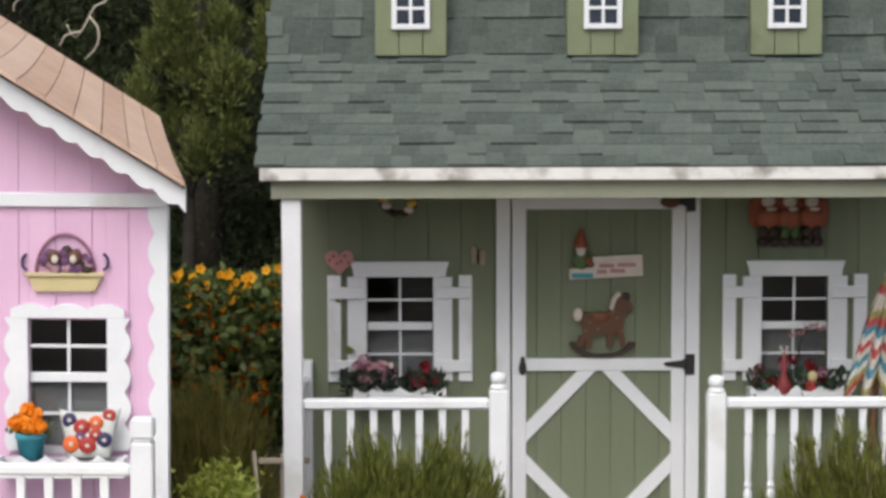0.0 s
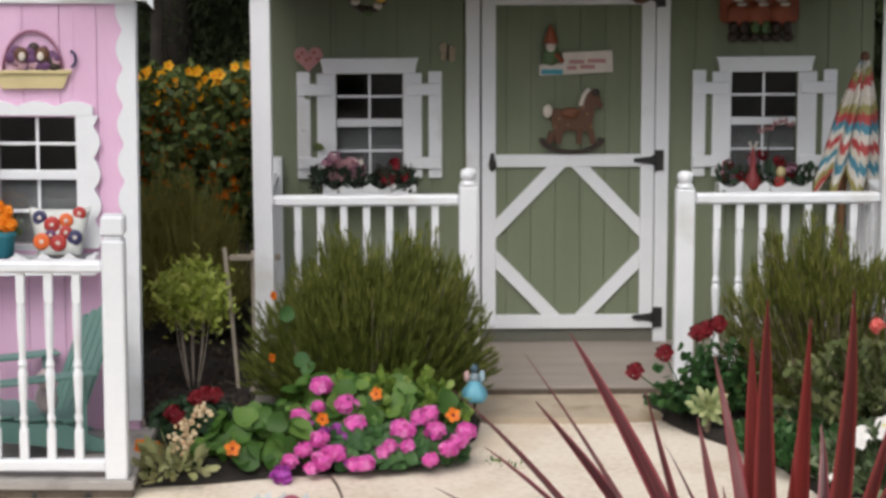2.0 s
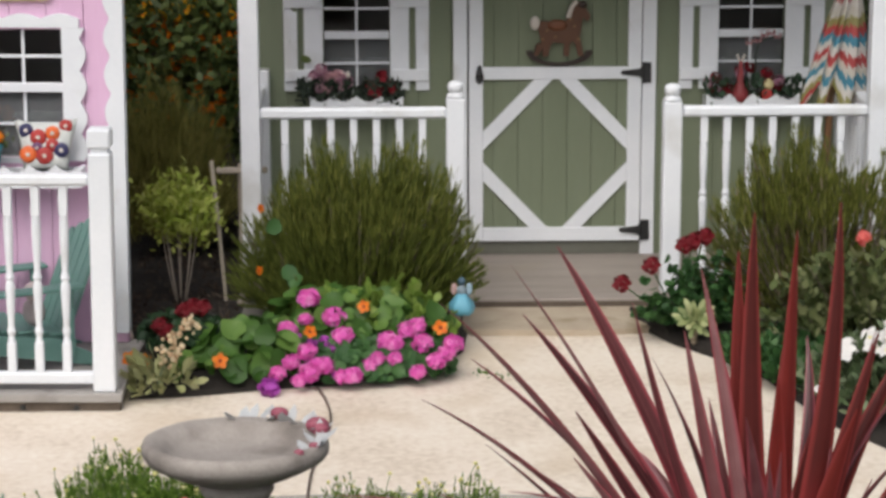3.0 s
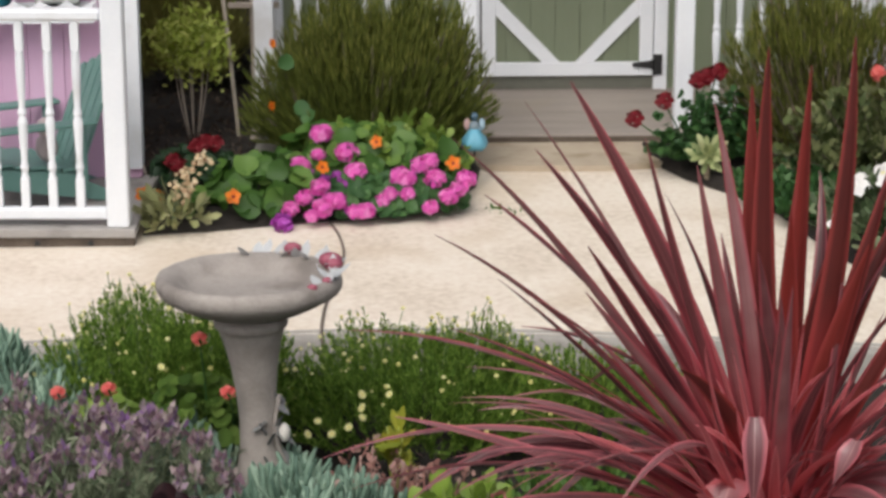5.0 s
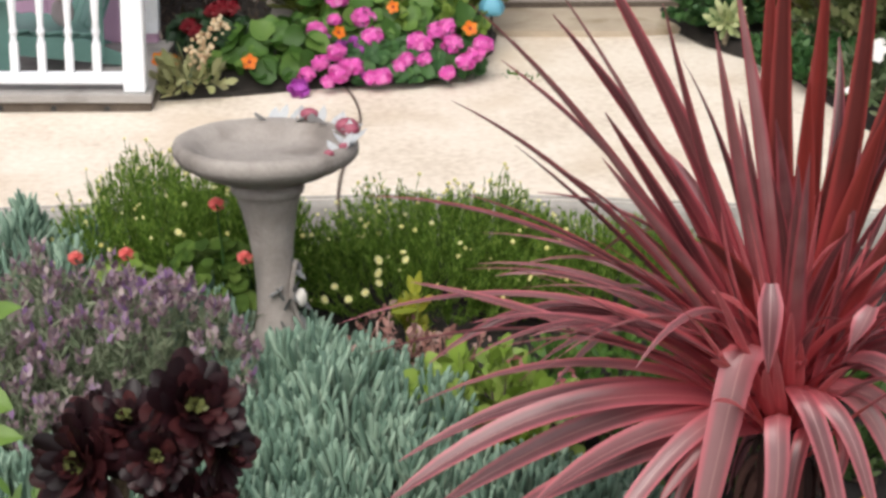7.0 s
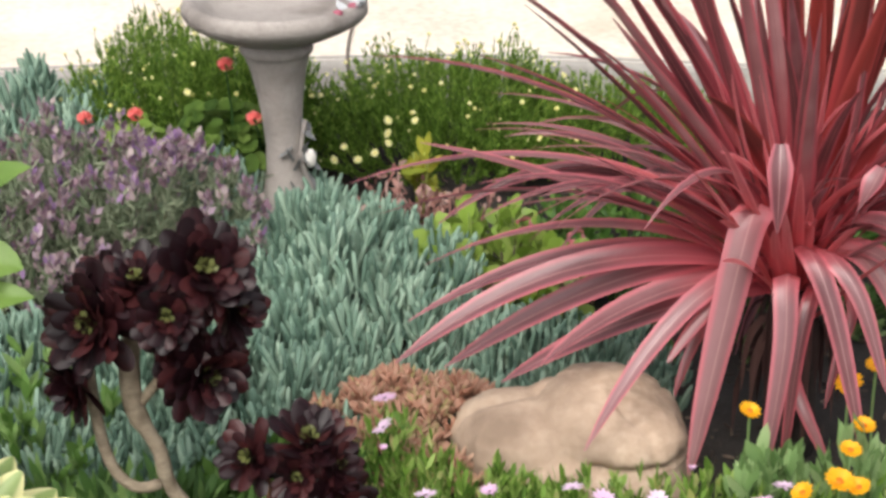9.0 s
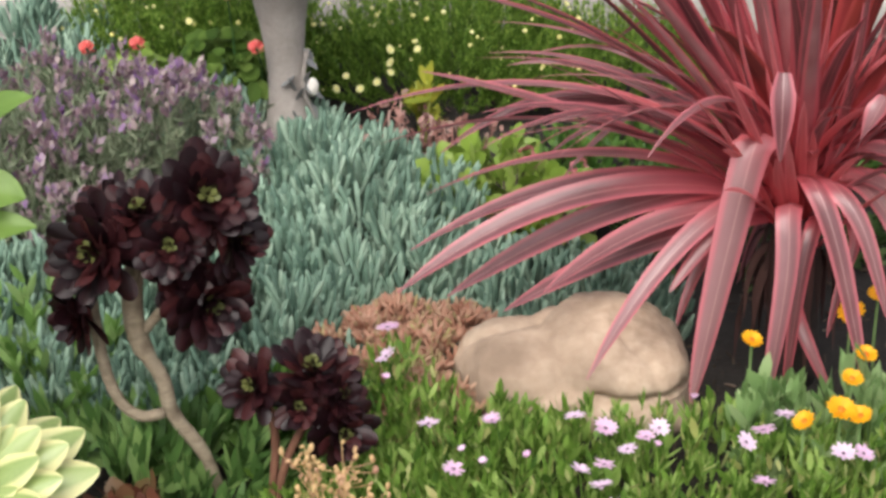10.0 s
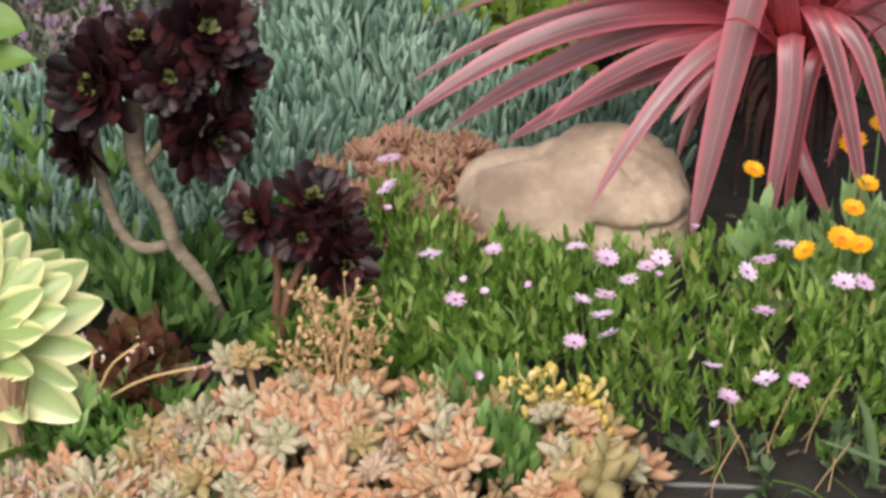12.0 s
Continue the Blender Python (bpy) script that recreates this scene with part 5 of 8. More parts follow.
redhead = cluster_mesh("red_head", 0.03, 90, 0.019, REDPETAL, seed=8)
for p in [(-0.95, 8.62, 0.21), (-0.92, 8.6, 0.19), (-0.83, 8.7, 0.265), (-0.86, 8.68, 0.255), (-0.79, 8.7, 0.26)]:
    bloom("flower_head", redhead, p, t, (0, -0.6, 1), 1.0)

# ---- red geraniums and neighbours by the right-hand bed ----
rng = np.random.default_rng(44)
t = thing("red_geranium", (1.25, 9.15, S), "leafy geranium with long-stalked deep red flower heads", "geranium")
foliage("leaves", CUPPED, shoots(rng, 120, (1.24, 9.14, S), 0.35, (0.3, 0.2), 0.33, 9, 0.036, 0.036, 0.3, 0.5, 0.35, 0.05, 2.2, 0.5), GERANIUM, t, rng)
for p in [(0.9, 9.0, 0.275), (1.02, 9.0, 0.35), (1.155, 9.0, 0.435), (1.24, 9.02, 0.465), (1.19, 9.0, 0.45)]:
    bloom("flower_head", redhead, p, t, (0, -0.7, 0.8), 1.1)
    part("flower_stalk", tube(spline([(1.15, 9.1, 0.1), (p[0] * 0.6 + 0.46, 9.05, p[2] * 0.7), p], 6), 0.0035, 5), GERANIUM, t)
rng = np.random.default_rng(45)

def rosette(t, c, face, radius, n, width, template, mats, rng, flatness=0.25, name="rosette", label="", wild=8):
    """A rosette whose leaves are separate pieces, the inner ones shorter and more upright."""
    q = Vector(face).to_track_quat("Z", "Y").to_matrix().to_4x4()
    core = part(name, ball((0, 0, 0), radius * 0.12, (1, 1, 1), 1), mats[-1], t, label, m=Matrix.Translation(c) @ q)
    me = template
    for i in range(n):
        u = (i + 0.5) / n
        a = i * 137.5
        tilt = 8 + 72 * (u ** (1 - flatness)) + rng.normal() * wild
        l = radius * (0.35 + 0.65 * u ** 0.6) * (0.92 + 0.16 * rng.random())
        m = Matrix.Translation(c) @ q @ pose(0, 0, 0, 0, 0, a) @ pose(0, 0, 0, -tilt, 0, 0) @ Matrix.Diagonal((l * width, l * width, l, 1))
        o = part("leaf", me, mats[0], core, m=m)
    return core


def leaf_piece(name, template, mat, edge=None):
    """One fleshy leaf as a mesh of its own; edge: a second material along the rims."""
    tv, tf = template
    me = bpy.data.meshes.new(name)
    me.from_pydata([tuple(v) for v in tv], [], tf)
    me.materials.append(mat)
    if edge:
        me.materials.append(edge)
    me.polygons.foreach_set("use_smooth", [True] * len(tf))
    return me


def wide_leaf(prof, n=7, fold=0.35, bend=0.25, rim=0.72):
    """A leaf with five points across, so that its rims can differ; faces 0 and 3 of each row are rims."""
    v, f = [], []
    for i in range(n + 1):
        tt = i / n
        w = 0.5 * prof(tt)
        y = bend * tt * tt
        v += [(k * w, y + fold * abs(k) * w, tt) for k in (-1, -rim, 0, rim, 1)]
    for i in range(n):
        for k in range(4):
            a = 5 * i + k
            f.append((a, a + 1, a + 6, a + 5))
    return np.array(v), f


spoon = wide_leaf(lambda u: 0.3 + 0.7 * math.sin(math.pi * min(1, u) ** 1.7) ** 0.8 if u < 0.99 else 0.12, 7, 0.3, 0.22, 0.5)
t = thing("pale_rosette", (1.2, 8.95, 0.03), "pale variegated succulent rosette at the edge of the path", "succulent")
VARIEGATED = banded_leaf("cream_edged_green_leaf", [(0.26, 0.36, 0.12), (0.36, 0.46, 0.17), (0.44, 0.52, 0.22)], (0.84, 0.8, 0.42), (0.4, 0.48, 0.22), (0.5, 0.54, 0.24), 0.25)


def variegated_leaf(shape):
    me = leaf_piece("leaf", shape, VARIEGATED)
    rows = len(me.vertices) // 5
    me.attributes.new("across", "FLOAT", "POINT").data.foreach_set("value", [k for i in range(rows) for k in (1.0, 0.72, 0.1, 0.72, 1.0)])
    me.attributes.new("along", "FLOAT", "POINT").data.foreach_set("value", [i / (rows - 1) for i in range(rows) for k in range(5)])
    return me


pale_leaf = leaf_piece("leaf", spoon, leafy("dull_cream_green_leaf", [(0.16, 0.2, 0.08), (0.3, 0.34, 0.15), (0.5, 0.5, 0.28)], 0.5, 0.15, False))
rosette(t, (1.2, 8.95, 0.135), (-0.1, -1, 0.5), 0.1, 34, 0.26, pale_leaf, [SAGELEAF, SAGELEAF], rng)
part("stem", tube([(1.2, 8.98, 0.0), (1.2, 8.95, 0.135)], [0.015, 0.012], 7), PALEBARK, t)

rng = np.random.default_rng(46)
t = thing("white_flower_clump", (1.75, 8.0, S), "grey-leaved clump with white flowers and bright leaves", "flowers")
foliage("leaves", BLADE, shoots(rng, 260, (1.88, 8.05, S), 0.5, (0.42, 0.45), 0.24, 16, 0.017, 0.042, 0.25, 0.6, 0.3, 0.05, 2.2, 0.5), leafy("silver_green_leaf", [(0.03, 0.055, 0.02), (0.08, 0.12, 0.05), (0.22, 0.27, 0.16)], 0.6, 0.2), t, rng)
wf = flower_mesh("white_flower", 6, 0.035, 0.03, 0.3, WHITEPETAL, 0.009, LEMON)
for i in range(24):
    p, _ = mound(rng, 1, (1.86, 7.95, S + 0.07), (0.36, 0.34), 0.2, S + 0.07, 0.1)
    bloom("flower", wf, p[0], t, (rng.normal() * 0.6, -0.8 + rng.normal() * 0.4, 0.8), 0.8 + 0.5 * rng.random(), i * 50)
foliage("low_leaves", BLADE, shoots(rng, 240, (1.56, 8.6, S), 0.9, (0.3, 0.4), 0.11, 11, 0.022, 0.045, 0.15, 0.7, 0.4), GERANIUM, t, rng)
rng = np.random.default_rng(47)
t = thing("shade_shrub", (1.95, 8.75, S), "mixed green shrub with dark stems beside the path", "shrub")
d = shoots(rng, 160, (1.9, 8.75, S), 0.3, (0.5, 0.25), 0.5, 16, 0.026, 0.045, 0.25, 0.4, 0.4)
foliage("leaves", BLADE, d, leafy("mixed_shrub_leaf", [(0.04, 0.06, 0.018), (0.1, 0.125, 0.04), (0.22, 0.23, 0.11)], 0.55, 0.2), t, rng)
stems("stem_mass", d[3][0], d[3][1], 0.004, BARK, t, 50)
bloom("flower", cluster_mesh("coral_head", 0.03, 34, 0.03, CORAL, seed=9), (1.83, 8.7, 0.52), t, (0, -0.7, 0.8), 0.9)

# ---- around the birdbath ----
rng = np.random.default_rng(51)


def santolina(x, r, h, n, label, power=3.2):
    """A mound of fine upright threads, with small yellow buttons on stalks above it."""
    t = thing("santolina", (x, 6.5, G), label, "shrub", "santolina shrubs")
    d = shoots(rng, n, (x, 6.48, G), 0.75, r, h, 48, 0.0048, 0.02, 0.3, 0.9, 0.25, 0.05, power)
    foliage("foliage", TINY, d, FINE, t, rng)
    tip = d[3][1][rng.choice(n, 150)]
    top = tip + np.stack([rng.normal(size=150) * 0.012, rng.normal(size=150) * 0.012, 0.02 + 0.04 * rng.random(150)], 1)
    bm = bmesh.new()
    for a, b in zip(tip, top):
        tube([a, b], 0.0013, 3, bm)
    tagged(part("button_stalk_mass", bm, FINE, t), kind="stuff")
    foliage("buttons", BUD, (top, np.tile([0, 0, 1.0], (150, 1)) + rng.normal(size=(150, 3)) * 0.2, sized(rng, 150, 0.0105, 0.0105, 0.009, 0.5)), LEMON, t, rng)
    return t


santolina(-0.75, (0.42, 0.34), 0.42, 1200, "rounded fresh green santolina with tiny yellow buttons", 7.0)
t = santolina(0.02, (0.5, 0.4), 0.36, 1100, "spreading fresh green santolina with tiny yellow buttons", 2.6)
foliage("low_foliage", TINY, shoots(rng, 700, (0.5, 6.5, G), 0.8, (0.45, 0.4), 0.25, 44, 0.0048, 0.02, 0.3, 0.9, 0.25), FINE, t, rng)
button = flower_mesh("lemon_flower", 9, 0.014, 0.011, 0.2, LEMON, 0.006, LEMON)
for x, z in [(-0.29, 0.04), (-0.32, 0.0), (-0.25, 0.0), (-0.2, 0.02), (-0.16, 0.08), (-0.16, 0.12), (-0.16, 0.05), (-0.1, -0.04), (-0.74, 0.21), (-0.08, 0.12)]:
    bloom("flower", button, (x * 0.985, 6.1, z + 0.035), t, (rng.normal() * 0.5, -0.8, 0.7 + 0.4 * rng.random()), 0.58 + 0.28 * rng.random())

rng = np.random.default_rng(52)
t = thing("coral_pelargonium", (-0.62, 6.0, G), "pelargonium with coral red flowers beside the birdbath", "pelargonium")
leaf_bed("leaves", (-0.62, 6.0, G), (0.2, 0.14), 0.36, 330, 0.046, leafy("dull_pelargonium_leaf", [(0.03, 0.065, 0.012), (0.085, 0.15, 0.025), (0.17, 0.25, 0.06)], 0.7, 0.3, True, 0.15), t, rng, 0.6)
leaf_bed("side_leaves", (-0.87, 5.95, G), (0.15, 0.1), 0.32, 200, 0.04, YOUNG, t, rng, 0.6)
ch = cluster_mesh("coral_head", 0.02, 16, 0.026, CORAL, seed=10)
for p in [(-0.59, 5.83, 0.42), (-0.515, 5.8, 0.275), (-0.845, 5.85, 0.27), (-0.985, 5.85, 0.26)]:
    bloom("flower_head", ch, p, t, (0, -0.8, 0.6), 0.75)
    part("flower_stalk", tube([(p[0], 6.0, G + 0.05), (p[0], 5.95, p[2] * 0.6), p], 0.003, 5), GERANIUM, t)

# birdbath of cast stone
B = (-0.456, 5.9, G)
bath = thing("birdbath", B, "grey cast stone birdbath with a wide bowl on a waisted pedestal", "birdbath")
stand = lathe([(0.0, 0), (0.13, 0), (0.132, 0.045), (0.105, 0.07), (0.074, 0.12), (0.058, 0.2), (0.053, 0.28), (0.056, 0.36), (0.064, 0.43), (0.077, 0.5), (0.089, 0.54), (0.093, 0.552), (0.1, 0.556), (0.103, 0.566), (0.1, 0.578), (0.088, 0.584), (0.085, 0.6), (0.0, 0.6)], (0, 0, 0), 36)
for v in stand.verts:      # hand-finished stone, its foot set a little off
    v.co += Vector((0.028 * (1 - v.co.z / 0.6), 0, 0)) + v.co.normalized() * 0.0025 * noise.noise(v.co * 22)
bmesh.ops.translate(stand, vec=B, verts=stand.verts)
part("pedestal", stand, CAST, bath, smooth=True)
bowl = lathe([(0.0, 0.585), (0.09, 0.588), (0.13, 0.594), (0.175, 0.612), (0.215, 0.632), (0.244, 0.65), (0.254, 0.664), (0.256, 0.682), (0.25, 0.697), (0.238, 0.703), (0.222, 0.7), (0.2, 0.69), (0.186, 0.676), (0.17, 0.662), (0.13, 0.653), (0.0, 0.65)], (0, 0, -0.58), 48)
for v in bowl.verts:
    v.co += v.co.normalized() * (0.004 * noise.noise(v.co * 9) + 0.0015 * noise.noise(v.co * 40))
bmesh.ops.transform(bowl, matrix=pose(B[0], B[1], B[2] + 0.58, -2.5, 0, 0), verts=bowl.verts)
part("bowl", bowl, CAST, bath, smooth=True)
rng = np.random.default_rng(53)
vine = leaf_piece("vine_leaf", BLADE, surface("blue_grey_painted_leaf", [(0.13, 0.135, 0.14), (0.27, 0.27, 0.265)], 0.7, 30, 90, 0.3))
for i in range(22):
    z = 0.05 + 0.3 * i / 21
    a = -1.25 + 1.3 * rng.random()
    c = Vector((B[0] + 0.028 * (1 - z / 0.6) + 0.06 * math.cos(a), B[1] + 0.06 * math.sin(a), B[2] + z))
    f = Vector((rng.normal() * 0.5 + 0.2, -0.3, rng.choice((-1.0, 0.8))))
    part("vine_leaf", vine, CAST, bath, m=Matrix.Translation(c) @ f.to_track_quat("Z", "Y").to_matrix().to_4x4() @ Matrix.Diagonal((0.034, 0.05, 0.05, 1)))
part("carved_vine", tube(spline([(B[0] + 0.06, B[1] - 0.05, B[2] + 0.03), (B[0] + 0.09, B[1] - 0.03, B[2] + 0.14), (B[0] + 0.062, B[1] - 0.045, B[2] + 0.25), (B[0] + 0.075, B[1] - 0.02, B[2] + 0.36)], 12), 0.007, 6), CAST, bath, smooth=True)
part("carved_bird", ball((B[0] + 0.088, B[1] - 0.03, 0.13), 0.017, (1, 1, 1.7), 2), surface("pale_worn_stone", [(0.55, 0.52, 0.48), (0.68, 0.65, 0.6)], 0.8), bath, smooth=True)
GREYWHITE = surface("painted_grey_white_leaf", [(0.34, 0.36, 0.38), (0.6, 0.6, 0.6)], 0.5, 30, 90, 0.3)
ROSEPAINT = surface("painted_dusky_rose", [(0.22, 0.045, 0.08), (0.36, 0.09, 0.13)], 0.5, 30, 90, 0.3)
spray = part("rim_ornament", lathe([(0.012, 0), (0.012, 0.006)], (B[0] + 0.19, B[1] + 0.12, 0.566), 8), GREYWHITE, bath, "painted flowers and leaves on the rim")
bud = leaf_piece("painted_leaf", BLADE, GREYWHITE)
for i in range(22):
    a = radians(-30 + 125 * i / 21)
    c = Vector((B[0] + 0.235 * math.cos(a), B[1] + 0.235 * math.sin(a), 0.572 - 0.01 * math.sin(a)))
    f = Vector((rng.normal() * 0.7, rng.normal() * 0.7, 0.55)).normalized()
    part("painted_leaf", bud, GREYWHITE, spray, m=Matrix.Translation(c) @ f.to_track_quat("Z", "Y").to_matrix().to_4x4() @ Matrix.Diagonal((0.03, 0.03, 0.06, 1)))
for a, s in ((62, 0.021), (20, 0.027), (12, 0.022), (-22, 0.012), (-40, 0.012)):
    c = (B[0] + 0.235 * math.cos(radians(a)), B[1] + 0.235 * math.sin(radians(a)), 0.582 + s * 0.5)
    part("painted_rose", ball(c, s, (1.25, 0.9, 0.85), 2), ROSEPAINT, spray, smooth=True)

rng = np.random.default_rng(54)
t = thing("lavender", (-0.95, 5.6, G), "spanish lavender with dusky purple flower heads", "lavender")
d = shoots(rng, 760, (-0.98, 5.55, G), 0.7, (0.54, 0.54), 0.40, 24, 0.009, 0.038, 0.25, 0.4, 0.3)
foliage("leaves", NARROW, d, LAVLEAF, t, rng)
tip = d[3][1]
n = len(tip)
tip = tip[rng.random(n) < 0.6]
n = len(tip)
way = rng.normal(size=(n, 3)) * 0.25 + [0, 0, 1]
k, long = 14, 0.026 + 0.03 * rng.random((n, 1, 1))
a, u = rng.random((n, k)) * 2 * np.pi, np.tile(np.arange(k) / k, (n, 1))
ring = np.stack([np.cos(a), np.sin(a), np.zeros((n, k))], 2)
florets = tip[:, None] + way[:, None] * long * u[..., None] + ring * 0.0045
foliage("flower_head_mass", TINY, (florets.reshape(-1, 3), (ring * 0.55 + way[:, None]).reshape(-1, 3), sized(rng, n * k, 0.018, 0.018, 0.024)), LAVHEAD, t, rng)
k = rng.choice(n, 300)
foliage("bract_mass", BLADE, (tip[k] + [0, 0, 0.03], rng.normal(size=(300, 3)) * 0.5 + [0, 0, 1], sized(rng, 300, 0.011, 0.011, 0.026)), leafy("purple_bract", [(0.2, 0.1, 0.26), (0.34, 0.22, 0.36)], 0.5, 0.3), t, rng)

# blue chalk sticks: one wide drift
rng = np.random.default_rng(55)
pos, aim, size = [], [], []
for c, r, h, n in (((-0.28, 5.25), (0.42, 0.62), 0.22, 560), ((-0.42, 5.75), (0.2, 0.35), 0.19, 150), ((-0.5, 4.8), (0.5, 0.42), 0.18, 420), ((0.28, 4.95), (0.3, 0.3), 0.12, 150), ((-1.15, 6.4), (0.28, 0.3), 0.25, 130), ((-0.62, 5.85), (0.22, 0.14), 0.27, 70), ((-0.43, 5.6), (0.24, 0.16), 0.21, 110), ((-0.95, 4.75), (0.34, 0.5), 0.18, 330), ((-0.78, 4.45), (0.3, 0.2), 0.14, 140)):
    p, out = mound(rng, n, c, r, h, G, 0.35, 0.75, 6.0)
    lean = out * 0.15 + rng.normal(size=(n, 3)) * 0.13 + [0, 0, 1]
    k = 10
    a = rng.random((n, k)) * 2 * np.pi
    q = 0.1 + 0.32 * np.sqrt(rng.random((n, k)))
    way = lean[:, None] + np.stack([q * np.cos(a), q * np.sin(a), np.zeros((n, k))], 2)
    foot = p[:, None] - lean[:, None] * 0.05 + np.stack([0.014 * np.cos(a), 0.014 * np.sin(a), -0.035 * rng.random((n, k))], 2)
    pos.append(foot.reshape(-1, 3))
    aim.append(way.reshape(-1, 3))
    size.append(sized(rng, n * k, 0.0112, 0.0105, 0.078, 0.4))
pos, aim, size = np.concatenate(pos), np.concatenate(aim), np.concatenate(size)
STICK = finger(6, ((0, 0.3), (0.3, 0.44), (0.75, 0.5), (0.93, 0.34), (1.0, 0.04)))
tagged(part("chalk_stick_drift", strew("chalk_stick_drift", STICK, pos, aim, size, rng=rng), CHALK), "drift of upright blue-grey chalk stick succulents", "succulents", kind="stuff")

# paddle-leaved plant, twigs, yellow-green seedling
rng = np.random.default_rng(56)
t = thing("paddle_plant", (0.12, 5.5, G), "bright green paddle-leaved plant with pink buds", "plant")
d = shoots(rng, 66, (0.17, 5.42, G), 0.3, (0.28, 0.22), 0.3, 11, 0.045, 0.062, 0.3, 0.5, 0.3)
foliage("leaves", PADDLE, d, JADE, t, rng)
stems("stem_mass", d[3][0], d[3][1], 0.005, BARK, t, 40)
pb = cluster_mesh("pink_bud_head", 0.018, 12, 0.022, leafy("rose_petal", [(0.7, 0.2, 0.25), (0.8, 0.35, 0.38)], 0.5, 0.3), seed=12)
for p in [(0.345, 5.4, 0.085), (0.21, 5.45, 0.1)]:
    bloom("bud", pb, p, t, (0, -0.6, 0.8))
rng = np.random.default_rng(57)
t = thing("twiggy_plant", (-0.12, 5.85, G), "leafless reddish twiggy plant", "plant")
bm = bmesh.new()
pos, aim = [], []
for i in range(76):
    a, q = rng.random() * 6.28, rng.random() ** 0.5
    x, y = -0.1 + 0.17 * math.cos(a) * q, 5.74 + 0.16 * math.sin(a) * q
    e = (x + rng.normal() * 0.05, y + rng.normal() * 0.04, G + 0.08 + 0.1 * rng.random())
    tube(spline([(x, y, G - 0.01), ((e[0] + x) / 2 + rng.normal() * 0.02, (e[1] + y) / 2, G + 0.05), e], 6), 0.0035, 5, bm)
    for j in range(4):
        pos.append(e + rng.normal(size=3) * 0.013)
        aim.append(rng.normal(size=3) + [0, 0, 0.6])
tagged(part("twig_mass", bm, TWIG, t, smooth=True), kind="stuff")
foliage("shrivelled_leaves", BLADE, (np.array(pos), np.array(aim), sized(rng, len(pos), 0.014, 0.014, 0.024)), TWIG, t, rng)
rng = np.random.default_rng(58)
t = thing("yellow_seedling", (-0.07, 6.0, G), "small yellow-green leafy seedling among shrubs", "plant")
d = shoots(rng, 6, (-0.07, 6.0, G), 0.3, (0.07, 0.05), 0.27, 7, 0.035, 0.065, 0.35, 0.6, 0.2)
foliage("leaves", BLADE, d, leafy("yellow_green_leaf", [(0.2, 0.26, 0.03), (0.45, 0.42, 0.05)], 0.5, 0.3), t, rng)
stems("stem_mass", d[3][0], d[3][1], 0.004, LIME, t, 6)

# low dark green cover behind the cordyline; near leaves have shade in their green
rng = np.random.default_rng(59)
t = thing("low_green_cover", (0.75, 5.6, G), "low dark green groundcover in the shade", "groundcover")
d = shoots(rng, 420, (0.72, 5.6, G), 0.85, (0.62, 0.6), 0.14, 14, 0.016, 0.036, 0.2, 0.6, 0.3)
far = d[0][:, 1] > 5.6
foliage("far_leaves", BLADE, (d[0][far], d[1][far], d[2][far]), NASTURTIUM, t, rng)
d = (d[0][~far], d[1][~far], d[2][~far])
foliage("leaves", BLADE, d, leafy("shaded_green_leaf", [(0.025, 0.055, 0.015), (0.06, 0.11, 0.03), (0.12, 0.18, 0.06)], 0.55, 0.25), t, rng)

# ---- cordyline ----
# sky sheen on the leaves is put into WINE's palest blade tone
WINE = banded_leaf("grey_wine_leaf_with_pink_rims", [(0.16, 0.056, 0.066), (0.256, 0.113, 0.123), (0.35, 0.184, 0.19)], (0.58, 0.165, 0.195), (0.515, 0.287, 0.277), (0.64, 0.1, 0.13), 0.5)
DUSK = banded_leaf("dusky_wine_leaf", [(0.082, 0.022, 0.027), (0.165, 0.05, 0.055), (0.365, 0.183, 0.187)], (0.44, 0.09, 0.11), (0.265, 0.11, 0.105), (0.64, 0.09, 0.12), 0.5)
CORE = banded_leaf("pink_red_inner_leaf", [(0.37, 0.062, 0.076), (0.6, 0.155, 0.17), (0.52, 0.105, 0.117)], (0.74, 0.235, 0.255), (0.66, 0.265, 0.255), (0.67, 0.092, 0.11), 0.7)
SCARLET = banded_leaf("dark_young_red_leaf", [(0.075, 0.018, 0.018), (0.14, 0.026, 0.022), (0.25, 0.03, 0.024)], (0.33, 0.055, 0.05), (0.14, 0.03, 0.027), (0.56, 0.055, 0.065), 0.5)
rng = np.random.default_rng(61)
C = Vector((0.79, 4.62, 0.30))
cord = thing("cordyline", (0.77, 4.62, G), "red cordyline with long arching pink-edged sword leaves", "cordyline")
part("trunk", lathe([(0.05, 0), (0.06, 0.04), (0.05, 0.2), (0.045, 0.34), (0.02, 0.44)], (C.x + 0.01, C.y, G), 14), surface("dark_fibrous_trunk", [(0.014, 0.01, 0.008), (0.035, 0.022, 0.018)], 0.95, 20, 90, 1.0, stretch=(1, 1, 6)), cord, smooth=True)


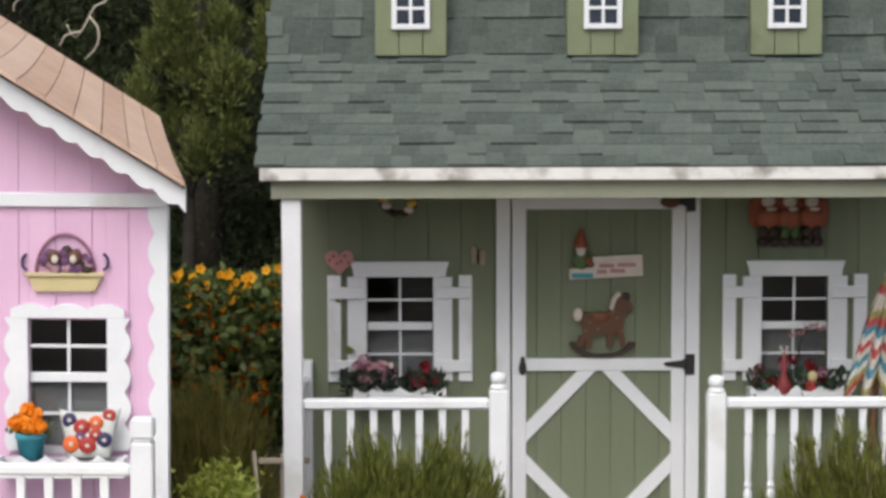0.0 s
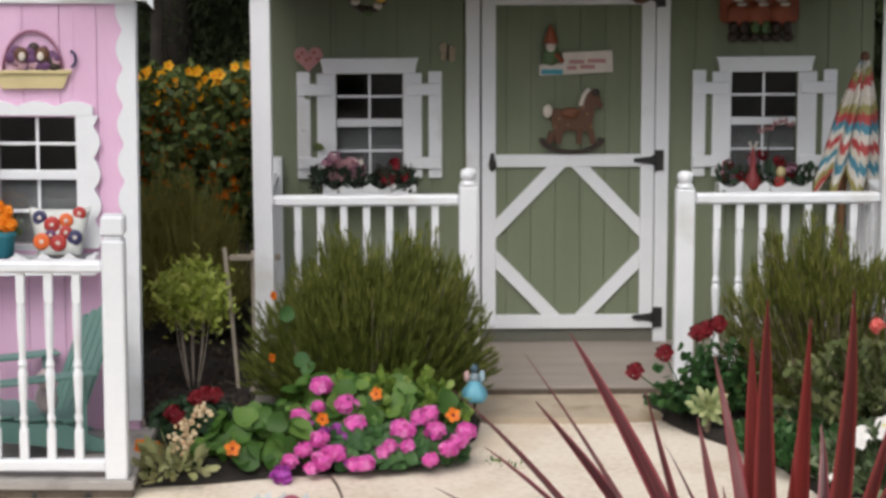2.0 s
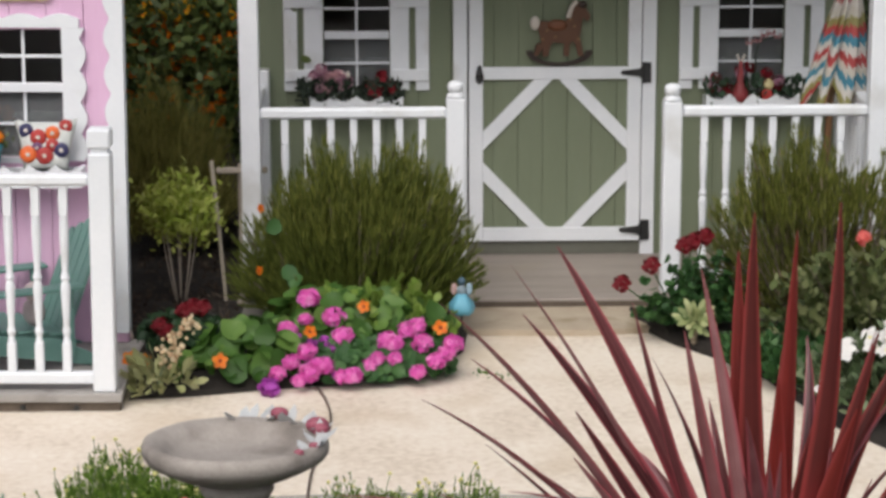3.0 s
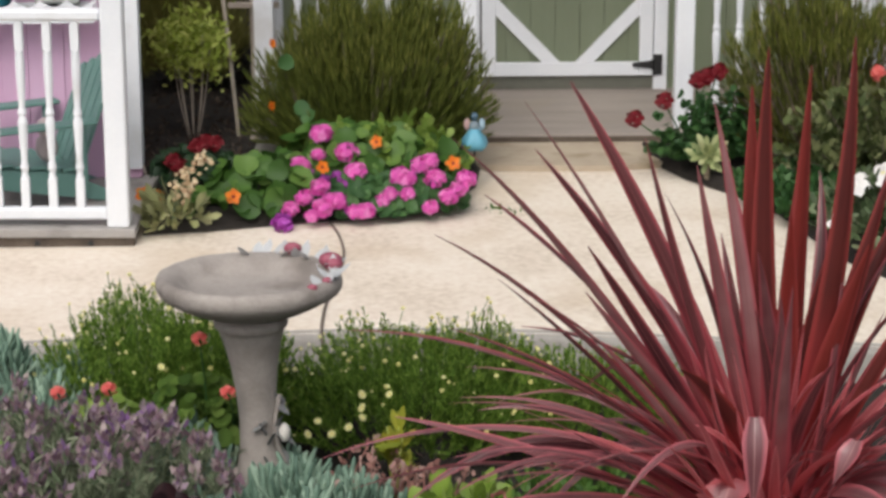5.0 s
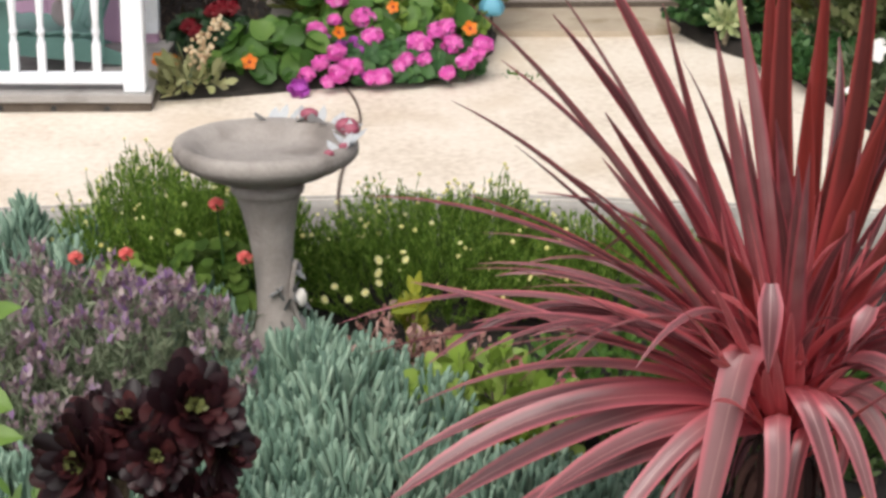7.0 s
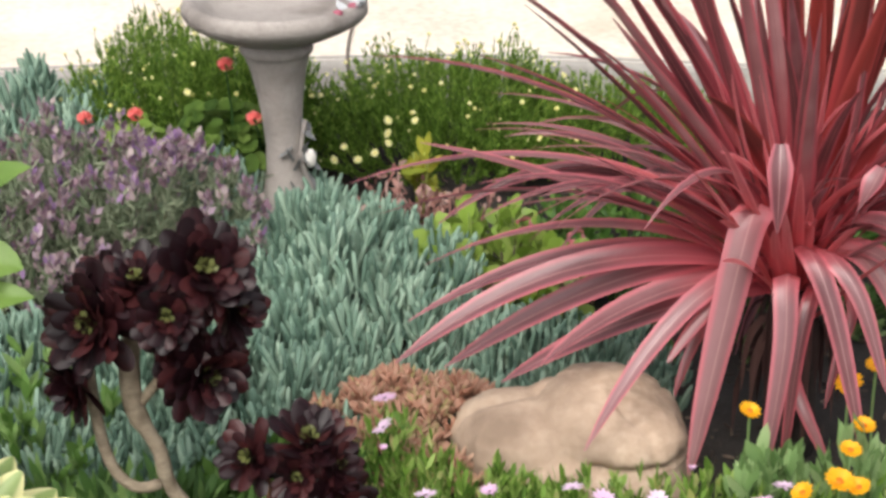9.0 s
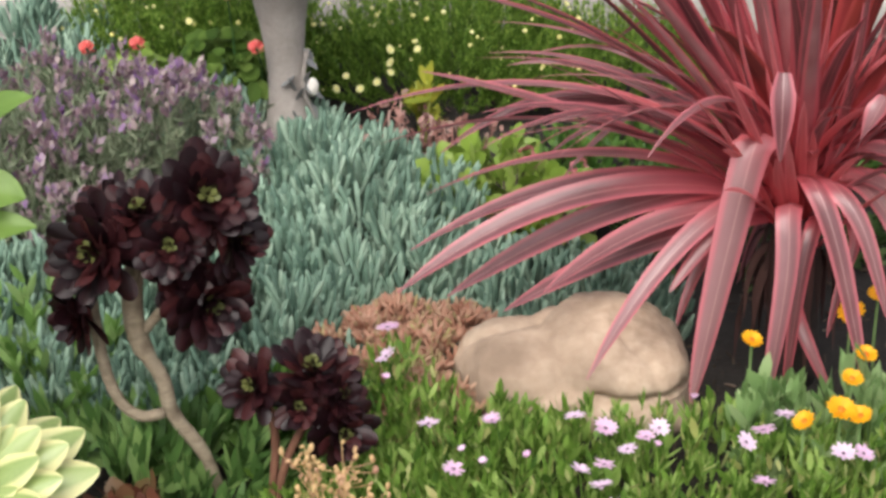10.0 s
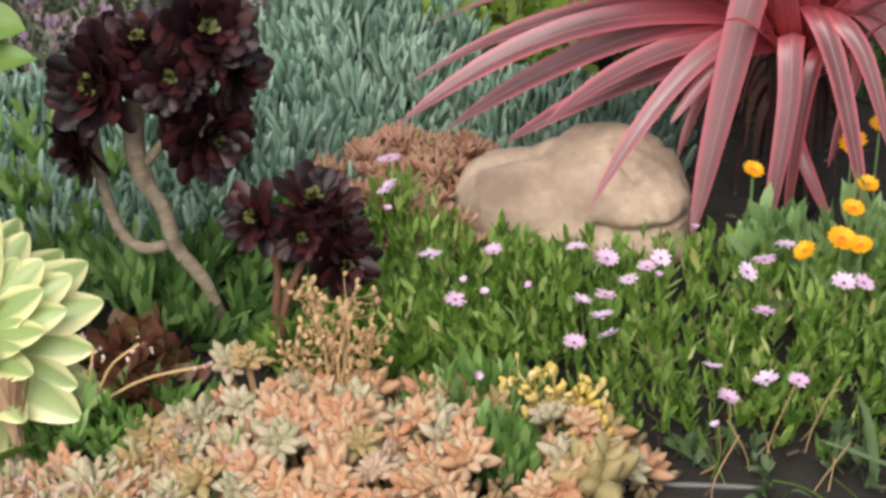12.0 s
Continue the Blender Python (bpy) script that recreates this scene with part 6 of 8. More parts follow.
def sword(a, b, tip, width, mats, n=14, twist=0.0, start=0.0, roll=0.0, bare=0.0, belly=2.5, line=None):
    """A long leaf from a bent over b to tip, or facing forward along a line of points, folded along its middle."""
    a, b, tip = Vector(a), Vector(b), Vector(tip)
    v, f, side0 = [], [], None
    run = spline(line, n + 1) if line else None
    for i in range(n + 1):
        s = i / n
        p = a * (1 - s) ** 2 + b * 2 * s * (1 - s) + tip * s * s
        d = ((b - a) * (1 - s) + (tip - b) * s).normalized()
        side = d.cross(Vector((0, bare, 1 - bare)))
        if side.length < 0.15:
            side = d.cross(Vector((0, 1, 0)))
        if line:
            p, d = run[i], (run[min(i + 1, n)] - run[max(i - 1, 0)]).normalized()
            side = Vector((1, 0, 0)) - d * d.x
        side.normalize()
        if side0 and side.dot(side0) < 0:
            side = -side
        side0 = side
        up = side.cross(d)
        q = roll + twist * s
        w = 0.5 * width * min(1, 0.5 + 1.6 * s) * max(0.03, 1 - s ** belly) ** 0.85
        sd, un = side * math.cos(q) + up * math.sin(q), up * math.cos(q) - side * math.sin(q)
        for k in (-1, -0.5, 0, 0.5, 1):
            v.append(p + sd * (k * w) + un * (abs(k) * w * 0.35))
    for i in range(n):
        for k in range(4):
            o = 5 * i + k
            f.append((o, o + 1, o + 6, o + 5))
    me = bpy.data.meshes.new("leaf")
    me.from_pydata([tuple(p) for p in v], [], f)
    for m in mats:
        me.materials.append(m)
    for pl in me.polygons:
        pl.use_smooth = True
    me.attributes.new("across", "FLOAT", "POINT").data.foreach_set("value", [abs(k) for i in range(n + 1) for k in (-1, -0.5, 0, 0.5, 1)])
    me.attributes.new("along", "FLOAT", "POINT").data.foreach_set("value", [start + (1 - start) * i / n for i in range(n + 1) for k in range(5)])
    return me


def cord_leaf(dx, dy, dz, rise, width=0.05, young=False, twist=0.0, z0=0.0):
    """dx, dy, dz: where the tip lies from the crown; rise: how far the leaf arches above the straight line."""
    a = C + Vector((0.03 * dx, 0.03 * dy, z0))
    tip = Vector((0.76 + dx, C.y + dy, 0.36 + dz))
    mid = a.lerp(tip, 0.5) + Vector((rng.normal() * 0.025, rng.normal() * 0.04, rise * rng.uniform(0.85, 1.1)))
    flat = math.hypot(dx, dy)
    roll = -math.copysign((0.5 if dz < 0.1 else 0.15) + 0.65 * max(0, dz) / math.hypot(flat, dz), dx) * abs(dx) / max(0.01, flat)
    steep = max(0.0, dz) / math.hypot(flat, dz)
    bare = {0: 0.55, 1: 0.9, 2: 0.15}[int(young)] * (1 if int(young) == 1 else steep)
    part("leaf", sword(a, mid, tip, width, ({0: DUSK if dz > 0.42 else WINE, 1: SCARLET, 2: CORE}[int(young)],), twist=twist, roll=roll * (1 - bare), bare=bare, belly=2.5 if dz > -0.15 else 5.0), WINE, cord)


# upright young leaves
for dx, dz, dy in ((-0.02, 1.1, 0.0), (0.08, 1.05, 0.05), (0.15, 1.13, -0.05), (0.02, 0.77, -0.12), (0.25, 0.84, 0.0), (-0.04, 1.0, 0.08), (0.19, 0.7, -0.1), (0.34, 0.8, 0.1)):
    cord_leaf(dx, dy, dz, 0.0, 0.066, True, 0.3 * rng.normal(), 0.08)
# leaves fanning to the side of the path, from steep to hanging
for dx, dz, dy, rise in ((-0.13, 0.98, 0.0, 0.05), (-0.17, 0.86, -0.05, 0.05), (-0.43, 1.02, 0.05, 0.12), (-0.53, 0.99, 0.0, 0.12), (-0.68, 0.91, 0.0, 0.16), (-0.61, 0.76, 0.1, 0.16), (-0.72, 0.7, 0.0, 0.16), (-0.54, 0.59, -0.05, 0.12), (-0.91, 0.47, 0.05, 0.22), (-0.34, 0.53, -0.1, 0.08), (-0.65, 0.33, 0.2, 0.18), (-0.69, 0.28, 0.1, 0.18), (-0.97, 0.21, -0.05, 0.26), (-0.9, 0.16, -0.1, 0.26), (-0.8, 0.04, -0.1, 0.26), (-0.87, -0.2, -0.1, 0.24), (-0.76, -0.26, 0.0, 0.18), (-0.63, -0.31, 0.02, 0.12), (-0.84, -0.12, -0.05, 0.26), (-0.55, -0.2, -0.12, 0.16), (-0.5, 0.86, 0.1, 0.12), (-0.4, 0.7, -0.1, 0.1), (-0.28, 0.92, -0.05, 0.08)):
    cord_leaf(dx, dy, dz, rise, (0.062 if dz < -0.1 else 0.042) + 0.012 * rng.random(), False, 0.4 * rng.normal(), rng.uniform(-0.02, 0.12))
# leaves hanging towards the rock and the front
for dx, dz, dy, rise, w in ((-0.46, -0.3, -0.33, 0.3, 0.05), (0.3, -0.3, -0.25, 0.4, 0.05), (0.42, -0.2, -0.25, 0.42, 0.05)):
    cord_leaf(dx, dy, dz, rise, w, False, 0.2 * rng.normal(), 0.05)
for dx, dz, dy, rise in ((0.34, -0.1, -0.3, 0.34), (0.46, -0.05, -0.2, 0.4), (0.3, 0.05, -0.38, 0.3), (0.5, 0.1, -0.25, 0.34), (0.4, 0.2, -0.3, 0.25)):
    cord_leaf(dx, dy, dz, rise, 0.06, False, 0.3 * rng.normal(), 0.03)


def hanging_leaf(out, top, mid, tip, width, mat=WINE):
    """A leaf that leaves the crown at out, bends over at top and hangs past mid to tip."""
    twist = 0.15 * rng.normal()
    tip = Vector(tip) + Vector((rng.normal() * 0.004, rng.normal() * 0.004, 0))
    part("leaf", sword(out, top, tip, width * rng.uniform(0.96, 1.04), (mat,), 18, twist, belly=4.5, line=[out, top, mid, tip]), mat, cord)


for out, top, mid, tip, w in (((0.74, 4.6, 0.42), (0.668, 4.45, 0.56), (0.601, 4.38, 0.315), (0.53, 4.33, -0.03), 0.082),
                              ((0.775, 4.58, 0.33), (0.741, 4.45, 0.393), (0.733, 4.38, 0.247), (0.69, 4.33, -0.07), 0.056),
                              ((0.83, 4.6, 0.3), (0.803, 4.47, 0.352), (0.769, 4.41, 0.23), (0.74, 4.36, -0.05), 0.038),
                              ((0.77, 4.6, 0.41), (0.792, 4.45, 0.447), (0.843, 4.38, 0.312), (0.905, 4.32, 0.02), 0.052),
                              ((0.8, 4.58, 0.42), (0.835, 4.45, 0.444), (0.893, 4.38, 0.365), (0.95, 4.33, 0.17), 0.046),
                              ((0.67, 4.54, 0.36), (0.6, 4.45, 0.348), (0.535, 4.4, 0.3), (0.475, 4.36, 0.235), 0.032),
                              ((0.64, 4.54, 0.32), (0.57, 4.46, 0.28), (0.53, 4.42, 0.215), (0.505, 4.38, 0.14), 0.028)):
    hanging_leaf(out, top, mid, tip, w, DUSK if w < 0.04 else WINE)
for out, top, mid, tip, w in (((0.75, 4.5, 0.22), (0.774, 4.46, 0.13), (0.799, 4.42, 0.07), (0.85, 4.38, -0.04), 0.034), ((0.87, 4.52, 0.36), (0.892, 4.47, 0.3), (0.861, 4.43, 0.22), (0.832, 4.4, 0.1), 0.024)):
    part("leaf", sword(out, top, tip, w, (DUSK,), 14, belly=4.5, line=[out, top, mid, tip]), DUSK, cord)
# two old leaves folded over
for f, e, w in (((-0.06, -0.24, 0.369), (-0.062, -0.27, 0.18), 0.052), ((0.155, -0.24, 0.315), (0.093, -0.27, 0.2), 0.05)):
    o = Vector((0.76, C.y, 0.36))
    f, e = o + Vector(f), o + Vector(e)
    part("leaf", sword(C + Vector((0, -0.02, 0.1)), C.lerp(f, 0.6) + Vector((0, 0, 0.1)), f + Vector((0, 0.025, -0.03)), w, (CORE,)), CORE, cord)
    part("leaf", sword(f, f.lerp(e, 0.4) + Vector((-0.005, -0.04, 0.02)), e, w * 1.1, (WINE,), start=0.5), WINE, cord)
# the rest of the head, all round
for i in range(22):
    a = rng.uniform(-0.9, math.pi + 0.9)
    e = rng.uniform(-0.35, 1.15)
    l = rng.uniform(0.5, 0.95)
    cord_leaf(l * math.cos(e) * math.cos(a), l * math.cos(e) * math.sin(a) * 0.9, l * math.sin(e), 0.32 * max(0, math.cos(e)) * rng.uniform(0.7, 1.3), 0.038 + 0.014 * rng.random(), rng.random() < 0.1 and e > 0.6, 0.5 * rng.normal(), rng.uniform(-0.06, 0.18))
for i in range(18):
    a = rng.uniform(math.pi, 2 * math.pi)
    e = rng.uniform(0.35, 1.3)
    l = rng.uniform(0.35, 0.6)
    cord_leaf(l * math.cos(e) * math.cos(a), l * math.cos(e) * math.sin(a) * 0.7, l * math.sin(e), 0.08, 0.038, 2 if rng.random() < 0.6 else 0, 0.5 * rng.normal(), rng.uniform(0, 0.15))

for i in range(38):
    a = rng.uniform(math.pi + 0.1, 2 * math.pi - 0.1)
    e = rng.uniform(0.3, 1.35)
    l = rng.uniform(0.3, 0.66)
    cord_leaf(l * math.cos(e) * math.cos(a), l * math.cos(e) * math.sin(a) * 0.8, l * math.sin(e), 0.1 * math.cos(e), 0.032, 2 if rng.random() < 0.75 else 0, 0.5 * rng.normal(), rng.uniform(-0.16, 0.06))
for i in range(6):
    l = rng.uniform(0.55, 0.9)
    dx, dz = rng.uniform(-0.42, 0.2) * l, rng.uniform(0.45, 0.95) * l
    cord_leaf(dx, rng.uniform(-0.25, 0.35), dz, 0.1, 0.046 + 0.012 * rng.random(), rng.random() < 0.45, 0.4 * rng.normal(), rng.uniform(0, 0.16))
# thin leaves crowd low on the side of the path
for i in range(14):
    e, l, q = rng.uniform(0.05, 0.6), rng.uniform(0.45, 0.8), rng.uniform(-0.5, 0.6)
    cord_leaf(-l * math.cos(e) * math.cos(q), l * math.cos(e) * math.sin(q), l * math.sin(e), rng.uniform(0.16, 0.26), 0.024 + 0.014 * rng.random(), 0, 0.5 * rng.normal(), rng.uniform(-0.08, 0.1))
for i in range(4):
    e, l = rng.uniform(0.15, 1.0), rng.uniform(0.7, 1.0)
    cord_leaf(-l * math.cos(e), rng.uniform(-0.3, 0.3), l * math.sin(e), 0.12 * math.cos(e), 0.05, False, 0.4 * rng.normal(), rng.uniform(-0.04, 0.16))
# dense steep leaves on the far side from the path
for i in range(24):
    dx, dz = rng.uniform(-0.08, 0.46), rng.uniform(0.35, 0.85)
    cord_leaf(dx, rng.uniform(-0.3, 0.3), dz, rng.uniform(0.02, 0.14), 0.04 + 0.02 * rng.random(), 2 if rng.random() < 0.25 and dz < 0.5 else rng.random() < 0.25, 0.5 * rng.normal(), rng.uniform(-0.05, 0.14))
# withered leaves round the stem
WITHERED = leafy("withered_brown_leaf", [(0.018, 0.009, 0.008), (0.045, 0.018, 0.016), (0.1, 0.05, 0.04)], 0.8, 0.1, False)
for i in range(26):
    a, l = rng.uniform(0, 2 * math.pi), rng.uniform(0.04, 0.1)
    p, h = C + Vector((0.04 * math.cos(a), 0.04 * math.sin(a), rng.uniform(-0.16, 0.02))), rng.uniform(0.14, 0.3)
    part("withered_leaf", sword(p, p + Vector((l * math.cos(a), l * math.sin(a), 0.02)), p + Vector((l * math.cos(a), l * math.sin(a), -h)), 0.026, (WITHERED,), 8, 0.5 * rng.normal()), WITHERED, cord)
# the rest of the skirt hangs round the stem
for i in range(5):
    a = rng.uniform(0.3, 2.8)
    l = rng.uniform(0.18, 0.34)
    cord_leaf(l * math.cos(a), l * math.sin(a), rng.uniform(-0.42, -0.25), 0.3, 0.05, False, 0.4 * rng.normal(), -0.03)

# ---- boulder ----
LOBES = [((0.07, 0.03, 0.03), (0.195, 0.19, 0.135)), ((-0.13, 0.0, 0.0), (0.16, 0.17, 0.115)), ((0.15, -0.07, 0.035), (0.125, 0.12, 0.09)), ((0.12, -0.07, -0.06), (0.16, 0.135, 0.085)), ((-0.03, -0.02, -0.05), (0.24, 0.18, 0.1))]
bm = bmesh.new()
bmesh.ops.create_icosphere(bm, subdivisions=6, radius=1)
for v in bm.verts:
    d = v.co.normalized()
    out = []
    for c, r in LOBES:       # how far out along d each lobe reaches
        o = Vector([-c[i] / r[i] for i in range(3)])
        e = Vector([d[i] / r[i] for i in range(3)])
        b = o.dot(e)
        disc_ = b * b - e.dot(e) * (o.dot(o) - 1)
        out.append(max(0.0, (-b + math.sqrt(disc_)) / e.dot(e)) if disc_ > 0 else 0.0)
    reach = (sum(x ** 15 for x in out)) ** (1 / 15) * 0.955
    p = d * reach * 6
    reach *= 1 + 0.04 * noise.noise(p * 0.9 + Vector((3, 1, 0))) + 0.035 * noise.noise(p * 2.3) + 0.02 * noise.noise(p * 6.0) + 0.01 * noise.noise(p * 17.0)
    reach -= 0.012 * max(0, 0.14 - abs(noise.noise(p * 0.8 + Vector((7, 2, 5))))) / 0.14
    if d.x > 0.15 and d.y < 0.1:     # a level crack low on one end
        q = d * reach
        reach -= 0.022 * math.exp(-((q.z - 0.02 - 0.05 * (q.x - 0.2) - 0.01 * noise.noise(q * 30)) / 0.007) ** 2) * min(1, (d.x - 0.15) * 5)
    v.co = d * reach + Vector((0.285, 4.54, G + 0.07))
tagged(part("boulder", bm, ROCK, smooth=True), "rounded tan sandstone boulder half buried in the bed", "boulder")

# ---- low plants in front ----
rng = np.random.default_rng(71)
pos, aim, size = [], [], []
for c, r, h, n in (((-0.06, 4.66), (0.25, 0.17), 0.16, 420), ((-0.2, 4.56), (0.2, 0.2), 0.13, 330), ((-0.03, 4.42), (0.12, 0.12), 0.1, 120), ((-0.3, 4.5), (0.12, 0.14), 0.1, 120)):
    p, out = mound(rng, n, c, r, h, G, 0.25, 0.5, 9)
    k = 8
    a = rng.random((n, k)) * 2 * np.pi
    q = 0.2 + 0.9 * rng.random((n, k))
    pos.append((p[:, None] + np.stack([0.006 * np.cos(a), 0.006 * np.sin(a), -0.02 * rng.random((n, k))], 2)).reshape(-1, 3))
    aim.append((out[:, None] * 0.4 + np.stack([q * np.cos(a), q * np.sin(a), np.full((n, k), 0.9)], 2)).reshape(-1, 3))
    size.append(sized(rng, n * k, 0.0095, 0.008, 0.027, 0.4))
pos, aim, size = np.concatenate(pos), np.concatenate(aim), np.concatenate(size)
tagged(part("sedum_mat", strew("sedum_mat", FINGER, pos, aim, size, rng=rng), SEDUM), "low rusty pink sedum mat beside the boulder", "sedum", kind="stuff")

rng = np.random.default_rng(72)
t = thing("african_daisy", (0.35, 3.95, G), "spreading african daisy with pale lilac flowers", "daisies")
pos, aim, size = [], [], []
for c, r, h, n in (((0.42, 3.95), (0.58, 0.4), 0.17, 4600), ((0.05, 4.1), (0.28, 0.28), 0.18, 1700), ((0.85, 3.9), (0.3, 0.45), 0.18, 1500), ((-0.1, 4.35), (0.12, 0.16), 0.2, 420)):
    d = shoots(rng, n // 7, (*c, G), 0.9, r, h + 0.035, 17, 0.0075, 0.036, 0.3, 1.0, 0.35)
    k = rng.random((len(d[0]), 1))
    pos.append(d[0]), aim.append(d[1] + [0, 0, 0.25]), size.append(d[2] * np.where(k < 0.25, [[1.9, 1.9, 1.15]], np.where(k < 0.6, [[0.8, 0.8, 1.15]], [[1, 1, 0.8]])))
pos, aim, size = np.concatenate(pos), np.concatenate(aim), np.concatenate(size)
lump = np.array([noise.noise((p[0] * 11, p[1] * 11, 5)) for p in pos])
keep = rng.random(len(pos)) < np.clip(0.9 + 1.8 * lump - np.clip(pos[:, 2] - G - 0.06, 0, 1) * 3 * (lump < 0), 0.08, 1)
keep &= ~((pos[:, 0] > 0.3) & (pos[:, 1] < 3.62 - 0.1 * (pos[:, 0] > 0.5)) & (rng.random(len(pos)) < 0.8))
pos, aim, size = pos[keep], aim[keep] + rng.normal(size=(keep.sum(), 3)) * 0.3, size[keep]
pale = rng.random(len(pos)) < 0.14
foliage("leaves", BLADE, (pos[~pale], aim[~pale], size[~pale]), DAISYLEAF, t, rng)
foliage("old_leaves", BLADE, (pos[pale], aim[pale], size[pale] * 0.9), leafy("yellowing_leaf", [(0.12, 0.1, 0.035), (0.32, 0.35, 0.1), (0.5, 0.54, 0.22), (0.36, 0.28, 0.12)], 0.6, 0.25), t, rng, "yellowing leaves")
daisy_petals = []
for petal_mat in (LILAC, PALELILAC):
    tv, tf = blade(lambda u: 0.45 + 0.55 * math.sin(math.pi * min(0.95, u)) ** 0.7 if u < 0.99 else 0.35, 3, 0.15, -0.15)
    daisy_petals.append(leaf_piece("petal", ([(z * 0.022, x * 0.0098, y * 0.0098) for x, y, z in tv], tf), petal_mat))
bm = ball((0, 0, 0), 0.0055, (1, 1, 0.55), 1)
daisy_heart = bpy.data.meshes.new("daisy")
bm.to_mesh(daisy_heart)
bm.free()
daisy_heart.materials.append(DISC)
OST = [(-0.13, 4.37), (-0.13, 4.26), (-0.13, 4.18), (-0.04, 4.02), (0.09, 4.03), (0.03, 3.93), (0.01, 3.87), (0.07, 3.89), (0.16, 3.91), (0.26, 4.04), (0.32, 4.0), (0.36, 3.93), (0.4, 3.97), (0.43, 4.0), (0.42, 3.94), (0.26, 3.86), (0.31, 3.88), (0.3, 3.81), (0.24, 3.73), (0.31, 3.75), (0.51, 4.1), (0.6, 3.95), (0.64, 3.99), (0.69, 4.04), (0.62, 3.82), (0.79, 3.91), (0.83, 3.91), (0.5, 3.65), (0.52, 3.56), (0.6, 3.61), (0.66, 3.61), (0.49, 3.48), (0.05, 3.63)]
SMALL = (2, 5, 7, 8, 14, 20, 31, 32)     # half-open ones
for i, p in enumerate(OST):
    p = (*p, 0.04 + 0.12 * (p[1] - 3.45))
    s = 0.5 if i in SMALL else 0.8 + 0.25 * rng.random()
    q = Vector((rng.normal() * 0.25, rng.normal() * 0.25 - 0.05, 1)).to_track_quat("Z", "Y").to_matrix().to_4x4()
    m = Matrix.Translation(p) @ q @ Matrix.Diagonal((s * 1.08, s * 1.08, s * 1.08, 1))
    flower = part("daisy", daisy_heart, DISC, t, m=m)
    cup = 8 + 18 * rng.random() if i not in SMALL else 50
    for k in range(12):
        part("petal", daisy_petals[i % 2], LILAC, flower, m=m @ pose(0, 0, 0, 0, 0, 30 * k + rng.normal() * 4) @ pose(0.003, 0, 0.001 * (k % 2), 0, -cup + rng.normal() * 5, 0))
    part("daisy_stalk", tube([(p[0], p[1] + 0.02, G + 0.03), (p[0] + 0.01, p[1] + 0.01, (p[2] + G) / 2), p], 0.0022, 4), DAISYLEAF, t)

rng = np.random.default_rng(73)
t = thing("calendula", (0.85, 4.25, G), "amber calendula with upright grey-green leaves", "calendula")
pos, aim = [], []
CAL = [(0.887, 4.424, 0.15), (0.653, 4.299, 0.15), (0.962, 4.514, 0.15), (0.886, 4.228, 0.15), (0.839, 4.122, 0.15), (0.714, 3.946, 0.15), (0.795, 3.991, 0.15), (0.834, 3.983, 0.14)]
cal = flower_mesh("calendula_flower", 15, 0.022, 0.011, 0.35, AMBER, 0.009, ORANGE, 2)
for i, p in enumerate(CAL):
    bloom("calendula_flower", cal, p, t, (rng.normal() * 0.3, -0.35, 1), 1.2 if i in (0, 6) else 0.9, 31 * i)
    part("flower_stalk", tube([(p[0] + 0.01, p[1] + 0.03, G), (p[0], p[1] + 0.01, (p[2] + G) / 2), p], 0.003, 5), GREYLEAF, t)
d = shoots(rng, 55, (0.85, 4.18, G), 0.7, (0.24, 0.24), 0.24, 12, 0.022, 0.065, 0.25, 1.1, 0.3)
foliage("leaves", BLADE, d, GREYLEAF, t, rng)
d = shoots(rng, 9, (0.665, 4.2, G), 0.5, (0.05, 0.05), 0.25, 14, 0.026, 0.07, 0.25, 1.0, 0.2)
foliage("tall_leaves", BLADE, d, GREYLEAF, t, rng)

rng = np.random.default_rng(80)
t = thing("dry_plant", (0.6, 3.5, G), "thin dry stems and small leaves on bare soil", "stems")
for i in range(16):
    x, y = rng.uniform(0.4, 0.85), rng.uniform(3.4, 3.7)
    e = (x + rng.normal() * 0.07, y + rng.normal() * 0.05, G + 0.08 + 0.1 * rng.random())
    part("stem", tube(spline([(x, y, G - 0.01), ((x + e[0]) / 2 + rng.normal() * 0.015, (y + e[1]) / 2, G + 0.06), e], 7), 0.0016, 4), STALK if i % 3 else DAISYLEAF, t)
d = shoots(rng, 20, (0.66, 3.56, G), 0.85, (0.26, 0.13), 0.09, 9, 0.013, 0.038, 0.3, 0.6, 0.4)
GREYBLADE = leafy("dull_grey_green_leaf", [(0.05, 0.085, 0.035), (0.1, 0.15, 0.065), (0.2, 0.26, 0.13)], 0.6, 0.25)
foliage("small_leaves", BLADE, d, GREYBLADE, t, rng)
for a, b, e, w in (((0.8, 3.5, G), (0.79, 3.53, 0.02), (0.76, 3.55, 0.07), 0.026), ((0.86, 3.56, G), (0.84, 3.6, 0.05), (0.82, 3.62, 0.11), 0.034), ((0.88, 3.44, -0.06), (0.78, 3.47, -0.02), (0.68, 3.5, 0.0), 0.014), ((0.58, 3.43, G), (0.57, 3.42, -0.05), (0.53, 3.4, -0.075), 0.02), ((0.62, 3.46, G), (0.63, 3.45, -0.06), (0.67, 3.42, -0.08), 0.018)):
    part("blade", sword(a, b, e, w, (GREYBLADE,), 8, 0.4), GREYBLADE, t, "single long grey-green leaf")
t = thing("drip_hose", (0.5, 3.5, G), "grey drip hose lying on the soil of the bed", "hose")
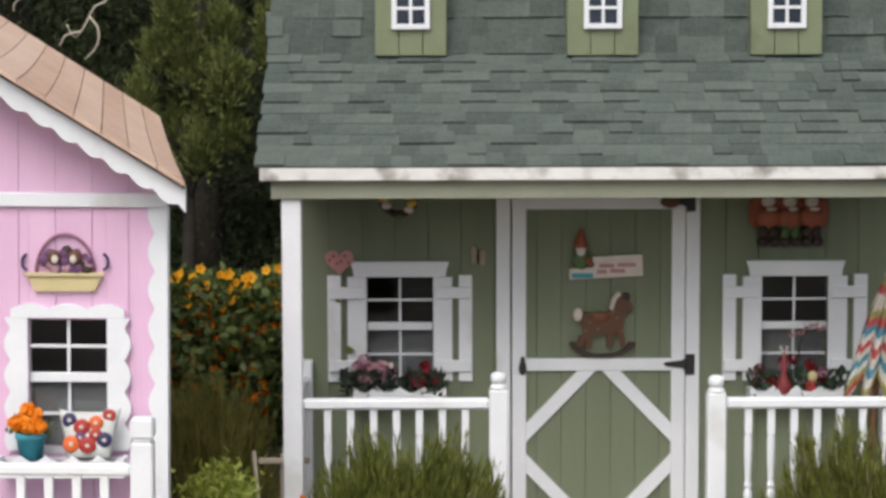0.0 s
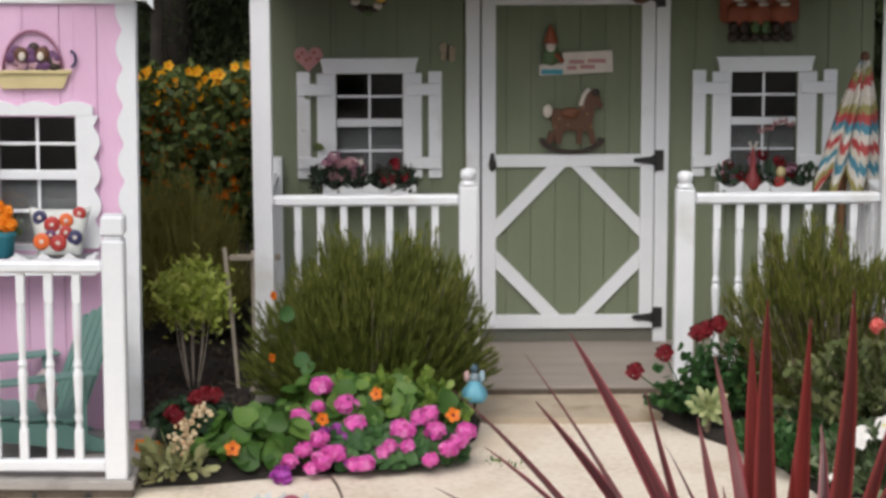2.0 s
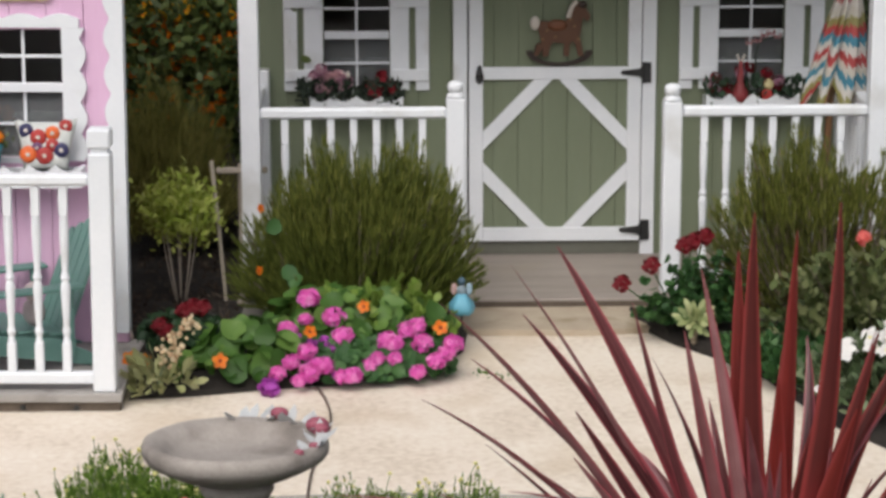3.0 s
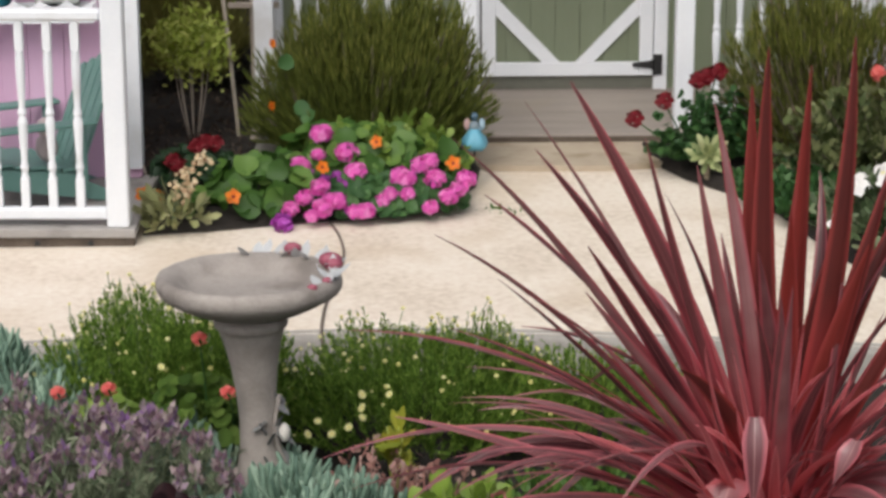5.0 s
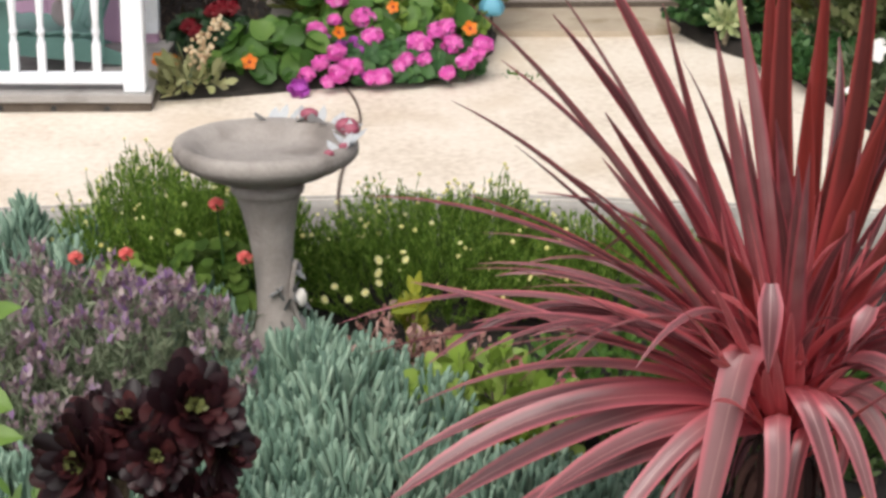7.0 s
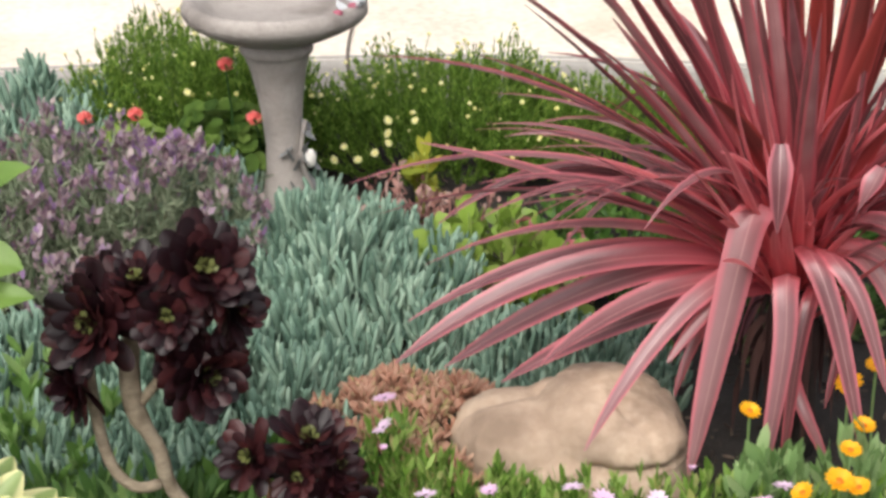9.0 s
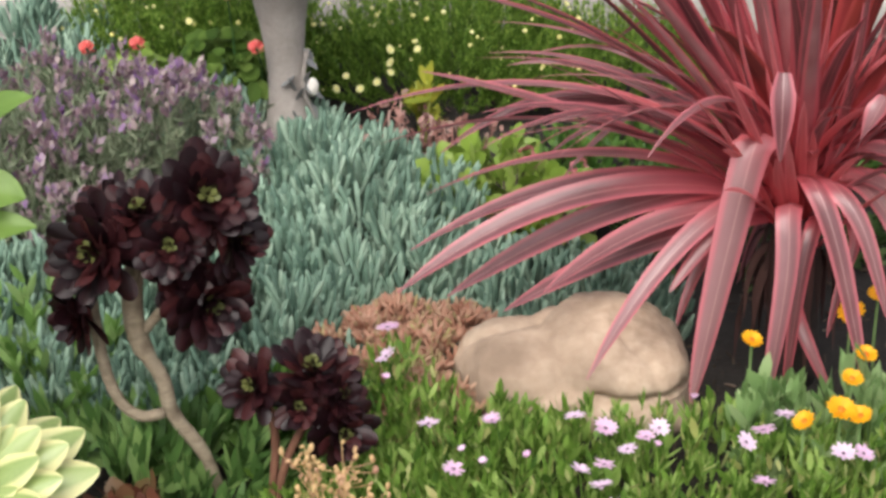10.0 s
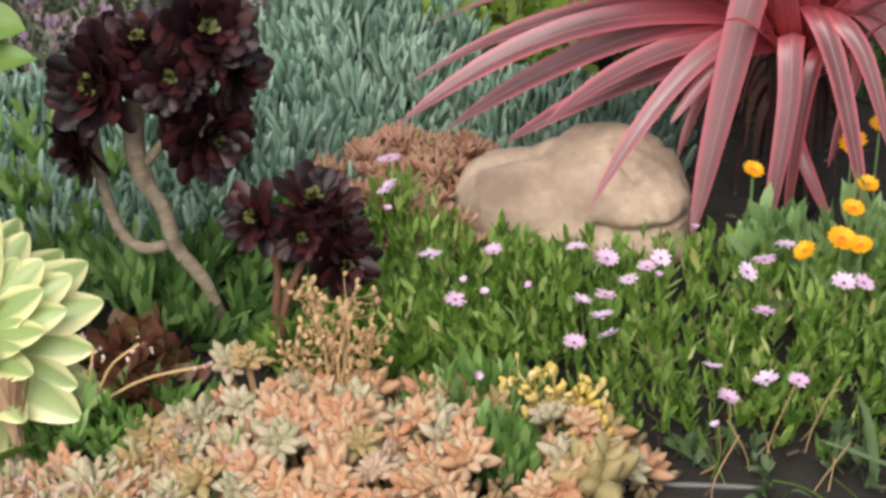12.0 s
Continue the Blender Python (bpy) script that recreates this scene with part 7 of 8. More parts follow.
part("hose", tube(spline([(0.3, 3.53, G + 0.006), (0.42, 3.51, G + 0.012), (0.56, 3.5, G + 0.01), (0.62, 3.5, G - 0.006)], 16), 0.006, 8), surface("dusty_grey_hose", [(0.1, 0.095, 0.09), (0.17, 0.165, 0.155)], 0.6), t, smooth=True)

rng = np.random.default_rng(74)
t = thing("green_groundcover", (-0.75, 4.3, G), "soft green leafy groundcover under the aeonium", "groundcover")
d = shoots(rng, 95, (-0.68, 4.12, G), 0.8, (0.4, 0.2), 0.16, 12, 0.021, 0.082, 0.25, 0.9, 0.3, 0.05, 2.2, 0.5)
foliage("leaves", BLADE, d, leafy("lance_leaf", [(0.035, 0.085, 0.02), (0.1, 0.2, 0.05), (0.26, 0.39, 0.13)], 0.5, 0.3), t, rng)
d = shoots(rng, 130, (-0.36, 4.36, G), 0.8, (0.2, 0.2), 0.15, 12, 0.02, 0.05, 0.2, 0.8, 0.3)
foliage("weed_leaves", BLADE, d, NASTURTIUM, t, rng)
d = shoots(rng, 46, (-0.93, 4.55, G), 0.8, (0.22, 0.3), 0.27, 10, 0.02, 0.06, 0.4, 1.0, 0.2)
foliage("upright_leaves", BLADE, d, FRESHLEAF, t, rng)
d = shoots(rng, 190, (-0.17, 4.0, G), 0.8, (0.26, 0.18), 0.12, 12, 0.016, 0.05, 0.2, 0.8, 0.3)
foliage("low_leaves", BLADE, d, DAISYLEAF, t, rng)
d = shoots(rng, 75, (-0.66, 3.72, G), 0.85, (0.2, 0.2), 0.11, 12, 0.015, 0.055, 0.2, 1.0, 0.3)
foliage("front_leaves", BLADE, d, FRESHLEAF, t, rng)
d = shoots(rng, 70, (0.07, 3.7, G), 0.8, (0.14, 0.07), 0.16, 9, 0.017, 0.06, 0.3, 1.3, 0.2)
foliage("blade_clump", BLADE, d, FRESHLEAF, t, rng)
d = shoots(rng, 60, (0.09, 3.52, G), 0.8, (0.08, 0.09), 0.17, 9, 0.02, 0.065, 0.3, 1.3, 0.2)
foliage("blade_clump", BLADE, d, FRESHLEAF, t, rng)

# dark aeonium tree and its smaller neighbour


def spatula(u, neck=0.34, at=0.7):
    """Half-round tip on a leaf that widens from its neck."""
    if u < at:
        x = u / at
        return neck + (1 - neck) * x * x * (3 - 2 * x)
    return max(0.0, 1 - ((u - at) / (1.0 - at)) ** 1.8) ** (0.5 if at > 0.6 else 0.7) * 0.97 + 0.03


def round_leaf(n, fold, bend, rim=0.72, neck=0.34, at=0.7):
    """A spatula-shaped leaf, its rows closer together towards the tip."""
    v, f = wide_leaf(lambda u: 1.0, n, fold, bend, rim)
    for i in range(n + 1):
        u = 1 - (1 - i / n) ** 1.7
        w = spatula(u, neck, at)
        for k in range(5):
            x = v[5 * i + k][0] * w
            v[5 * i + k] = (x, bend * u * u + fold * abs(x), u)
    return v, f


dark_leaf = leaf_piece("leaf", round_leaf(7, 0.35, 0.16), DARKROSE)
heart_leaf = leaf_piece("leaf", round_leaf(5, 0.3, 0.3), ROSEHEART)


def dark_head(t, c, face, radius, rng, n=58):
    core = rosette(t, c, face, radius * 1.26, n, 0.43, dark_leaf, [DARKROSE, ROSEHEART], rng, 0.2, wild=12)
    q = Vector(face).to_track_quat("Z", "Y").to_matrix().to_4x4()
    for i in range(9):
        part("heart_leaf", heart_leaf, ROSEHEART, core, m=Matrix.Translation(Vector(c) + Vector(face).normalized() * radius * 0.3) @ q @ pose(0, 0, 0, 0, 0, 137.5 * i) @ pose(0, 0, 0, -(8 + 6 * i), 0, 0) @ Matrix.Diagonal((radius * 0.17, radius * 0.17, radius * 0.29, 1)))


rng = np.random.default_rng(75)
t = thing("dark_aeonium", (-0.46, 4.07, G), "tall aeonium with near-black rosettes on curved pale stems", "aeonium", "aeoniums")
part("stem", tube(spline([(-0.465, 4.07, -0.14), (-0.478, 4.07, -0.092), (-0.509, 4.07, 0.016), (-0.567, 4.07, 0.109), (-0.584, 4.07, 0.192), (-0.627, 4.07, 0.284), (-0.632, 4.07, 0.40), (-0.6, 4.07, 0.53)], 26), [0.0145] * 8 + [0.016] * 9 + [0.0215] * 9, 10), PALEBARK, t, smooth=True)
part("side_stem", tube(spline([(-0.585, 4.07, 0.112), (-0.625, 4.06, 0.108), (-0.664, 4.06, 0.132), (-0.691, 4.06, 0.193), (-0.708, 4.06, 0.3), (-0.715, 4.05, 0.44)], 16), 0.0125, 8), PALEBARK, t, smooth=True)
part("side_stem", tube(spline([(-0.615, 4.07, 0.3), (-0.57, 4.06, 0.36), (-0.54, 4.05, 0.42)], 8), 0.011, 8), PALEBARK, t, smooth=True)
part("side_stem", tube(spline([(-0.62, 4.08, 0.4), (-0.64, 4.09, 0.48), (-0.65, 4.1, 0.56)], 8), 0.012, 8), PALEBARK, t, smooth=True)
for c, face, r in (((-0.475, 4.05, 0.6), (0.3, -0.7, 0.6), 0.098), ((-0.685, 4.02, 0.5), (-0.45, -0.8, 0.35), 0.098), ((-0.48, 4.02, 0.395), (0.55, -0.8, 0.05), 0.088), ((-0.54, 3.99, 0.53), (0.05, -0.9, 0.4), 0.066), ((-0.6, 4.04, 0.575), (-0.1, -0.5, 0.9), 0.072), ((-0.73, 4.02, 0.37), (-0.8, -0.5, -0.1), 0.075), ((-0.665, 4.08, 0.56), (-0.4, -0.3, 0.9), 0.075), ((-0.425, 4.05, 0.51), (0.9, -0.4, 0.3), 0.075), ((-0.525, 4.02, 0.45), (0.3, -0.9, 0.2), 0.06)):
    dark_head(t, c, face, r, rng)
t = thing("dark_aeonium", (-0.365, 3.98, G), "low aeonium with dark bronze rosettes", "aeonium", "aeoniums")
REDSTEM = surface("red_brown_stem", [(0.12, 0.05, 0.03), (0.22, 0.1, 0.06)], 0.8, 20, 70, 0.5)
part("stem", tube(spline([(-0.365, 3.98, -0.14), (-0.358, 3.98, 0.0), (-0.35, 3.98, 0.1), (-0.365, 3.98, 0.2)], 8), 0.009, 8), REDSTEM, t, smooth=True)
part("side_stem", tube(spline([(-0.35, 3.98, -0.14), (-0.34, 3.97, 0.02), (-0.29, 3.96, 0.14), (-0.26, 3.96, 0.18)], 8), 0.009, 8), REDSTEM, t, smooth=True)
for c, face, r in (((-0.384, 3.95, 0.235), (-0.45, -0.7, 0.55), 0.068), ((-0.275, 4.0, 0.235), (0.1, -0.3, 1), 0.085), ((-0.22, 3.95, 0.135), (0.6, -0.9, 0.1), 0.07), ((-0.295, 3.94, 0.2), (0.0, -1, 0.4), 0.055), ((-0.225, 3.97, 0.2), (0.8, -0.4, 0.5), 0.062)):
    dark_head(t, c, face, r, rng, 38)

# variegated rosette and broad leaves at the edge of the bed
rng = np.random.default_rng(76)
t = thing("variegated_aeonium", (-0.86, 3.75, G), "large cream and green variegated aeonium rosette", "aeonium")
big = variegated_leaf(round_leaf(10, 0.4, 0.34, 0.55, 0.5, 0.5))
rosette(t, (-0.975, 3.76, 0.082), (0.35, -0.5, 0.75), 0.335, 60, 0.4, big, [SAGELEAF, SAGELEAF], rng, 0.3)
part("stem", tube([(-0.96, 3.8, G - 0.01), (-0.975, 3.77, 0.082)], [0.02, 0.018], 8), PALEBARK, t)
TANLEAF = leafy("withered_tan_leaf", [(0.2, 0.11, 0.06), (0.36, 0.23, 0.14), (0.5, 0.36, 0.24)], 0.8, 0.15)
for i in range(5):
    part("dead_leaf", leaf_piece("dead_leaf", NARROW, TANLEAF), TANLEAF, t, "withered tan leaf", m=Matrix.Translation((-0.865 + 0.016 * i, 3.6, 0.09)) @ pose(0, 0, 0, 168 + 6 * i, 8 * i - 16, 20 * i) @ Matrix.Diagonal((0.038, 0.038, 0.17, 1)))
rng = np.random.default_rng(77)
t = thing("broad_leaved_plant", (-1.05, 3.95, G), "broad smooth green leaves arching over the bed", "plant")
part("stalk", tube([(-1.05, 3.95, G - 0.01), (-1.03, 3.95, 0.3), (-1.0, 3.93, 0.58)], [0.03, 0.026, 0.018], 8), AGAVE, t, smooth=True)
for a, b, e, w in (((-1.02, 3.93, 0.56), (-0.9, 3.9, 0.86), (-0.76, 3.88, 0.885), 0.09), ((-1.02, 3.93, 0.5), (-0.9, 3.88, 0.74), (-0.79, 3.88, 0.68), 0.13), ((-1.02, 3.93, 0.45), (-0.9, 3.85, 0.66), (-0.77, 3.86, 0.63), 0.085), ((-1.0, 3.93, 0.5), (-1.05, 3.95, 0.8), (-0.95, 4.0, 1.0), 0.08), ((-1.0, 3.93, 0.5), (-1.15, 3.9, 0.7), (-1.3, 3.9, 0.6), 0.09)):
    part("leaf", sword(a, b, e, w, (AGAVE,), 12, 0.0, 0.0, -0.7, belly=4.0), AGAVE, t)
for a, b, e, w in (((-1.0, 3.56, G - 0.01), (-0.88, 3.55, -0.09), (-0.775, 3.54, -0.01), 0.12), ((-0.95, 3.5, G - 0.01), (-0.86, 3.47, -0.03), (-0.76, 3.45, -0.06), 0.07)):
    part("leaf", sword(a, b, e, w, (AGAVE,), 10, 0.0, 0.0, 0.5), AGAVE, t)

# bronze-leaved plant with thin flower stalks
rng = np.random.default_rng(78)
t = thing("bronze_plant", (-0.63, 3.82, G), "bronze red leafy plant with thin flower stalks", "plant")
d = shoots(rng, 50, (-0.63, 3.83, G), 0.5, (0.1, 0.1), 0.2, 10, 0.035, 0.055, 0.2, 0.6, 0.3)
foliage("leaves", PADDLE, d, REDLEAF, t, rng)
for k in ([(-0.72, 3.7, -0.06), (-0.6, 3.68, 0.03), (-0.46, 3.67, 0.07)], [(-0.7, 3.72, -0.05), (-0.66, 3.7, 0.05), (-0.6, 3.7, 0.1)], [(-0.72, 3.72, -0.05), (-0.7, 3.7, 0.03), (-0.69, 3.7, 0.09)]):
    part("flower_stalk", tube(spline(k, 8), 0.003, 5), STALK, t, smooth=True)
    q = np.array(k[-1]) + rng.normal(size=(9, 3)) * 0.014
    foliage("floret_mass", BUD, (q, rng.normal(size=(9, 3)), sized(rng, 9, 0.006, 0.006, 0.008)), leafy("pink_white_floret", [(0.6, 0.3, 0.3), (0.75, 0.6, 0.55)], 0.5, 0.2), t, rng)

# ghost plant rosettes
rng = np.random.default_rng(79)
wv, wf = finger(6, ((0, 0.26), (0.35, 0.44), (0.62, 0.5), (0.84, 0.3), (1.0, 0.01)))
ghost_shape = (np.array([(x, 0.8 * y + 0.14 * z * z, z) for x, y, z in wv]), wf)
GHOSTS = [leafy("peach_ghost_leaf", [(0.46, 0.2, 0.1), (0.48, 0.29, 0.17), (0.5, 0.39, 0.26)], 0.6, 0.08, False, 0.25),
          leafy("grey_green_ghost_leaf", [(0.28, 0.27, 0.15), (0.4, 0.35, 0.23), (0.52, 0.42, 0.3)], 0.6, 0.08, False, 0.25),
          leafy("rosy_ghost_leaf", [(0.38, 0.24, 0.16), (0.48, 0.34, 0.25), (0.46, 0.4, 0.28)], 0.6, 0.08, False, 0.25),
          leafy("sallow_ghost_leaf", [(0.28, 0.23, 0.1), (0.38, 0.29, 0.14), (0.38, 0.21, 0.09)], 0.6, 0.08, False, 0.25)]
ghost_leaves = [leaf_piece("leaf", ghost_shape, m) for m in GHOSTS]
t = thing("ghost_plant", (-0.08, 3.6, G), "clump of peach and grey ghost plant rosettes with yellow flower stalks", "succulent")
spots = []
while len(spots) < 100:
    a, q = rng.random() * 6.283, math.sqrt(rng.random())
    x, y = -0.14 + 0.5 * q * math.cos(a), 3.51 + 0.28 * q * math.sin(a)
    if all((x - u) ** 2 + (y - v) ** 2 > 0.037 ** 2 for u, v, _ in spots) and not (0.03 < x < 0.16 and 3.45 < y < 3.62):
        spots.append((x, y, G + 0.03 + 0.10 * math.sqrt(max(0.05, 1 - q ** 2.5)) * (0.6 + 0.6 * rng.random())))
for i in range(24):
    spots.append((-0.5 - 0.36 * rng.random(), 3.28 + 0.24 * rng.random(), G + 0.03 + 0.05 * rng.random()))
spots += [(0.26, 3.4, -0.03), (-0.44, 3.78, 0.0), (-0.40, 3.76, 0.02)]
for x, y, z in spots:
    big_one = (x, y) == (0.26, 3.4)
    warm = 0.62 if -0.38 < x < 0.02 else 0.35
    kind = 3 if big_one else (0 if rng.random() < warm else int(rng.choice([1, 1, 1, 2, 3])))
    rosette(t, (x, y, z), (rng.normal() * 0.4, -0.35 + rng.normal() * 0.35, 1), 0.125 if big_one else 0.048 + 0.026 * rng.random(), 36 if big_one else 24, 0.46, ghost_leaves[kind], [GHOST, GHOST], rng, -0.1)
    part("stem", tube([(x * 0.95, y, G), (x, y, z)], 0.007, 5), STALK, t)
d = mound(rng, 1500, (-0.12, 3.54), (0.52, 0.28), 0.10, G, 0.7)
tagged(foliage("small_leaf_mass", ghost_shape, (d[0], d[1] * 0.5 + rng.normal(size=d[0].shape) * 0.5 + [0, 0, 0.8], sized(rng, 1500, 0.014, 0.014, 0.03)), GHOST, t, rng), kind="stuff")
pos = np.stack([rng.uniform(-0.86, -0.5, 420), rng.uniform(3.26, 3.46, 420), G + 0.02 + 0.09 * rng.random(420)], 1)
foliage("pale_shoot_mass", ghost_shape, (pos, rng.normal(size=(420, 3)) * 0.5 + [0, 0, 0.9], sized(rng, 420, 0.011, 0.011, 0.028)), leafy("pinkish_pale_shoot", [(0.3, 0.22, 0.14), (0.5, 0.34, 0.28), (0.34, 0.34, 0.16), (0.6, 0.5, 0.42)], 0.6, 0.1), t, rng)
part("grass_blade", sword((-0.45, 3.38, G), (-0.43, 3.42, 0.0), (-0.395, 3.5, 0.03), 0.022, (FRESHLEAF,), 8), FRESHLEAF, t, "long green blade among the rosettes")
YELLOWSTALK = leafy("yellow_flower_stalk", [(0.6, 0.42, 0.09), (0.72, 0.55, 0.16), (0.66, 0.5, 0.28)], 0.6, 0.2)
for base, tip, m, n in (((-0.24, 3.76, -0.05), (-0.28, 3.82, 0.16), STALK, 40), ((-0.22, 3.76, -0.05), (-0.2, 3.78, 0.15), STALK, 44), ((-0.2, 3.76, -0.05), (-0.15, 3.74, 0.09), STALK, 40), ((-0.25, 3.74, -0.05), (-0.33, 3.75, 0.05), STALK, 30), ((-0.22, 3.76, -0.05), (-0.245, 3.78, 0.09), STALK, 30),
                        ((0.2, 3.58, -0.07), (0.13, 3.68, 0.04), YELLOWSTALK, 34), ((0.22, 3.58, -0.07), (0.2, 3.66, 0.02), YELLOWSTALK, 30), ((0.23, 3.58, -0.07), (0.27, 3.64, 0.01), YELLOWSTALK, 34), ((0.24, 3.57, -0.07), (0.31, 3.6, -0.03), YELLOWSTALK, 26), ((-0.5, 3.45, -0.06), (-0.53, 3.44, 0.04), STALK, 26)):
    b, e = Vector(base), Vector(tip)
    st = part("flower_stalk", tube([b, b.lerp(e, 0.5) + Vector((0.01, 0, 0)), e], [0.0045, 0.0035, 0.002], 6), m, t)
    bm = bmesh.new()
    q = []
    for i in range(n):
        s0 = b.lerp(e, 0.3 + 0.7 * rng.random())
        p1 = s0 + Vector(rng.normal(size=3) * 0.024) + Vector((0, 0, 0.008))
        tube([s0, s0.lerp(p1, 0.5) + Vector((0, 0, -0.003)), p1], 0.0011, 4, bm)
        q.append(p1)
    tagged(part("stalklet_mass", bm, m, st), kind="stuff")
    tagged(foliage("floret_mass", BUD, (np.array(q), rng.normal(size=(n, 3)) * 0.5 + [0, 0, 0.8], sized(rng, n, *((0.0115, 0.0115, 0.02) if m is YELLOWSTALK else (0.009, 0.009, 0.015)))), m, st, rng), kind="stuff")


# ---- ornaments and furniture of the playhouses ----
def flat(name, col, rough=0.55, k=0.8):
    return surface(name, [tuple(c * k for c in col), col], rough, 14, 70, 0.15)


TERRA = flat("rust_red_paint", (0.30, 0.075, 0.035))
BROWN = flat("chestnut_paint", (0.11, 0.045, 0.02))
UMBER = flat("dark_umber_paint", (0.035, 0.02, 0.015))
CREAMP = flat("cream_paint", (0.62, 0.52, 0.28))
BONE = flat("bone_white_paint", (0.66, 0.6, 0.54))
DUSTY = flat("dusty_pink_paint", (0.46, 0.22, 0.22))
RED = flat("red_paint", (0.42, 0.035, 0.03))
PLUM = flat("plum_paint", (0.13, 0.05, 0.14))
NAVY = flat("navy_paint", (0.03, 0.03, 0.10))
SKY = flat("sky_teal_paint", (0.05, 0.33, 0.42))
GREENP = flat("moss_paint", (0.08, 0.14, 0.05))
YELLOWP = flat("yellow_paint", (0.65, 0.42, 0.06))
ORANGEP = flat("orange_paint", (0.72, 0.14, 0.03))


def rounded(outline_fn, n, y0, y1):
    return plate([outline_fn(2 * math.pi * i / n) for i in range(n)], y0, y1)


HY = WY - 0.004
# heart plaque
heart = tagged(part("heart_plaque", rounded(lambda a: (-0.495 + 0.0042 * (16 * math.sin(a) ** 3) + 0.012, 1.425 + 0.0042 * (13 * math.cos(a) - 5 * math.cos(2 * a) - 2 * math.cos(3 * a) - math.cos(4 * a))), 40, HY - 0.055, HY - 0.037), DUSTY), "dusty pink heart plaque above the shutter", "plaque")
for i in range(6):
    part("painted_spot", ball((-0.53 + 0.018 * i, HY - 0.056, 1.43 + 0.02 * math.sin(i * 2)), 0.008, (1, 0.4, 1), 1), TERRA, heart)
# hanging bird-and-flower wreath under the header
t = thing("hanging_wreath", (-0.2, 10.2, 1.66), "dark hanging wreath with pale birds and yellow flowers", "wreath")
part("ring", tube([(-0.2 + 0.075 * math.cos(a), 10.2, 1.72 + 0.05 * math.sin(a)) for a in (2 * math.pi * i / 16 for i in range(17))], 0.014, 6), UMBER, t, smooth=True)
part("hook", tube([(-0.2, 10.2, 1.77), (-0.2, 10.2, 1.80)], 0.003, 5), BLACK, t)
for i, (dx, dz, m) in enumerate(((-0.055, 0.0, BONE), (-0.02, -0.035, UMBER), (0.025, -0.035, UMBER), (0.06, 0.012, YELLOWP), (0.045, -0.02, BONE), (-0.07, 0.03, YELLOWP), (0.0, -0.05, GREENP))):
    part("bird" if i < 3 else "blossom", ball((-0.2 + dx, 10.18, 1.705 + dz), 0.018, (1.3, 0.8, 0.9), 2), m, t, smooth=True)
# butterfly
t = thing("butterfly_ornament", (0.165, HY, 1.43), "small tan butterfly ornament on the siding", "ornament")
for s, z, r in ((-1, 1.465, 0.026), (1, 1.455, 0.022), (-1, 1.425, 0.018), (1, 1.42, 0.02)):
    part("wing", ball((0.165 + s * 0.02, HY - 0.01, z), r, (0.8, 0.25, 1.1), 2), flat("tan_wing", (0.36, 0.29, 0.2)), t, smooth=True)
part("body", tube([(0.165, HY - 0.014, 1.41), (0.166, HY - 0.014, 1.475)], 0.005, 6), UMBER, t)

# welcome sign with a small figure
DF = DY0 - 0.001
sign = thing("door_sign", (0.77, DF, 1.38), "cream painted door sign with illegible red lettering", "sign")
board = plate([(0.592, 1.335), (0.935, 1.352), (0.93, 1.452), (0.70, 1.442), (0.70, 1.39), (0.592, 1.385)], DF - 0.012, DF + 0.018)
part("board", board, BONE, sign)
for i, (x0, x1, z) in enumerate(((0.73, 0.80, 1.40), (0.815, 0.90, 1.404), (0.72, 0.765, 1.372), (0.78, 0.85, 1.376))):
    part("letter_bar", box(x0, x1, DF - 0.0145, DF - 0.0125, z - 0.009, z + 0.009, 0), DUSTY, sign)
part("painted_strip", box(0.60, 0.70, DF - 0.0145, DF - 0.0125, 1.342, 1.365, 0), SKY, sign)
part("figure_body", ball((0.645, DF - 0.01, 1.43), 0.045, (1.0, 0.4, 1.1), 2), GREENP, sign, smooth=True)
part("figure_beard", ball((0.643, DF - 0.024, 1.475), 0.026, (0.9, 0.5, 1.1), 2), BONE, sign, smooth=True)
part("figure_hat", lathe([(0.036, 0), (0.03, 0.02), (0.02, 0.05), (0.005, 0.085)], (0.643, DF - 0.012, 1.487), 12), TERRA, sign, smooth=True)
part("figure_arm", tube([(0.665, DF - 0.02, 1.44), (0.70, DF - 0.02, 1.40)], 0.012, 6), TERRA, sign, smooth=True)

# rocking horse cut-out
hx, hz = 0.745, 0.985
horse = thing("rocking_horse_ornament", (hx, DF, hz), "painted brown rocking horse cut-out hung on the door", "ornament")
body = [(-0.085, 0.09), (-0.10, 0.16), (-0.085, 0.195), (-0.03, 0.19), (0.02, 0.185), (0.045, 0.215), (0.06, 0.255), (0.085, 0.28), (0.105, 0.283), (0.125, 0.25), (0.145, 0.215), (0.13, 0.19), (0.108, 0.21), (0.102, 0.17), (0.095, 0.12), (0.105, 0.075), (0.112, 0.03), (0.088, 0.03), (0.075, 0.085), (0.06, 0.1), (0.048, 0.08), (0.045, 0.03), (0.02, 0.03), (0.022, 0.09), (-0.03, 0.095), (-0.045, 0.075), (-0.052, 0.03), (-0.08, 0.03), (-0.075, 0.07), (-0.1, 0.03), (-0.12, 0.035), (-0.108, 0.085)]
part("horse_body", plate([(hx + x, hz + z) for x, z in body], DF - 0.014, DF + 0.018), BROWN, horse)
part("rocker", plate([(hx + 0.155 * math.cos(a) * r, hz + 0.065 + 0.07 * math.sin(a) * r - 0.012) for a, r in [(math.pi + math.pi * i / 16, 1.0) for i in range(17)] + [(2 * math.pi - math.pi * i / 16, 0.8) for i in range(17)]], DF - 0.012, DF + 0.018), UMBER, horse)
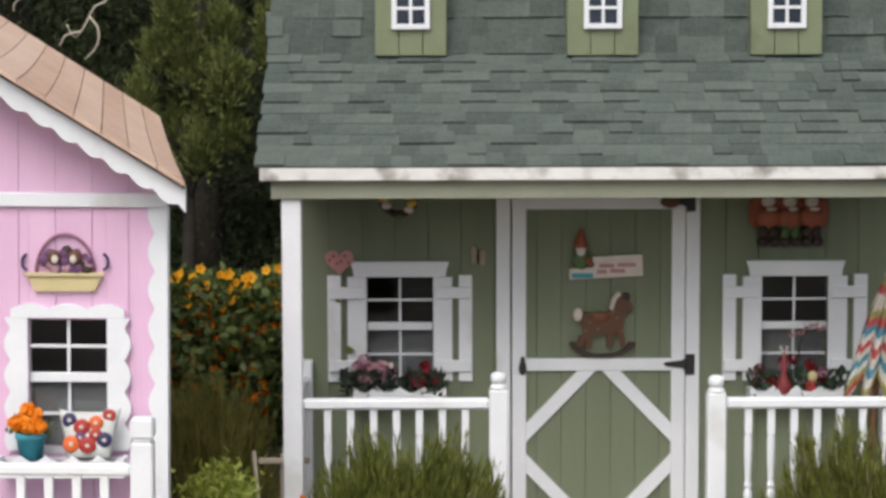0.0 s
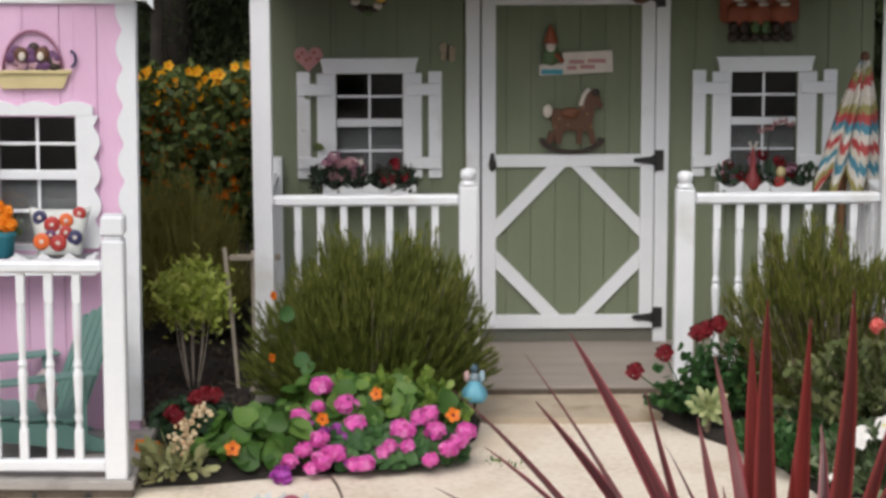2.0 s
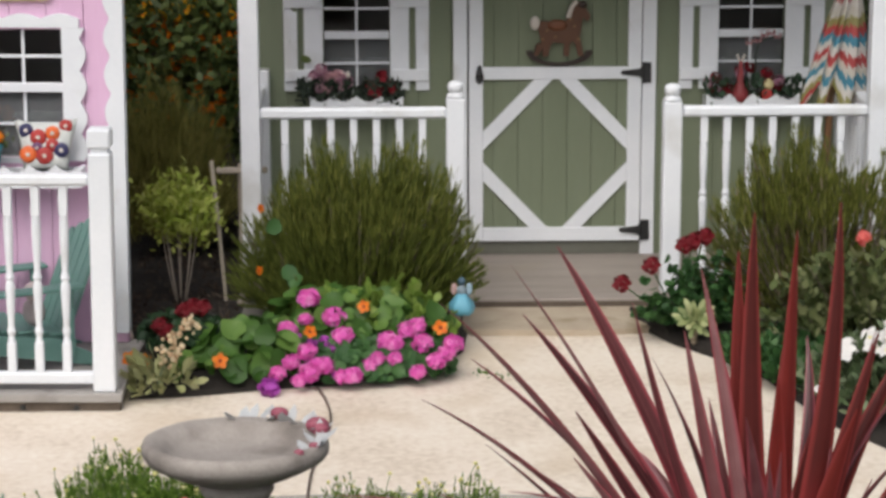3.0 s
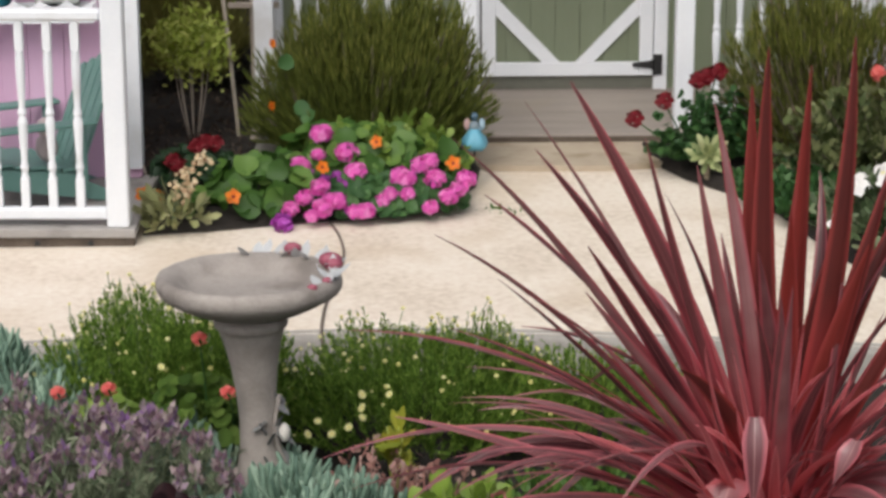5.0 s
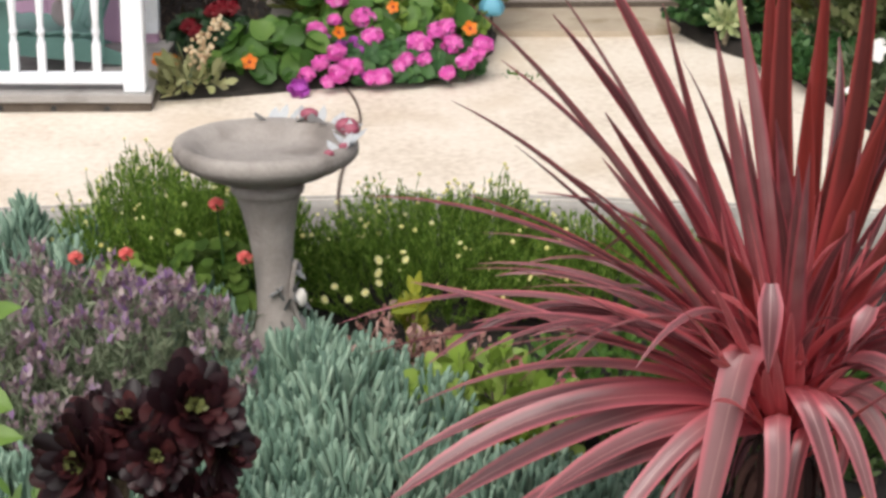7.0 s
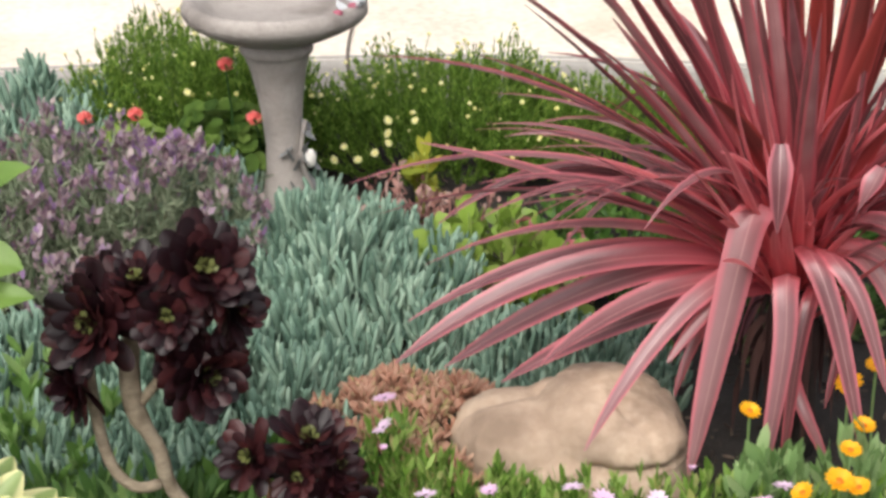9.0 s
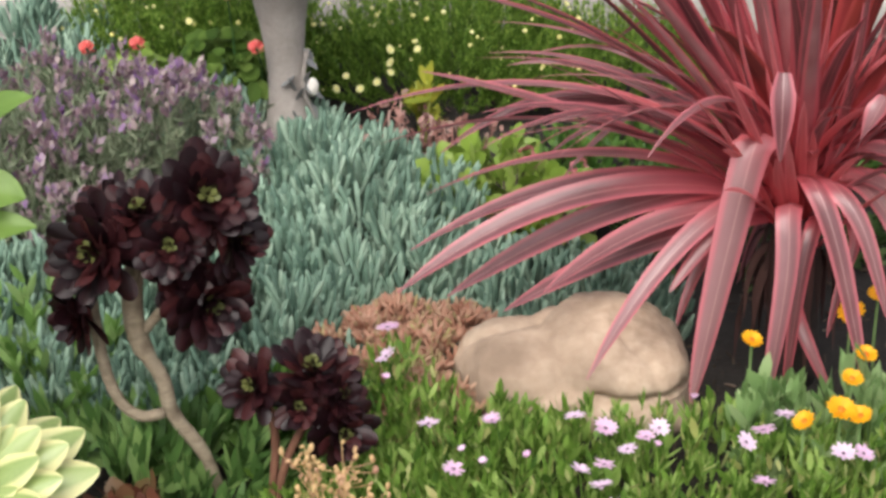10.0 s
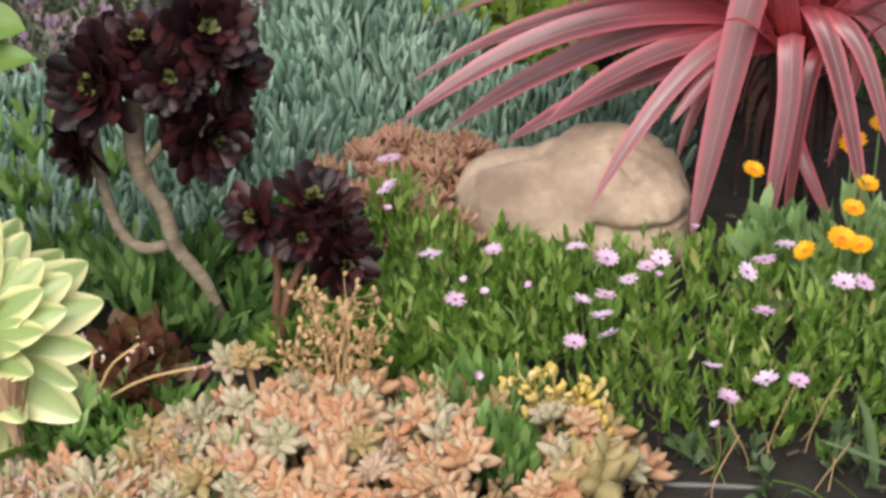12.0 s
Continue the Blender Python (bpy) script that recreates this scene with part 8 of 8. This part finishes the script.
part("tail", ball((hx - 0.115, DF - 0.01, hz + 0.185), 0.026, (0.9, 0.4, 1.3), 2), BONE, horse, smooth=True)
part("mane", tube(spline([(hx + 0.04, DF - 0.016, hz + 0.21), (hx + 0.055, DF - 0.016, hz + 0.26), (hx + 0.08, DF - 0.016, hz + 0.288)], 8), [0.012] * 8, 6), BONE, horse, smooth=True)
part("saddle", ball((hx - 0.01, DF - 0.012, hz + 0.175), 0.04, (1.2, 0.35, 0.7), 2), flat("worn_saddle_paint", (0.17, 0.06, 0.025)), horse, smooth=True)
part("forelock", ball((hx + 0.108, DF - 0.012, hz + 0.27), 0.02, (1.0, 0.4, 0.9), 2), UMBER, horse, smooth=True)
for dx, dz in ((-0.06, 0.15), (-0.02, 0.12), (0.07, 0.17), (0.09, 0.11), (-0.08, 0.11), (0.05, 0.2)):
    part("painted_spot", ball((hx + dx, DF - 0.015, hz + dz), 0.007, (1, 0.3, 1), 1), flat("tan_dot", (0.3, 0.17, 0.07)), horse)

# three seated dolls on a bench, hung above the window
t = thing("doll_bench_ornament", (1.61, HY, 1.52), "rust-red hanging ornament of three seated dolls", "ornament")
part("bench", box(1.43, 1.80, HY - 0.035, HY, 1.575, 1.72, 0.02), TERRA, t)
for i in range(3):
    x = 1.515 + 0.10 * i
    part("doll", ball((x, HY - 0.05, 1.7), 0.03, (1.1, 0.7, 1.0), 2), BONE, t, smooth=True)
    part("cap", ball((x, HY - 0.04, 1.735), 0.03, (1.3, 0.8, 0.7), 2), RED, t, smooth=True)
    part("torso", ball((x, HY - 0.05, 1.618), 0.052, (1.2, 0.6, 1.2), 2), TERRA, t, smooth=True)
    part("collar", ball((x + 0.012, HY - 0.072, 1.665), 0.016, (1.6, 0.5, 0.6), 2), BONE, t, smooth=True)
    for s in (-1, 1):
        part("leg", tube([(x + s * 0.022, HY - 0.055, 1.585), (x + s * 0.025, HY - 0.06, 1.53)], 0.023, 8), UMBER if i != 1 else GREENP, t, smooth=True)
        part("boot", ball((x + s * 0.027, HY - 0.068, 1.512), 0.027, (1.05, 1.1, 0.9), 2), UMBER, t, smooth=True)
part("hanger", tube([(1.46, HY - 0.02, 1.72), (1.61, HY - 0.02, 1.79), (1.76, HY - 0.02, 1.72)], 0.003, 5), BLACK, t)
tagged(part("dried_sprig", ball((1.06, DF - 0.02, 1.70), 0.035, (1.4, 0.5, 0.9), 2), BROWN, smooth=True), "brown dried sprig by the top hinge", "sprig")

# flowers in the window boxes
def box_flowers(name, label, xs, y, z, mats, leafmat, seed, n):
    rng = np.random.default_rng(seed)
    t = thing(name, (sum(xs) / 2, y, z - 0.05), label, "flowers", "window box flowers")
    heads = [cluster_mesh("flower_head", 0.024, 26, 0.024, m, seed=seed + i) for i, m in enumerate(mats)]
    for i in range(n):
        x = rng.uniform(*xs)
        bloom("flower_head", heads[i % len(heads)], (x, y - 0.03 + 0.05 * rng.random(), z + 0.01 + 0.11 * rng.random() * (1 - abs(2 * (x - xs[0]) / (xs[1] - xs[0]) - 1) * 0.5)), t, (0, -0.7, 0.8), 0.7 + 0.5 * rng.random())
    k = 260
    pos = np.stack([rng.uniform(xs[0] - 0.01, xs[1] + 0.01, k), rng.normal(y, 0.03, k), z - 0.05 + 0.11 * rng.random(k)], 1)
    foliage("leaves", BLADE, (pos, rng.normal(size=(k, 3)) * 0.6 + [0, -0.3, 0.7], sized(rng, k, 0.02, 0.02, 0.04)), leafmat, t, rng)
    return t


MAUVE = leafy("mauve_petal", [(0.22, 0.07, 0.15), (0.42, 0.2, 0.28), (0.55, 0.36, 0.4)], 0.6, 0.2)
DUSKLEAF = leafy("dusky_leaf", [(0.02, 0.03, 0.02), (0.05, 0.07, 0.05)], 0.6, 0.1)
box_flowers("mauve_flowers", "mauve and pink flowers in the window box", (-0.46, -0.24), 10.45, 0.86, [MAUVE, leafy("pale_pink_petal", [(0.5, 0.25, 0.3), (0.65, 0.4, 0.42)], 0.6, 0.2), MAUVE], DUSKLEAF, 91, 17)
box_flowers("red_flowers", "dark red flowers in the window box", (-0.19, 0.0), 10.45, 0.845, [REDPETAL, REDPETAL], DUSKLEAF, 95, 9)
t = thing("white_butterfly", (-0.255, 10.42, 0.93), "small white butterfly on a wire", "ornament")
for s in (-1, 1):
    part("wing", ball((-0.255 + 0.012 * s, 10.42, 0.945), 0.014, (0.8, 0.3, 1.2), 2), BONE, t, smooth=True)
part("wire", tube([(-0.255, 10.43, 0.8), (-0.255, 10.42, 0.94)], 0.002, 5), BLACK, t)
box_flowers("mixed_flowers", "dark mixed flowers in the window box", (1.43, 1.86), 10.46, 0.845, [REDPETAL, MAUVE, REDPETAL], leafy("dark_box_leaf", [(0.02, 0.05, 0.03), (0.05, 0.09, 0.05)], 0.6, 0.1), 97, 13)
t = thing("orchid_spray", (1.66, 10.46, 0.8), "tall stem with dusky pink orchid blooms", "flowers")
part("stem", tube(spline([(1.66, 10.46, 0.79), (1.655, 10.45, 0.95), (1.67, 10.43, 1.08), (1.75, 10.42, 1.115)], 10), 0.004, 5), DUSKLEAF, t)
for p in ((1.66, 10.42, 1.10), (1.69, 10.42, 1.125), (1.72, 10.41, 1.135), (1.75, 10.41, 1.12), (1.62, 10.42, 1.09)):
    bloom("bloom", cluster_mesh("orchid_bloom", 0.014, 8, 0.026, leafy("orchid_petal", [(0.4, 0.16, 0.18), (0.55, 0.32, 0.32)], 0.5, 0.2), seed=3), p, t, (0, -1, 0.3), 0.9)
t = thing("red_ornament", (1.585, 10.44, 0.8), "slender red ornament with pale tips", "ornament")
part("body", lathe([(0.03, 0), (0.042, 0.03), (0.034, 0.06), (0.016, 0.1), (0.012, 0.17), (0.007, 0.2)], (1.585, 10.43, 0.80), 12), flat("deep_red_glaze", (0.24, 0.03, 0.035)), t, smooth=True)
for s in (-1, 1):
    part("tip", tube([(1.585, 10.43, 0.98), (1.585 + s * 0.018, 10.43, 1.03)], 0.006, 6), BONE, t)
t = thing("cream_ornament", (1.71, 10.43, 0.8), "small cream and red figurine ornament", "ornament")
part("body", ball((1.71, 10.42, 0.84), 0.03, (0.9, 0.7, 1.3), 2), RED, t, smooth=True)
part("top", ball((1.715, 10.41, 0.89), 0.024, (1, 0.8, 1.1), 2), CREAMP, t, smooth=True)

# closed striped umbrella in the porch corner
U0, U1 = Vector((1.965, 10.2, 0.84)), Vector((2.05, 10.2, 1.43))
umb = thing("patio_umbrella", (1.94, 10.2, 0.06), "closed patio umbrella with bright multicoloured stripes", "umbrella")
part("pole", tube([(1.93, 10.2, 0.06), U0, U1], 0.016, 8), flat("umbrella_wood", (0.22, 0.11, 0.05)), umb, smooth=True)
part("base", lathe([(0.0, 0), (0.17, 0), (0.17, 0.03), (0.05, 0.06), (0.03, 0.14), (0.0, 0.14)], (1.93, 10.2, 0.06), 20), BLACK, umb, smooth=True)
part("finial", ball(U1 + Vector((0, 0, 0.015)), 0.022, (1, 1, 1.2), 2), BROWN, umb, smooth=True)
STRIPES = [flat("stripe_red", (0.36, 0.04, 0.04)), flat("stripe_white", (0.55, 0.52, 0.48)), flat("stripe_teal", (0.04, 0.19, 0.27)), flat("stripe_cream", (0.5, 0.46, 0.4)), flat("stripe_olive", (0.24, 0.22, 0.07)), flat("stripe_blue", (0.08, 0.15, 0.3))]
order = [1, 4, 0, 1, 3, 4, 0, 2, 1, 0, 3, 2]
bm = bmesh.new()
seg, lv = 48, 44
grid = []
for j in range(lv + 1):
    s = j / lv
    row = []
    for k in range(seg):
        a = 2 * math.pi * k / seg
        fold = 0.72 + 0.28 * math.cos(7 * a + 2.2 * s)
        drop = 0.07 * s * math.cos(7 * a + 2.2 * s) - 0.02 * s
        r = (0.02 + 0.165 * s ** 0.8 - 0.03 * s ** 4) * fold
        c = U1.lerp(U0, s)
        row.append(bm.verts.new((c.x + r * math.cos(a), c.y + r * math.sin(a), c.z - drop)))
    grid.append(row)
for j in range(lv):
    for k in range(seg):
        f = bm.faces.new((grid[j][k], grid[j][(k + 1) % seg], grid[j + 1][(k + 1) % seg], grid[j + 1][k]))
        f.material_index = order[int(j + 2.2 * math.cos(7 * 2 * math.pi * k / seg + 1.5) + 36) // 3 % 12]
part("canopy", bm, STRIPES, umb, "pleated striped fabric", smooth=True)

# pink playhouse: basket plaque, marigold pot, flowered cushion, chair
t = thing("basket_plaque", (-1.49, PY - 0.01, 1.45), "cream basket plaque with plum flowers on the pink wall", "plaque")
part("basket", plate([(-1.615, 1.46), (-1.375, 1.46), (-1.345, 1.532), (-1.645, 1.532)], PY - 0.02, PY - 0.001), CREAMP, t)
part("basket_rim", box(-1.655, -1.338, PY - 0.03, PY - 0.021, 1.518, 1.534, 0.003), CREAMP, t)
part("handle", tube([(-1.492 + 0.115 * math.cos(a), PY - 0.012, 1.535 + 0.15 * math.sin(a)) for a in (math.pi * i / 18 for i in range(19))], 0.006, 6), MAUVE, t, smooth=True)
rs = random.Random(8)
for i in range(26):
    a = math.pi * rs.random()
    r = 0.105 * math.sqrt(rs.random())
    part("flower", ball((-1.492 + r * math.cos(a), PY - 0.022, 1.54 + 0.8 * r * math.sin(a)), 0.016 + 0.01 * rs.random(), (1, 0.5, 1), 2), rs.choice([PLUM, PLUM, UMBER, MAUVE]), t, smooth=True)
for s in (-1, 1):
    part("rosette", ball((-1.492 + 0.042 * s, PY - 0.03, 1.595), 0.03, (1, 0.5, 1.05), 2), BROWN, t, smooth=True)
    part("rosette_heart", ball((-1.492 + 0.036 * s, PY - 0.043, 1.588), 0.014, (1, 0.5, 1.3), 2), BONE, t, smooth=True)
    part("side_loop", tube([(-1.492 + s * (0.15 + 0.02 * math.sin(a)), PY - 0.015, 1.575 + 0.03 * math.cos(a)) for a in (math.pi * i / 10 for i in range(11))], 0.006, 6), NAVY, t, smooth=True)

t = thing("marigold_pot", (-1.625, 8.74, 0.786), "teal pot of orange marigolds in the window box", "potted plant")
part("pot", lathe([(0.0, 0), (0.042, 0), (0.056, 0.1), (0.062, 0.102), (0.062, 0.125), (0.054, 0.125), (0.052, 0.1), (0.0, 0.1)], (-1.625, 8.80, 0.786), 20), SKY, t, smooth=True)
marigold = cluster_mesh("marigold", 0.026, 60, 0.02, leafy("marigold_petal", [(0.8, 0.22, 0.01), (0.9, 0.34, 0.015)], 0.5, 0.2), seed=14)
for i, p in enumerate(((-1.655, 8.76, 0.965), (-1.60, 8.77, 0.985), (-1.625, 8.74, 0.945), (-1.585, 8.75, 0.94), (-1.68, 8.77, 0.95), (-1.635, 8.8, 1.0))):
    bloom("marigold", marigold, p, t, (0, -0.8, 0.7), 1.05, 50 * i)
rng = np.random.default_rng(98)
pos = np.array([-1.625, 8.80, 0.92]) + rng.normal(size=(90, 3)) * [0.035, 0.02, 0.025]
foliage("leaves", BLADE, (pos, rng.normal(size=(90, 3)) + [0, 0, 0.5], sized(rng, 90, 0.016, 0.016, 0.035)), VINE, t, rng)

t = thing("flowered_cushion", (-1.395, 8.76, 0.80), "white cushion printed with red and navy flowers", "cushion")
bm = bmesh.new()
k = 16
rowsv = {}
for side in (-1, 1):
    for i in range(k + 1):
        for j in range(k + 1):
            u, v = 2 * i / k - 1, 2 * j / k - 1
            wq = 0.10 + 0.014 * v + 0.012 * max(0, v) * abs(u)
            puff = 0.03 * (1 - u ** 4) * (1 - v ** 4)
            if side == 1 and (i in (0, k) or j in (0, k)):
                rowsv[(1, i, j)] = rowsv[(-1, i, j)]
                continue
            rowsv[(side, i, j)] = bm.verts.new((-1.395 + u * wq, 8.775 + side * puff + 0.05 * (v + 1) / 2, 0.895 + v * 0.09 + 0.02 * abs(u) ** 3 * max(0, v)))
for side in (-1, 1):
    for i in range(k):
        for j in range(k):
            bm.faces.new([rowsv[(side, *q)] for q in ((i, j), (i + 1, j), (i + 1, j + 1), (i, j + 1))])
part("cover", bm, flat("cushion_cotton", (0.62, 0.64, 0.62)), t, smooth=True)
for i, (dx, dz, r, m) in enumerate(((-0.075, 0.06, 0.024, NAVY), (-0.025, 0.035, 0.027, RED), (0.03, 0.05, 0.024, ORANGEP), (0.08, 0.075, 0.022, RED), (-0.065, -0.03, 0.028, ORANGEP), (0.0, -0.035, 0.028, RED), (0.065, -0.015, 0.025, NAVY), (0.03, 0.005, 0.022, RED), (-0.03, -0.005, 0.018, PLUM))):
    y = 8.775 - 0.03 * (1 - (dx / 0.11) ** 4) * (1 - (dz / 0.1) ** 4) + 0.05 * (dz + 0.09) / 0.18 - 0.004
    r *= 1.25
    f = part("printed_flower", ball((-1.395 + dx, y, 0.90 + dz), r, (1, 0.22, 1), 2), m, t, smooth=True)
    part("printed_heart", ball((-1.395 + dx, y - 0.005, 0.90 + dz), r * 0.35, (1, 0.4, 1), 1), BONE, f, smooth=True)

chair = thing("adirondack_chair", (-1.535, 8.58, 0.07), "faded teal child-size adirondack chair on the porch", "chair")
CM = pose(-1.525, 8.58, 0.07, 0, 0, -62)     # faces the other end of the porch


def chair_part(name, bm):
    bmesh.ops.transform(bm, matrix=CM, verts=bm.verts)
    return part(name, bm, TEAL, chair)


for i in range(5):
    chair_part("back_slat", plate([(-0.16 + 0.066 * i, 0.14), (-0.16 + 0.066 * i + 0.058, 0.14), (-0.16 + 0.066 * i + 0.058 * 0.98, 0.53 + 0.03 * (2 - abs(i - 2)) - 0.008), (-0.16 + 0.066 * i + 0.03, 0.545 + 0.03 * (2 - abs(i - 2))), (-0.16 + 0.066 * i + 0.002, 0.53 + 0.03 * (2 - abs(i - 2)) - 0.008)], 0.0, 0.014))
slats = [o for o in chair.children if o.name.startswith("back_slat")]
for o in slats:
    o.data.transform(CM @ Matrix.Translation((0, 0.16, 0.12)) @ pose(0, 0, 0, -22, 0, 0) @ Matrix.Translation((0, -0.0, -0.14)) @ CM.inverted())
for i in range(6):
    chair_part("seat_slat", box(-0.175, 0.175, -0.22 + 0.064 * i, -0.22 + 0.064 * i + 0.057, 0.195 - 0.012 * i, 0.207 - 0.012 * i, 0.003))
for s in (-1, 1):
    chair_part("armrest", box(s * 0.21 - 0.04, s * 0.21 + 0.04, -0.28, 0.22, 0.325, 0.34, 0.005))
    chair_part("front_leg", box(s * 0.19 - 0.011, s * 0.19 + 0.011, -0.24, -0.17, 0.0, 0.325, 0.003))
    bm = bmesh.new()
    f = bm.faces.new([bm.verts.new((s * 0.182, y, z)) for y, z in ((-0.25, 0.12), (-0.25, 0.192), (0.12, 0.13), (0.36, 0.0), (0.28, 0.0))])
    r = bmesh.ops.extrude_face_region(bm, geom=[f])
    bmesh.ops.translate(bm, vec=(-s * 0.016, 0, 0), verts=[v for v in r["geom"] if isinstance(v, bmesh.types.BMVert)])
    chair_part("side_rail", bm)
    chair_part("back_post", box(s * 0.19 - 0.011, s * 0.19 + 0.011, 0.15, 0.19, 0.05, 0.325, 0.003))
t = thing("soft_toy", (-1.415, 8.5, 0.24), "small grey and pink soft toy on the chair", "toy")
part("soft_toy_body", ball((-1.42, 8.5, 0.30), 0.05, (0.9, 0.8, 1.2), 2), flat("grey_plush", (0.42, 0.36, 0.36)), t, smooth=True)
part("soft_toy_top", ball((-1.415, 8.48, 0.385), 0.04, (1, 0.9, 1), 2), flat("pale_plush", (0.55, 0.46, 0.46)), t, smooth=True)

# little blue garden ornament at the corner of the bed
t = thing("garden_ornament", (0.245, 8.98, 0.0), "small powder blue garden ornament on a dark stake", "ornament")
OX, OY, OZ = 0.245, 8.98, 0.16
part("stake", tube([(OX, OY, -0.02), (OX, OY, OZ + 0.02)], 0.005, 6), BLACK, t)
bm = lathe([(0.0, 0.0), (0.046, 0.0), (0.054, 0.02), (0.046, 0.045), (0.03, 0.065), (0.016, 0.085), (0.0, 0.085)], (OX, OY, OZ), 20)
for v in bm.verts:
    a = math.atan2(v.co.y - OY, v.co.x - OX)
    v.co.x = OX + (v.co.x - OX) * (1 + 0.1 * math.sin(5 * a))
    v.co.y = OY + (v.co.y - OY) * (1 + 0.1 * math.sin(5 * a))
part("skirt", bm, flat("powder_blue_glaze", (0.12, 0.36, 0.48)), t, smooth=True)
part("bodice", ball((OX, OY, OZ + 0.095), 0.022, (1, 0.8, 1.1), 2), flat("grey_blue_glaze", (0.2, 0.26, 0.3)), t, smooth=True)
part("knob", ball((OX, OY, OZ + 0.135), 0.017, (1, 1, 1.1), 2), flat("slate_blue_glaze", (0.05, 0.1, 0.14)), t, smooth=True)
for s in (-1, 1):
    part("wing", ball((OX + s * 0.03, OY + 0.01, OZ + 0.1), 0.02, (0.7, 0.3, 1.3), 2), flat("rosy_glaze" if s < 0 else "pale_blue_glaze", (0.45, 0.3, 0.28) if s < 0 else (0.3, 0.42, 0.5)), t, smooth=True)

# weeds at the path and mulch on the beds
rng = np.random.default_rng(99)
t = thing("path_weed", (0.31, 8.5, 0.0), "tiny green weeds in the path edge", "weed")
pos = np.stack([rng.normal(0.33, 0.05, 14), rng.normal(8.6, 0.04, 14), np.full(14, 0.001)], 1)
foliage("leaves", BLADE, (pos, rng.normal(size=(14, 3)) * 0.7 + [0, 0, 0.5], sized(rng, 14, 0.012, 0.012, 0.022)), NASTURTIUM, t, rng)


def chips(name, x0, x1, y0, y1, z, n, mat, label, size=0.018):
    p = np.stack([rng.uniform(x0, x1, n), rng.uniform(y0, y1, n), z + rng.uniform(-0.005, 0.012, n)], 1)
    tagged(part(name, strew(name, FINGER, p, rng.normal(size=(n, 3)) + [0, 0, 0.1], sized(rng, n, size * 0.5, size * 0.3, size * 1.4, 0.6), rng=rng), mat), label, "mulch", kind="stuff")


MULCH = leafy("bark_mulch", [(0.022, 0.015, 0.011), (0.06, 0.042, 0.031), (0.13, 0.1, 0.075)], 0.95, 0.0)
chips("bark_mulch", -1.25, -0.6, 9.0, 11.4, 0.045, 1500, MULCH, "dark bark mulch on the soil between the houses")
chips("soil_crumbs", -1.0, 1.2, 3.2, 6.6, -0.12, 3500, MULCH, "soil crumbs and bark on the front bed")
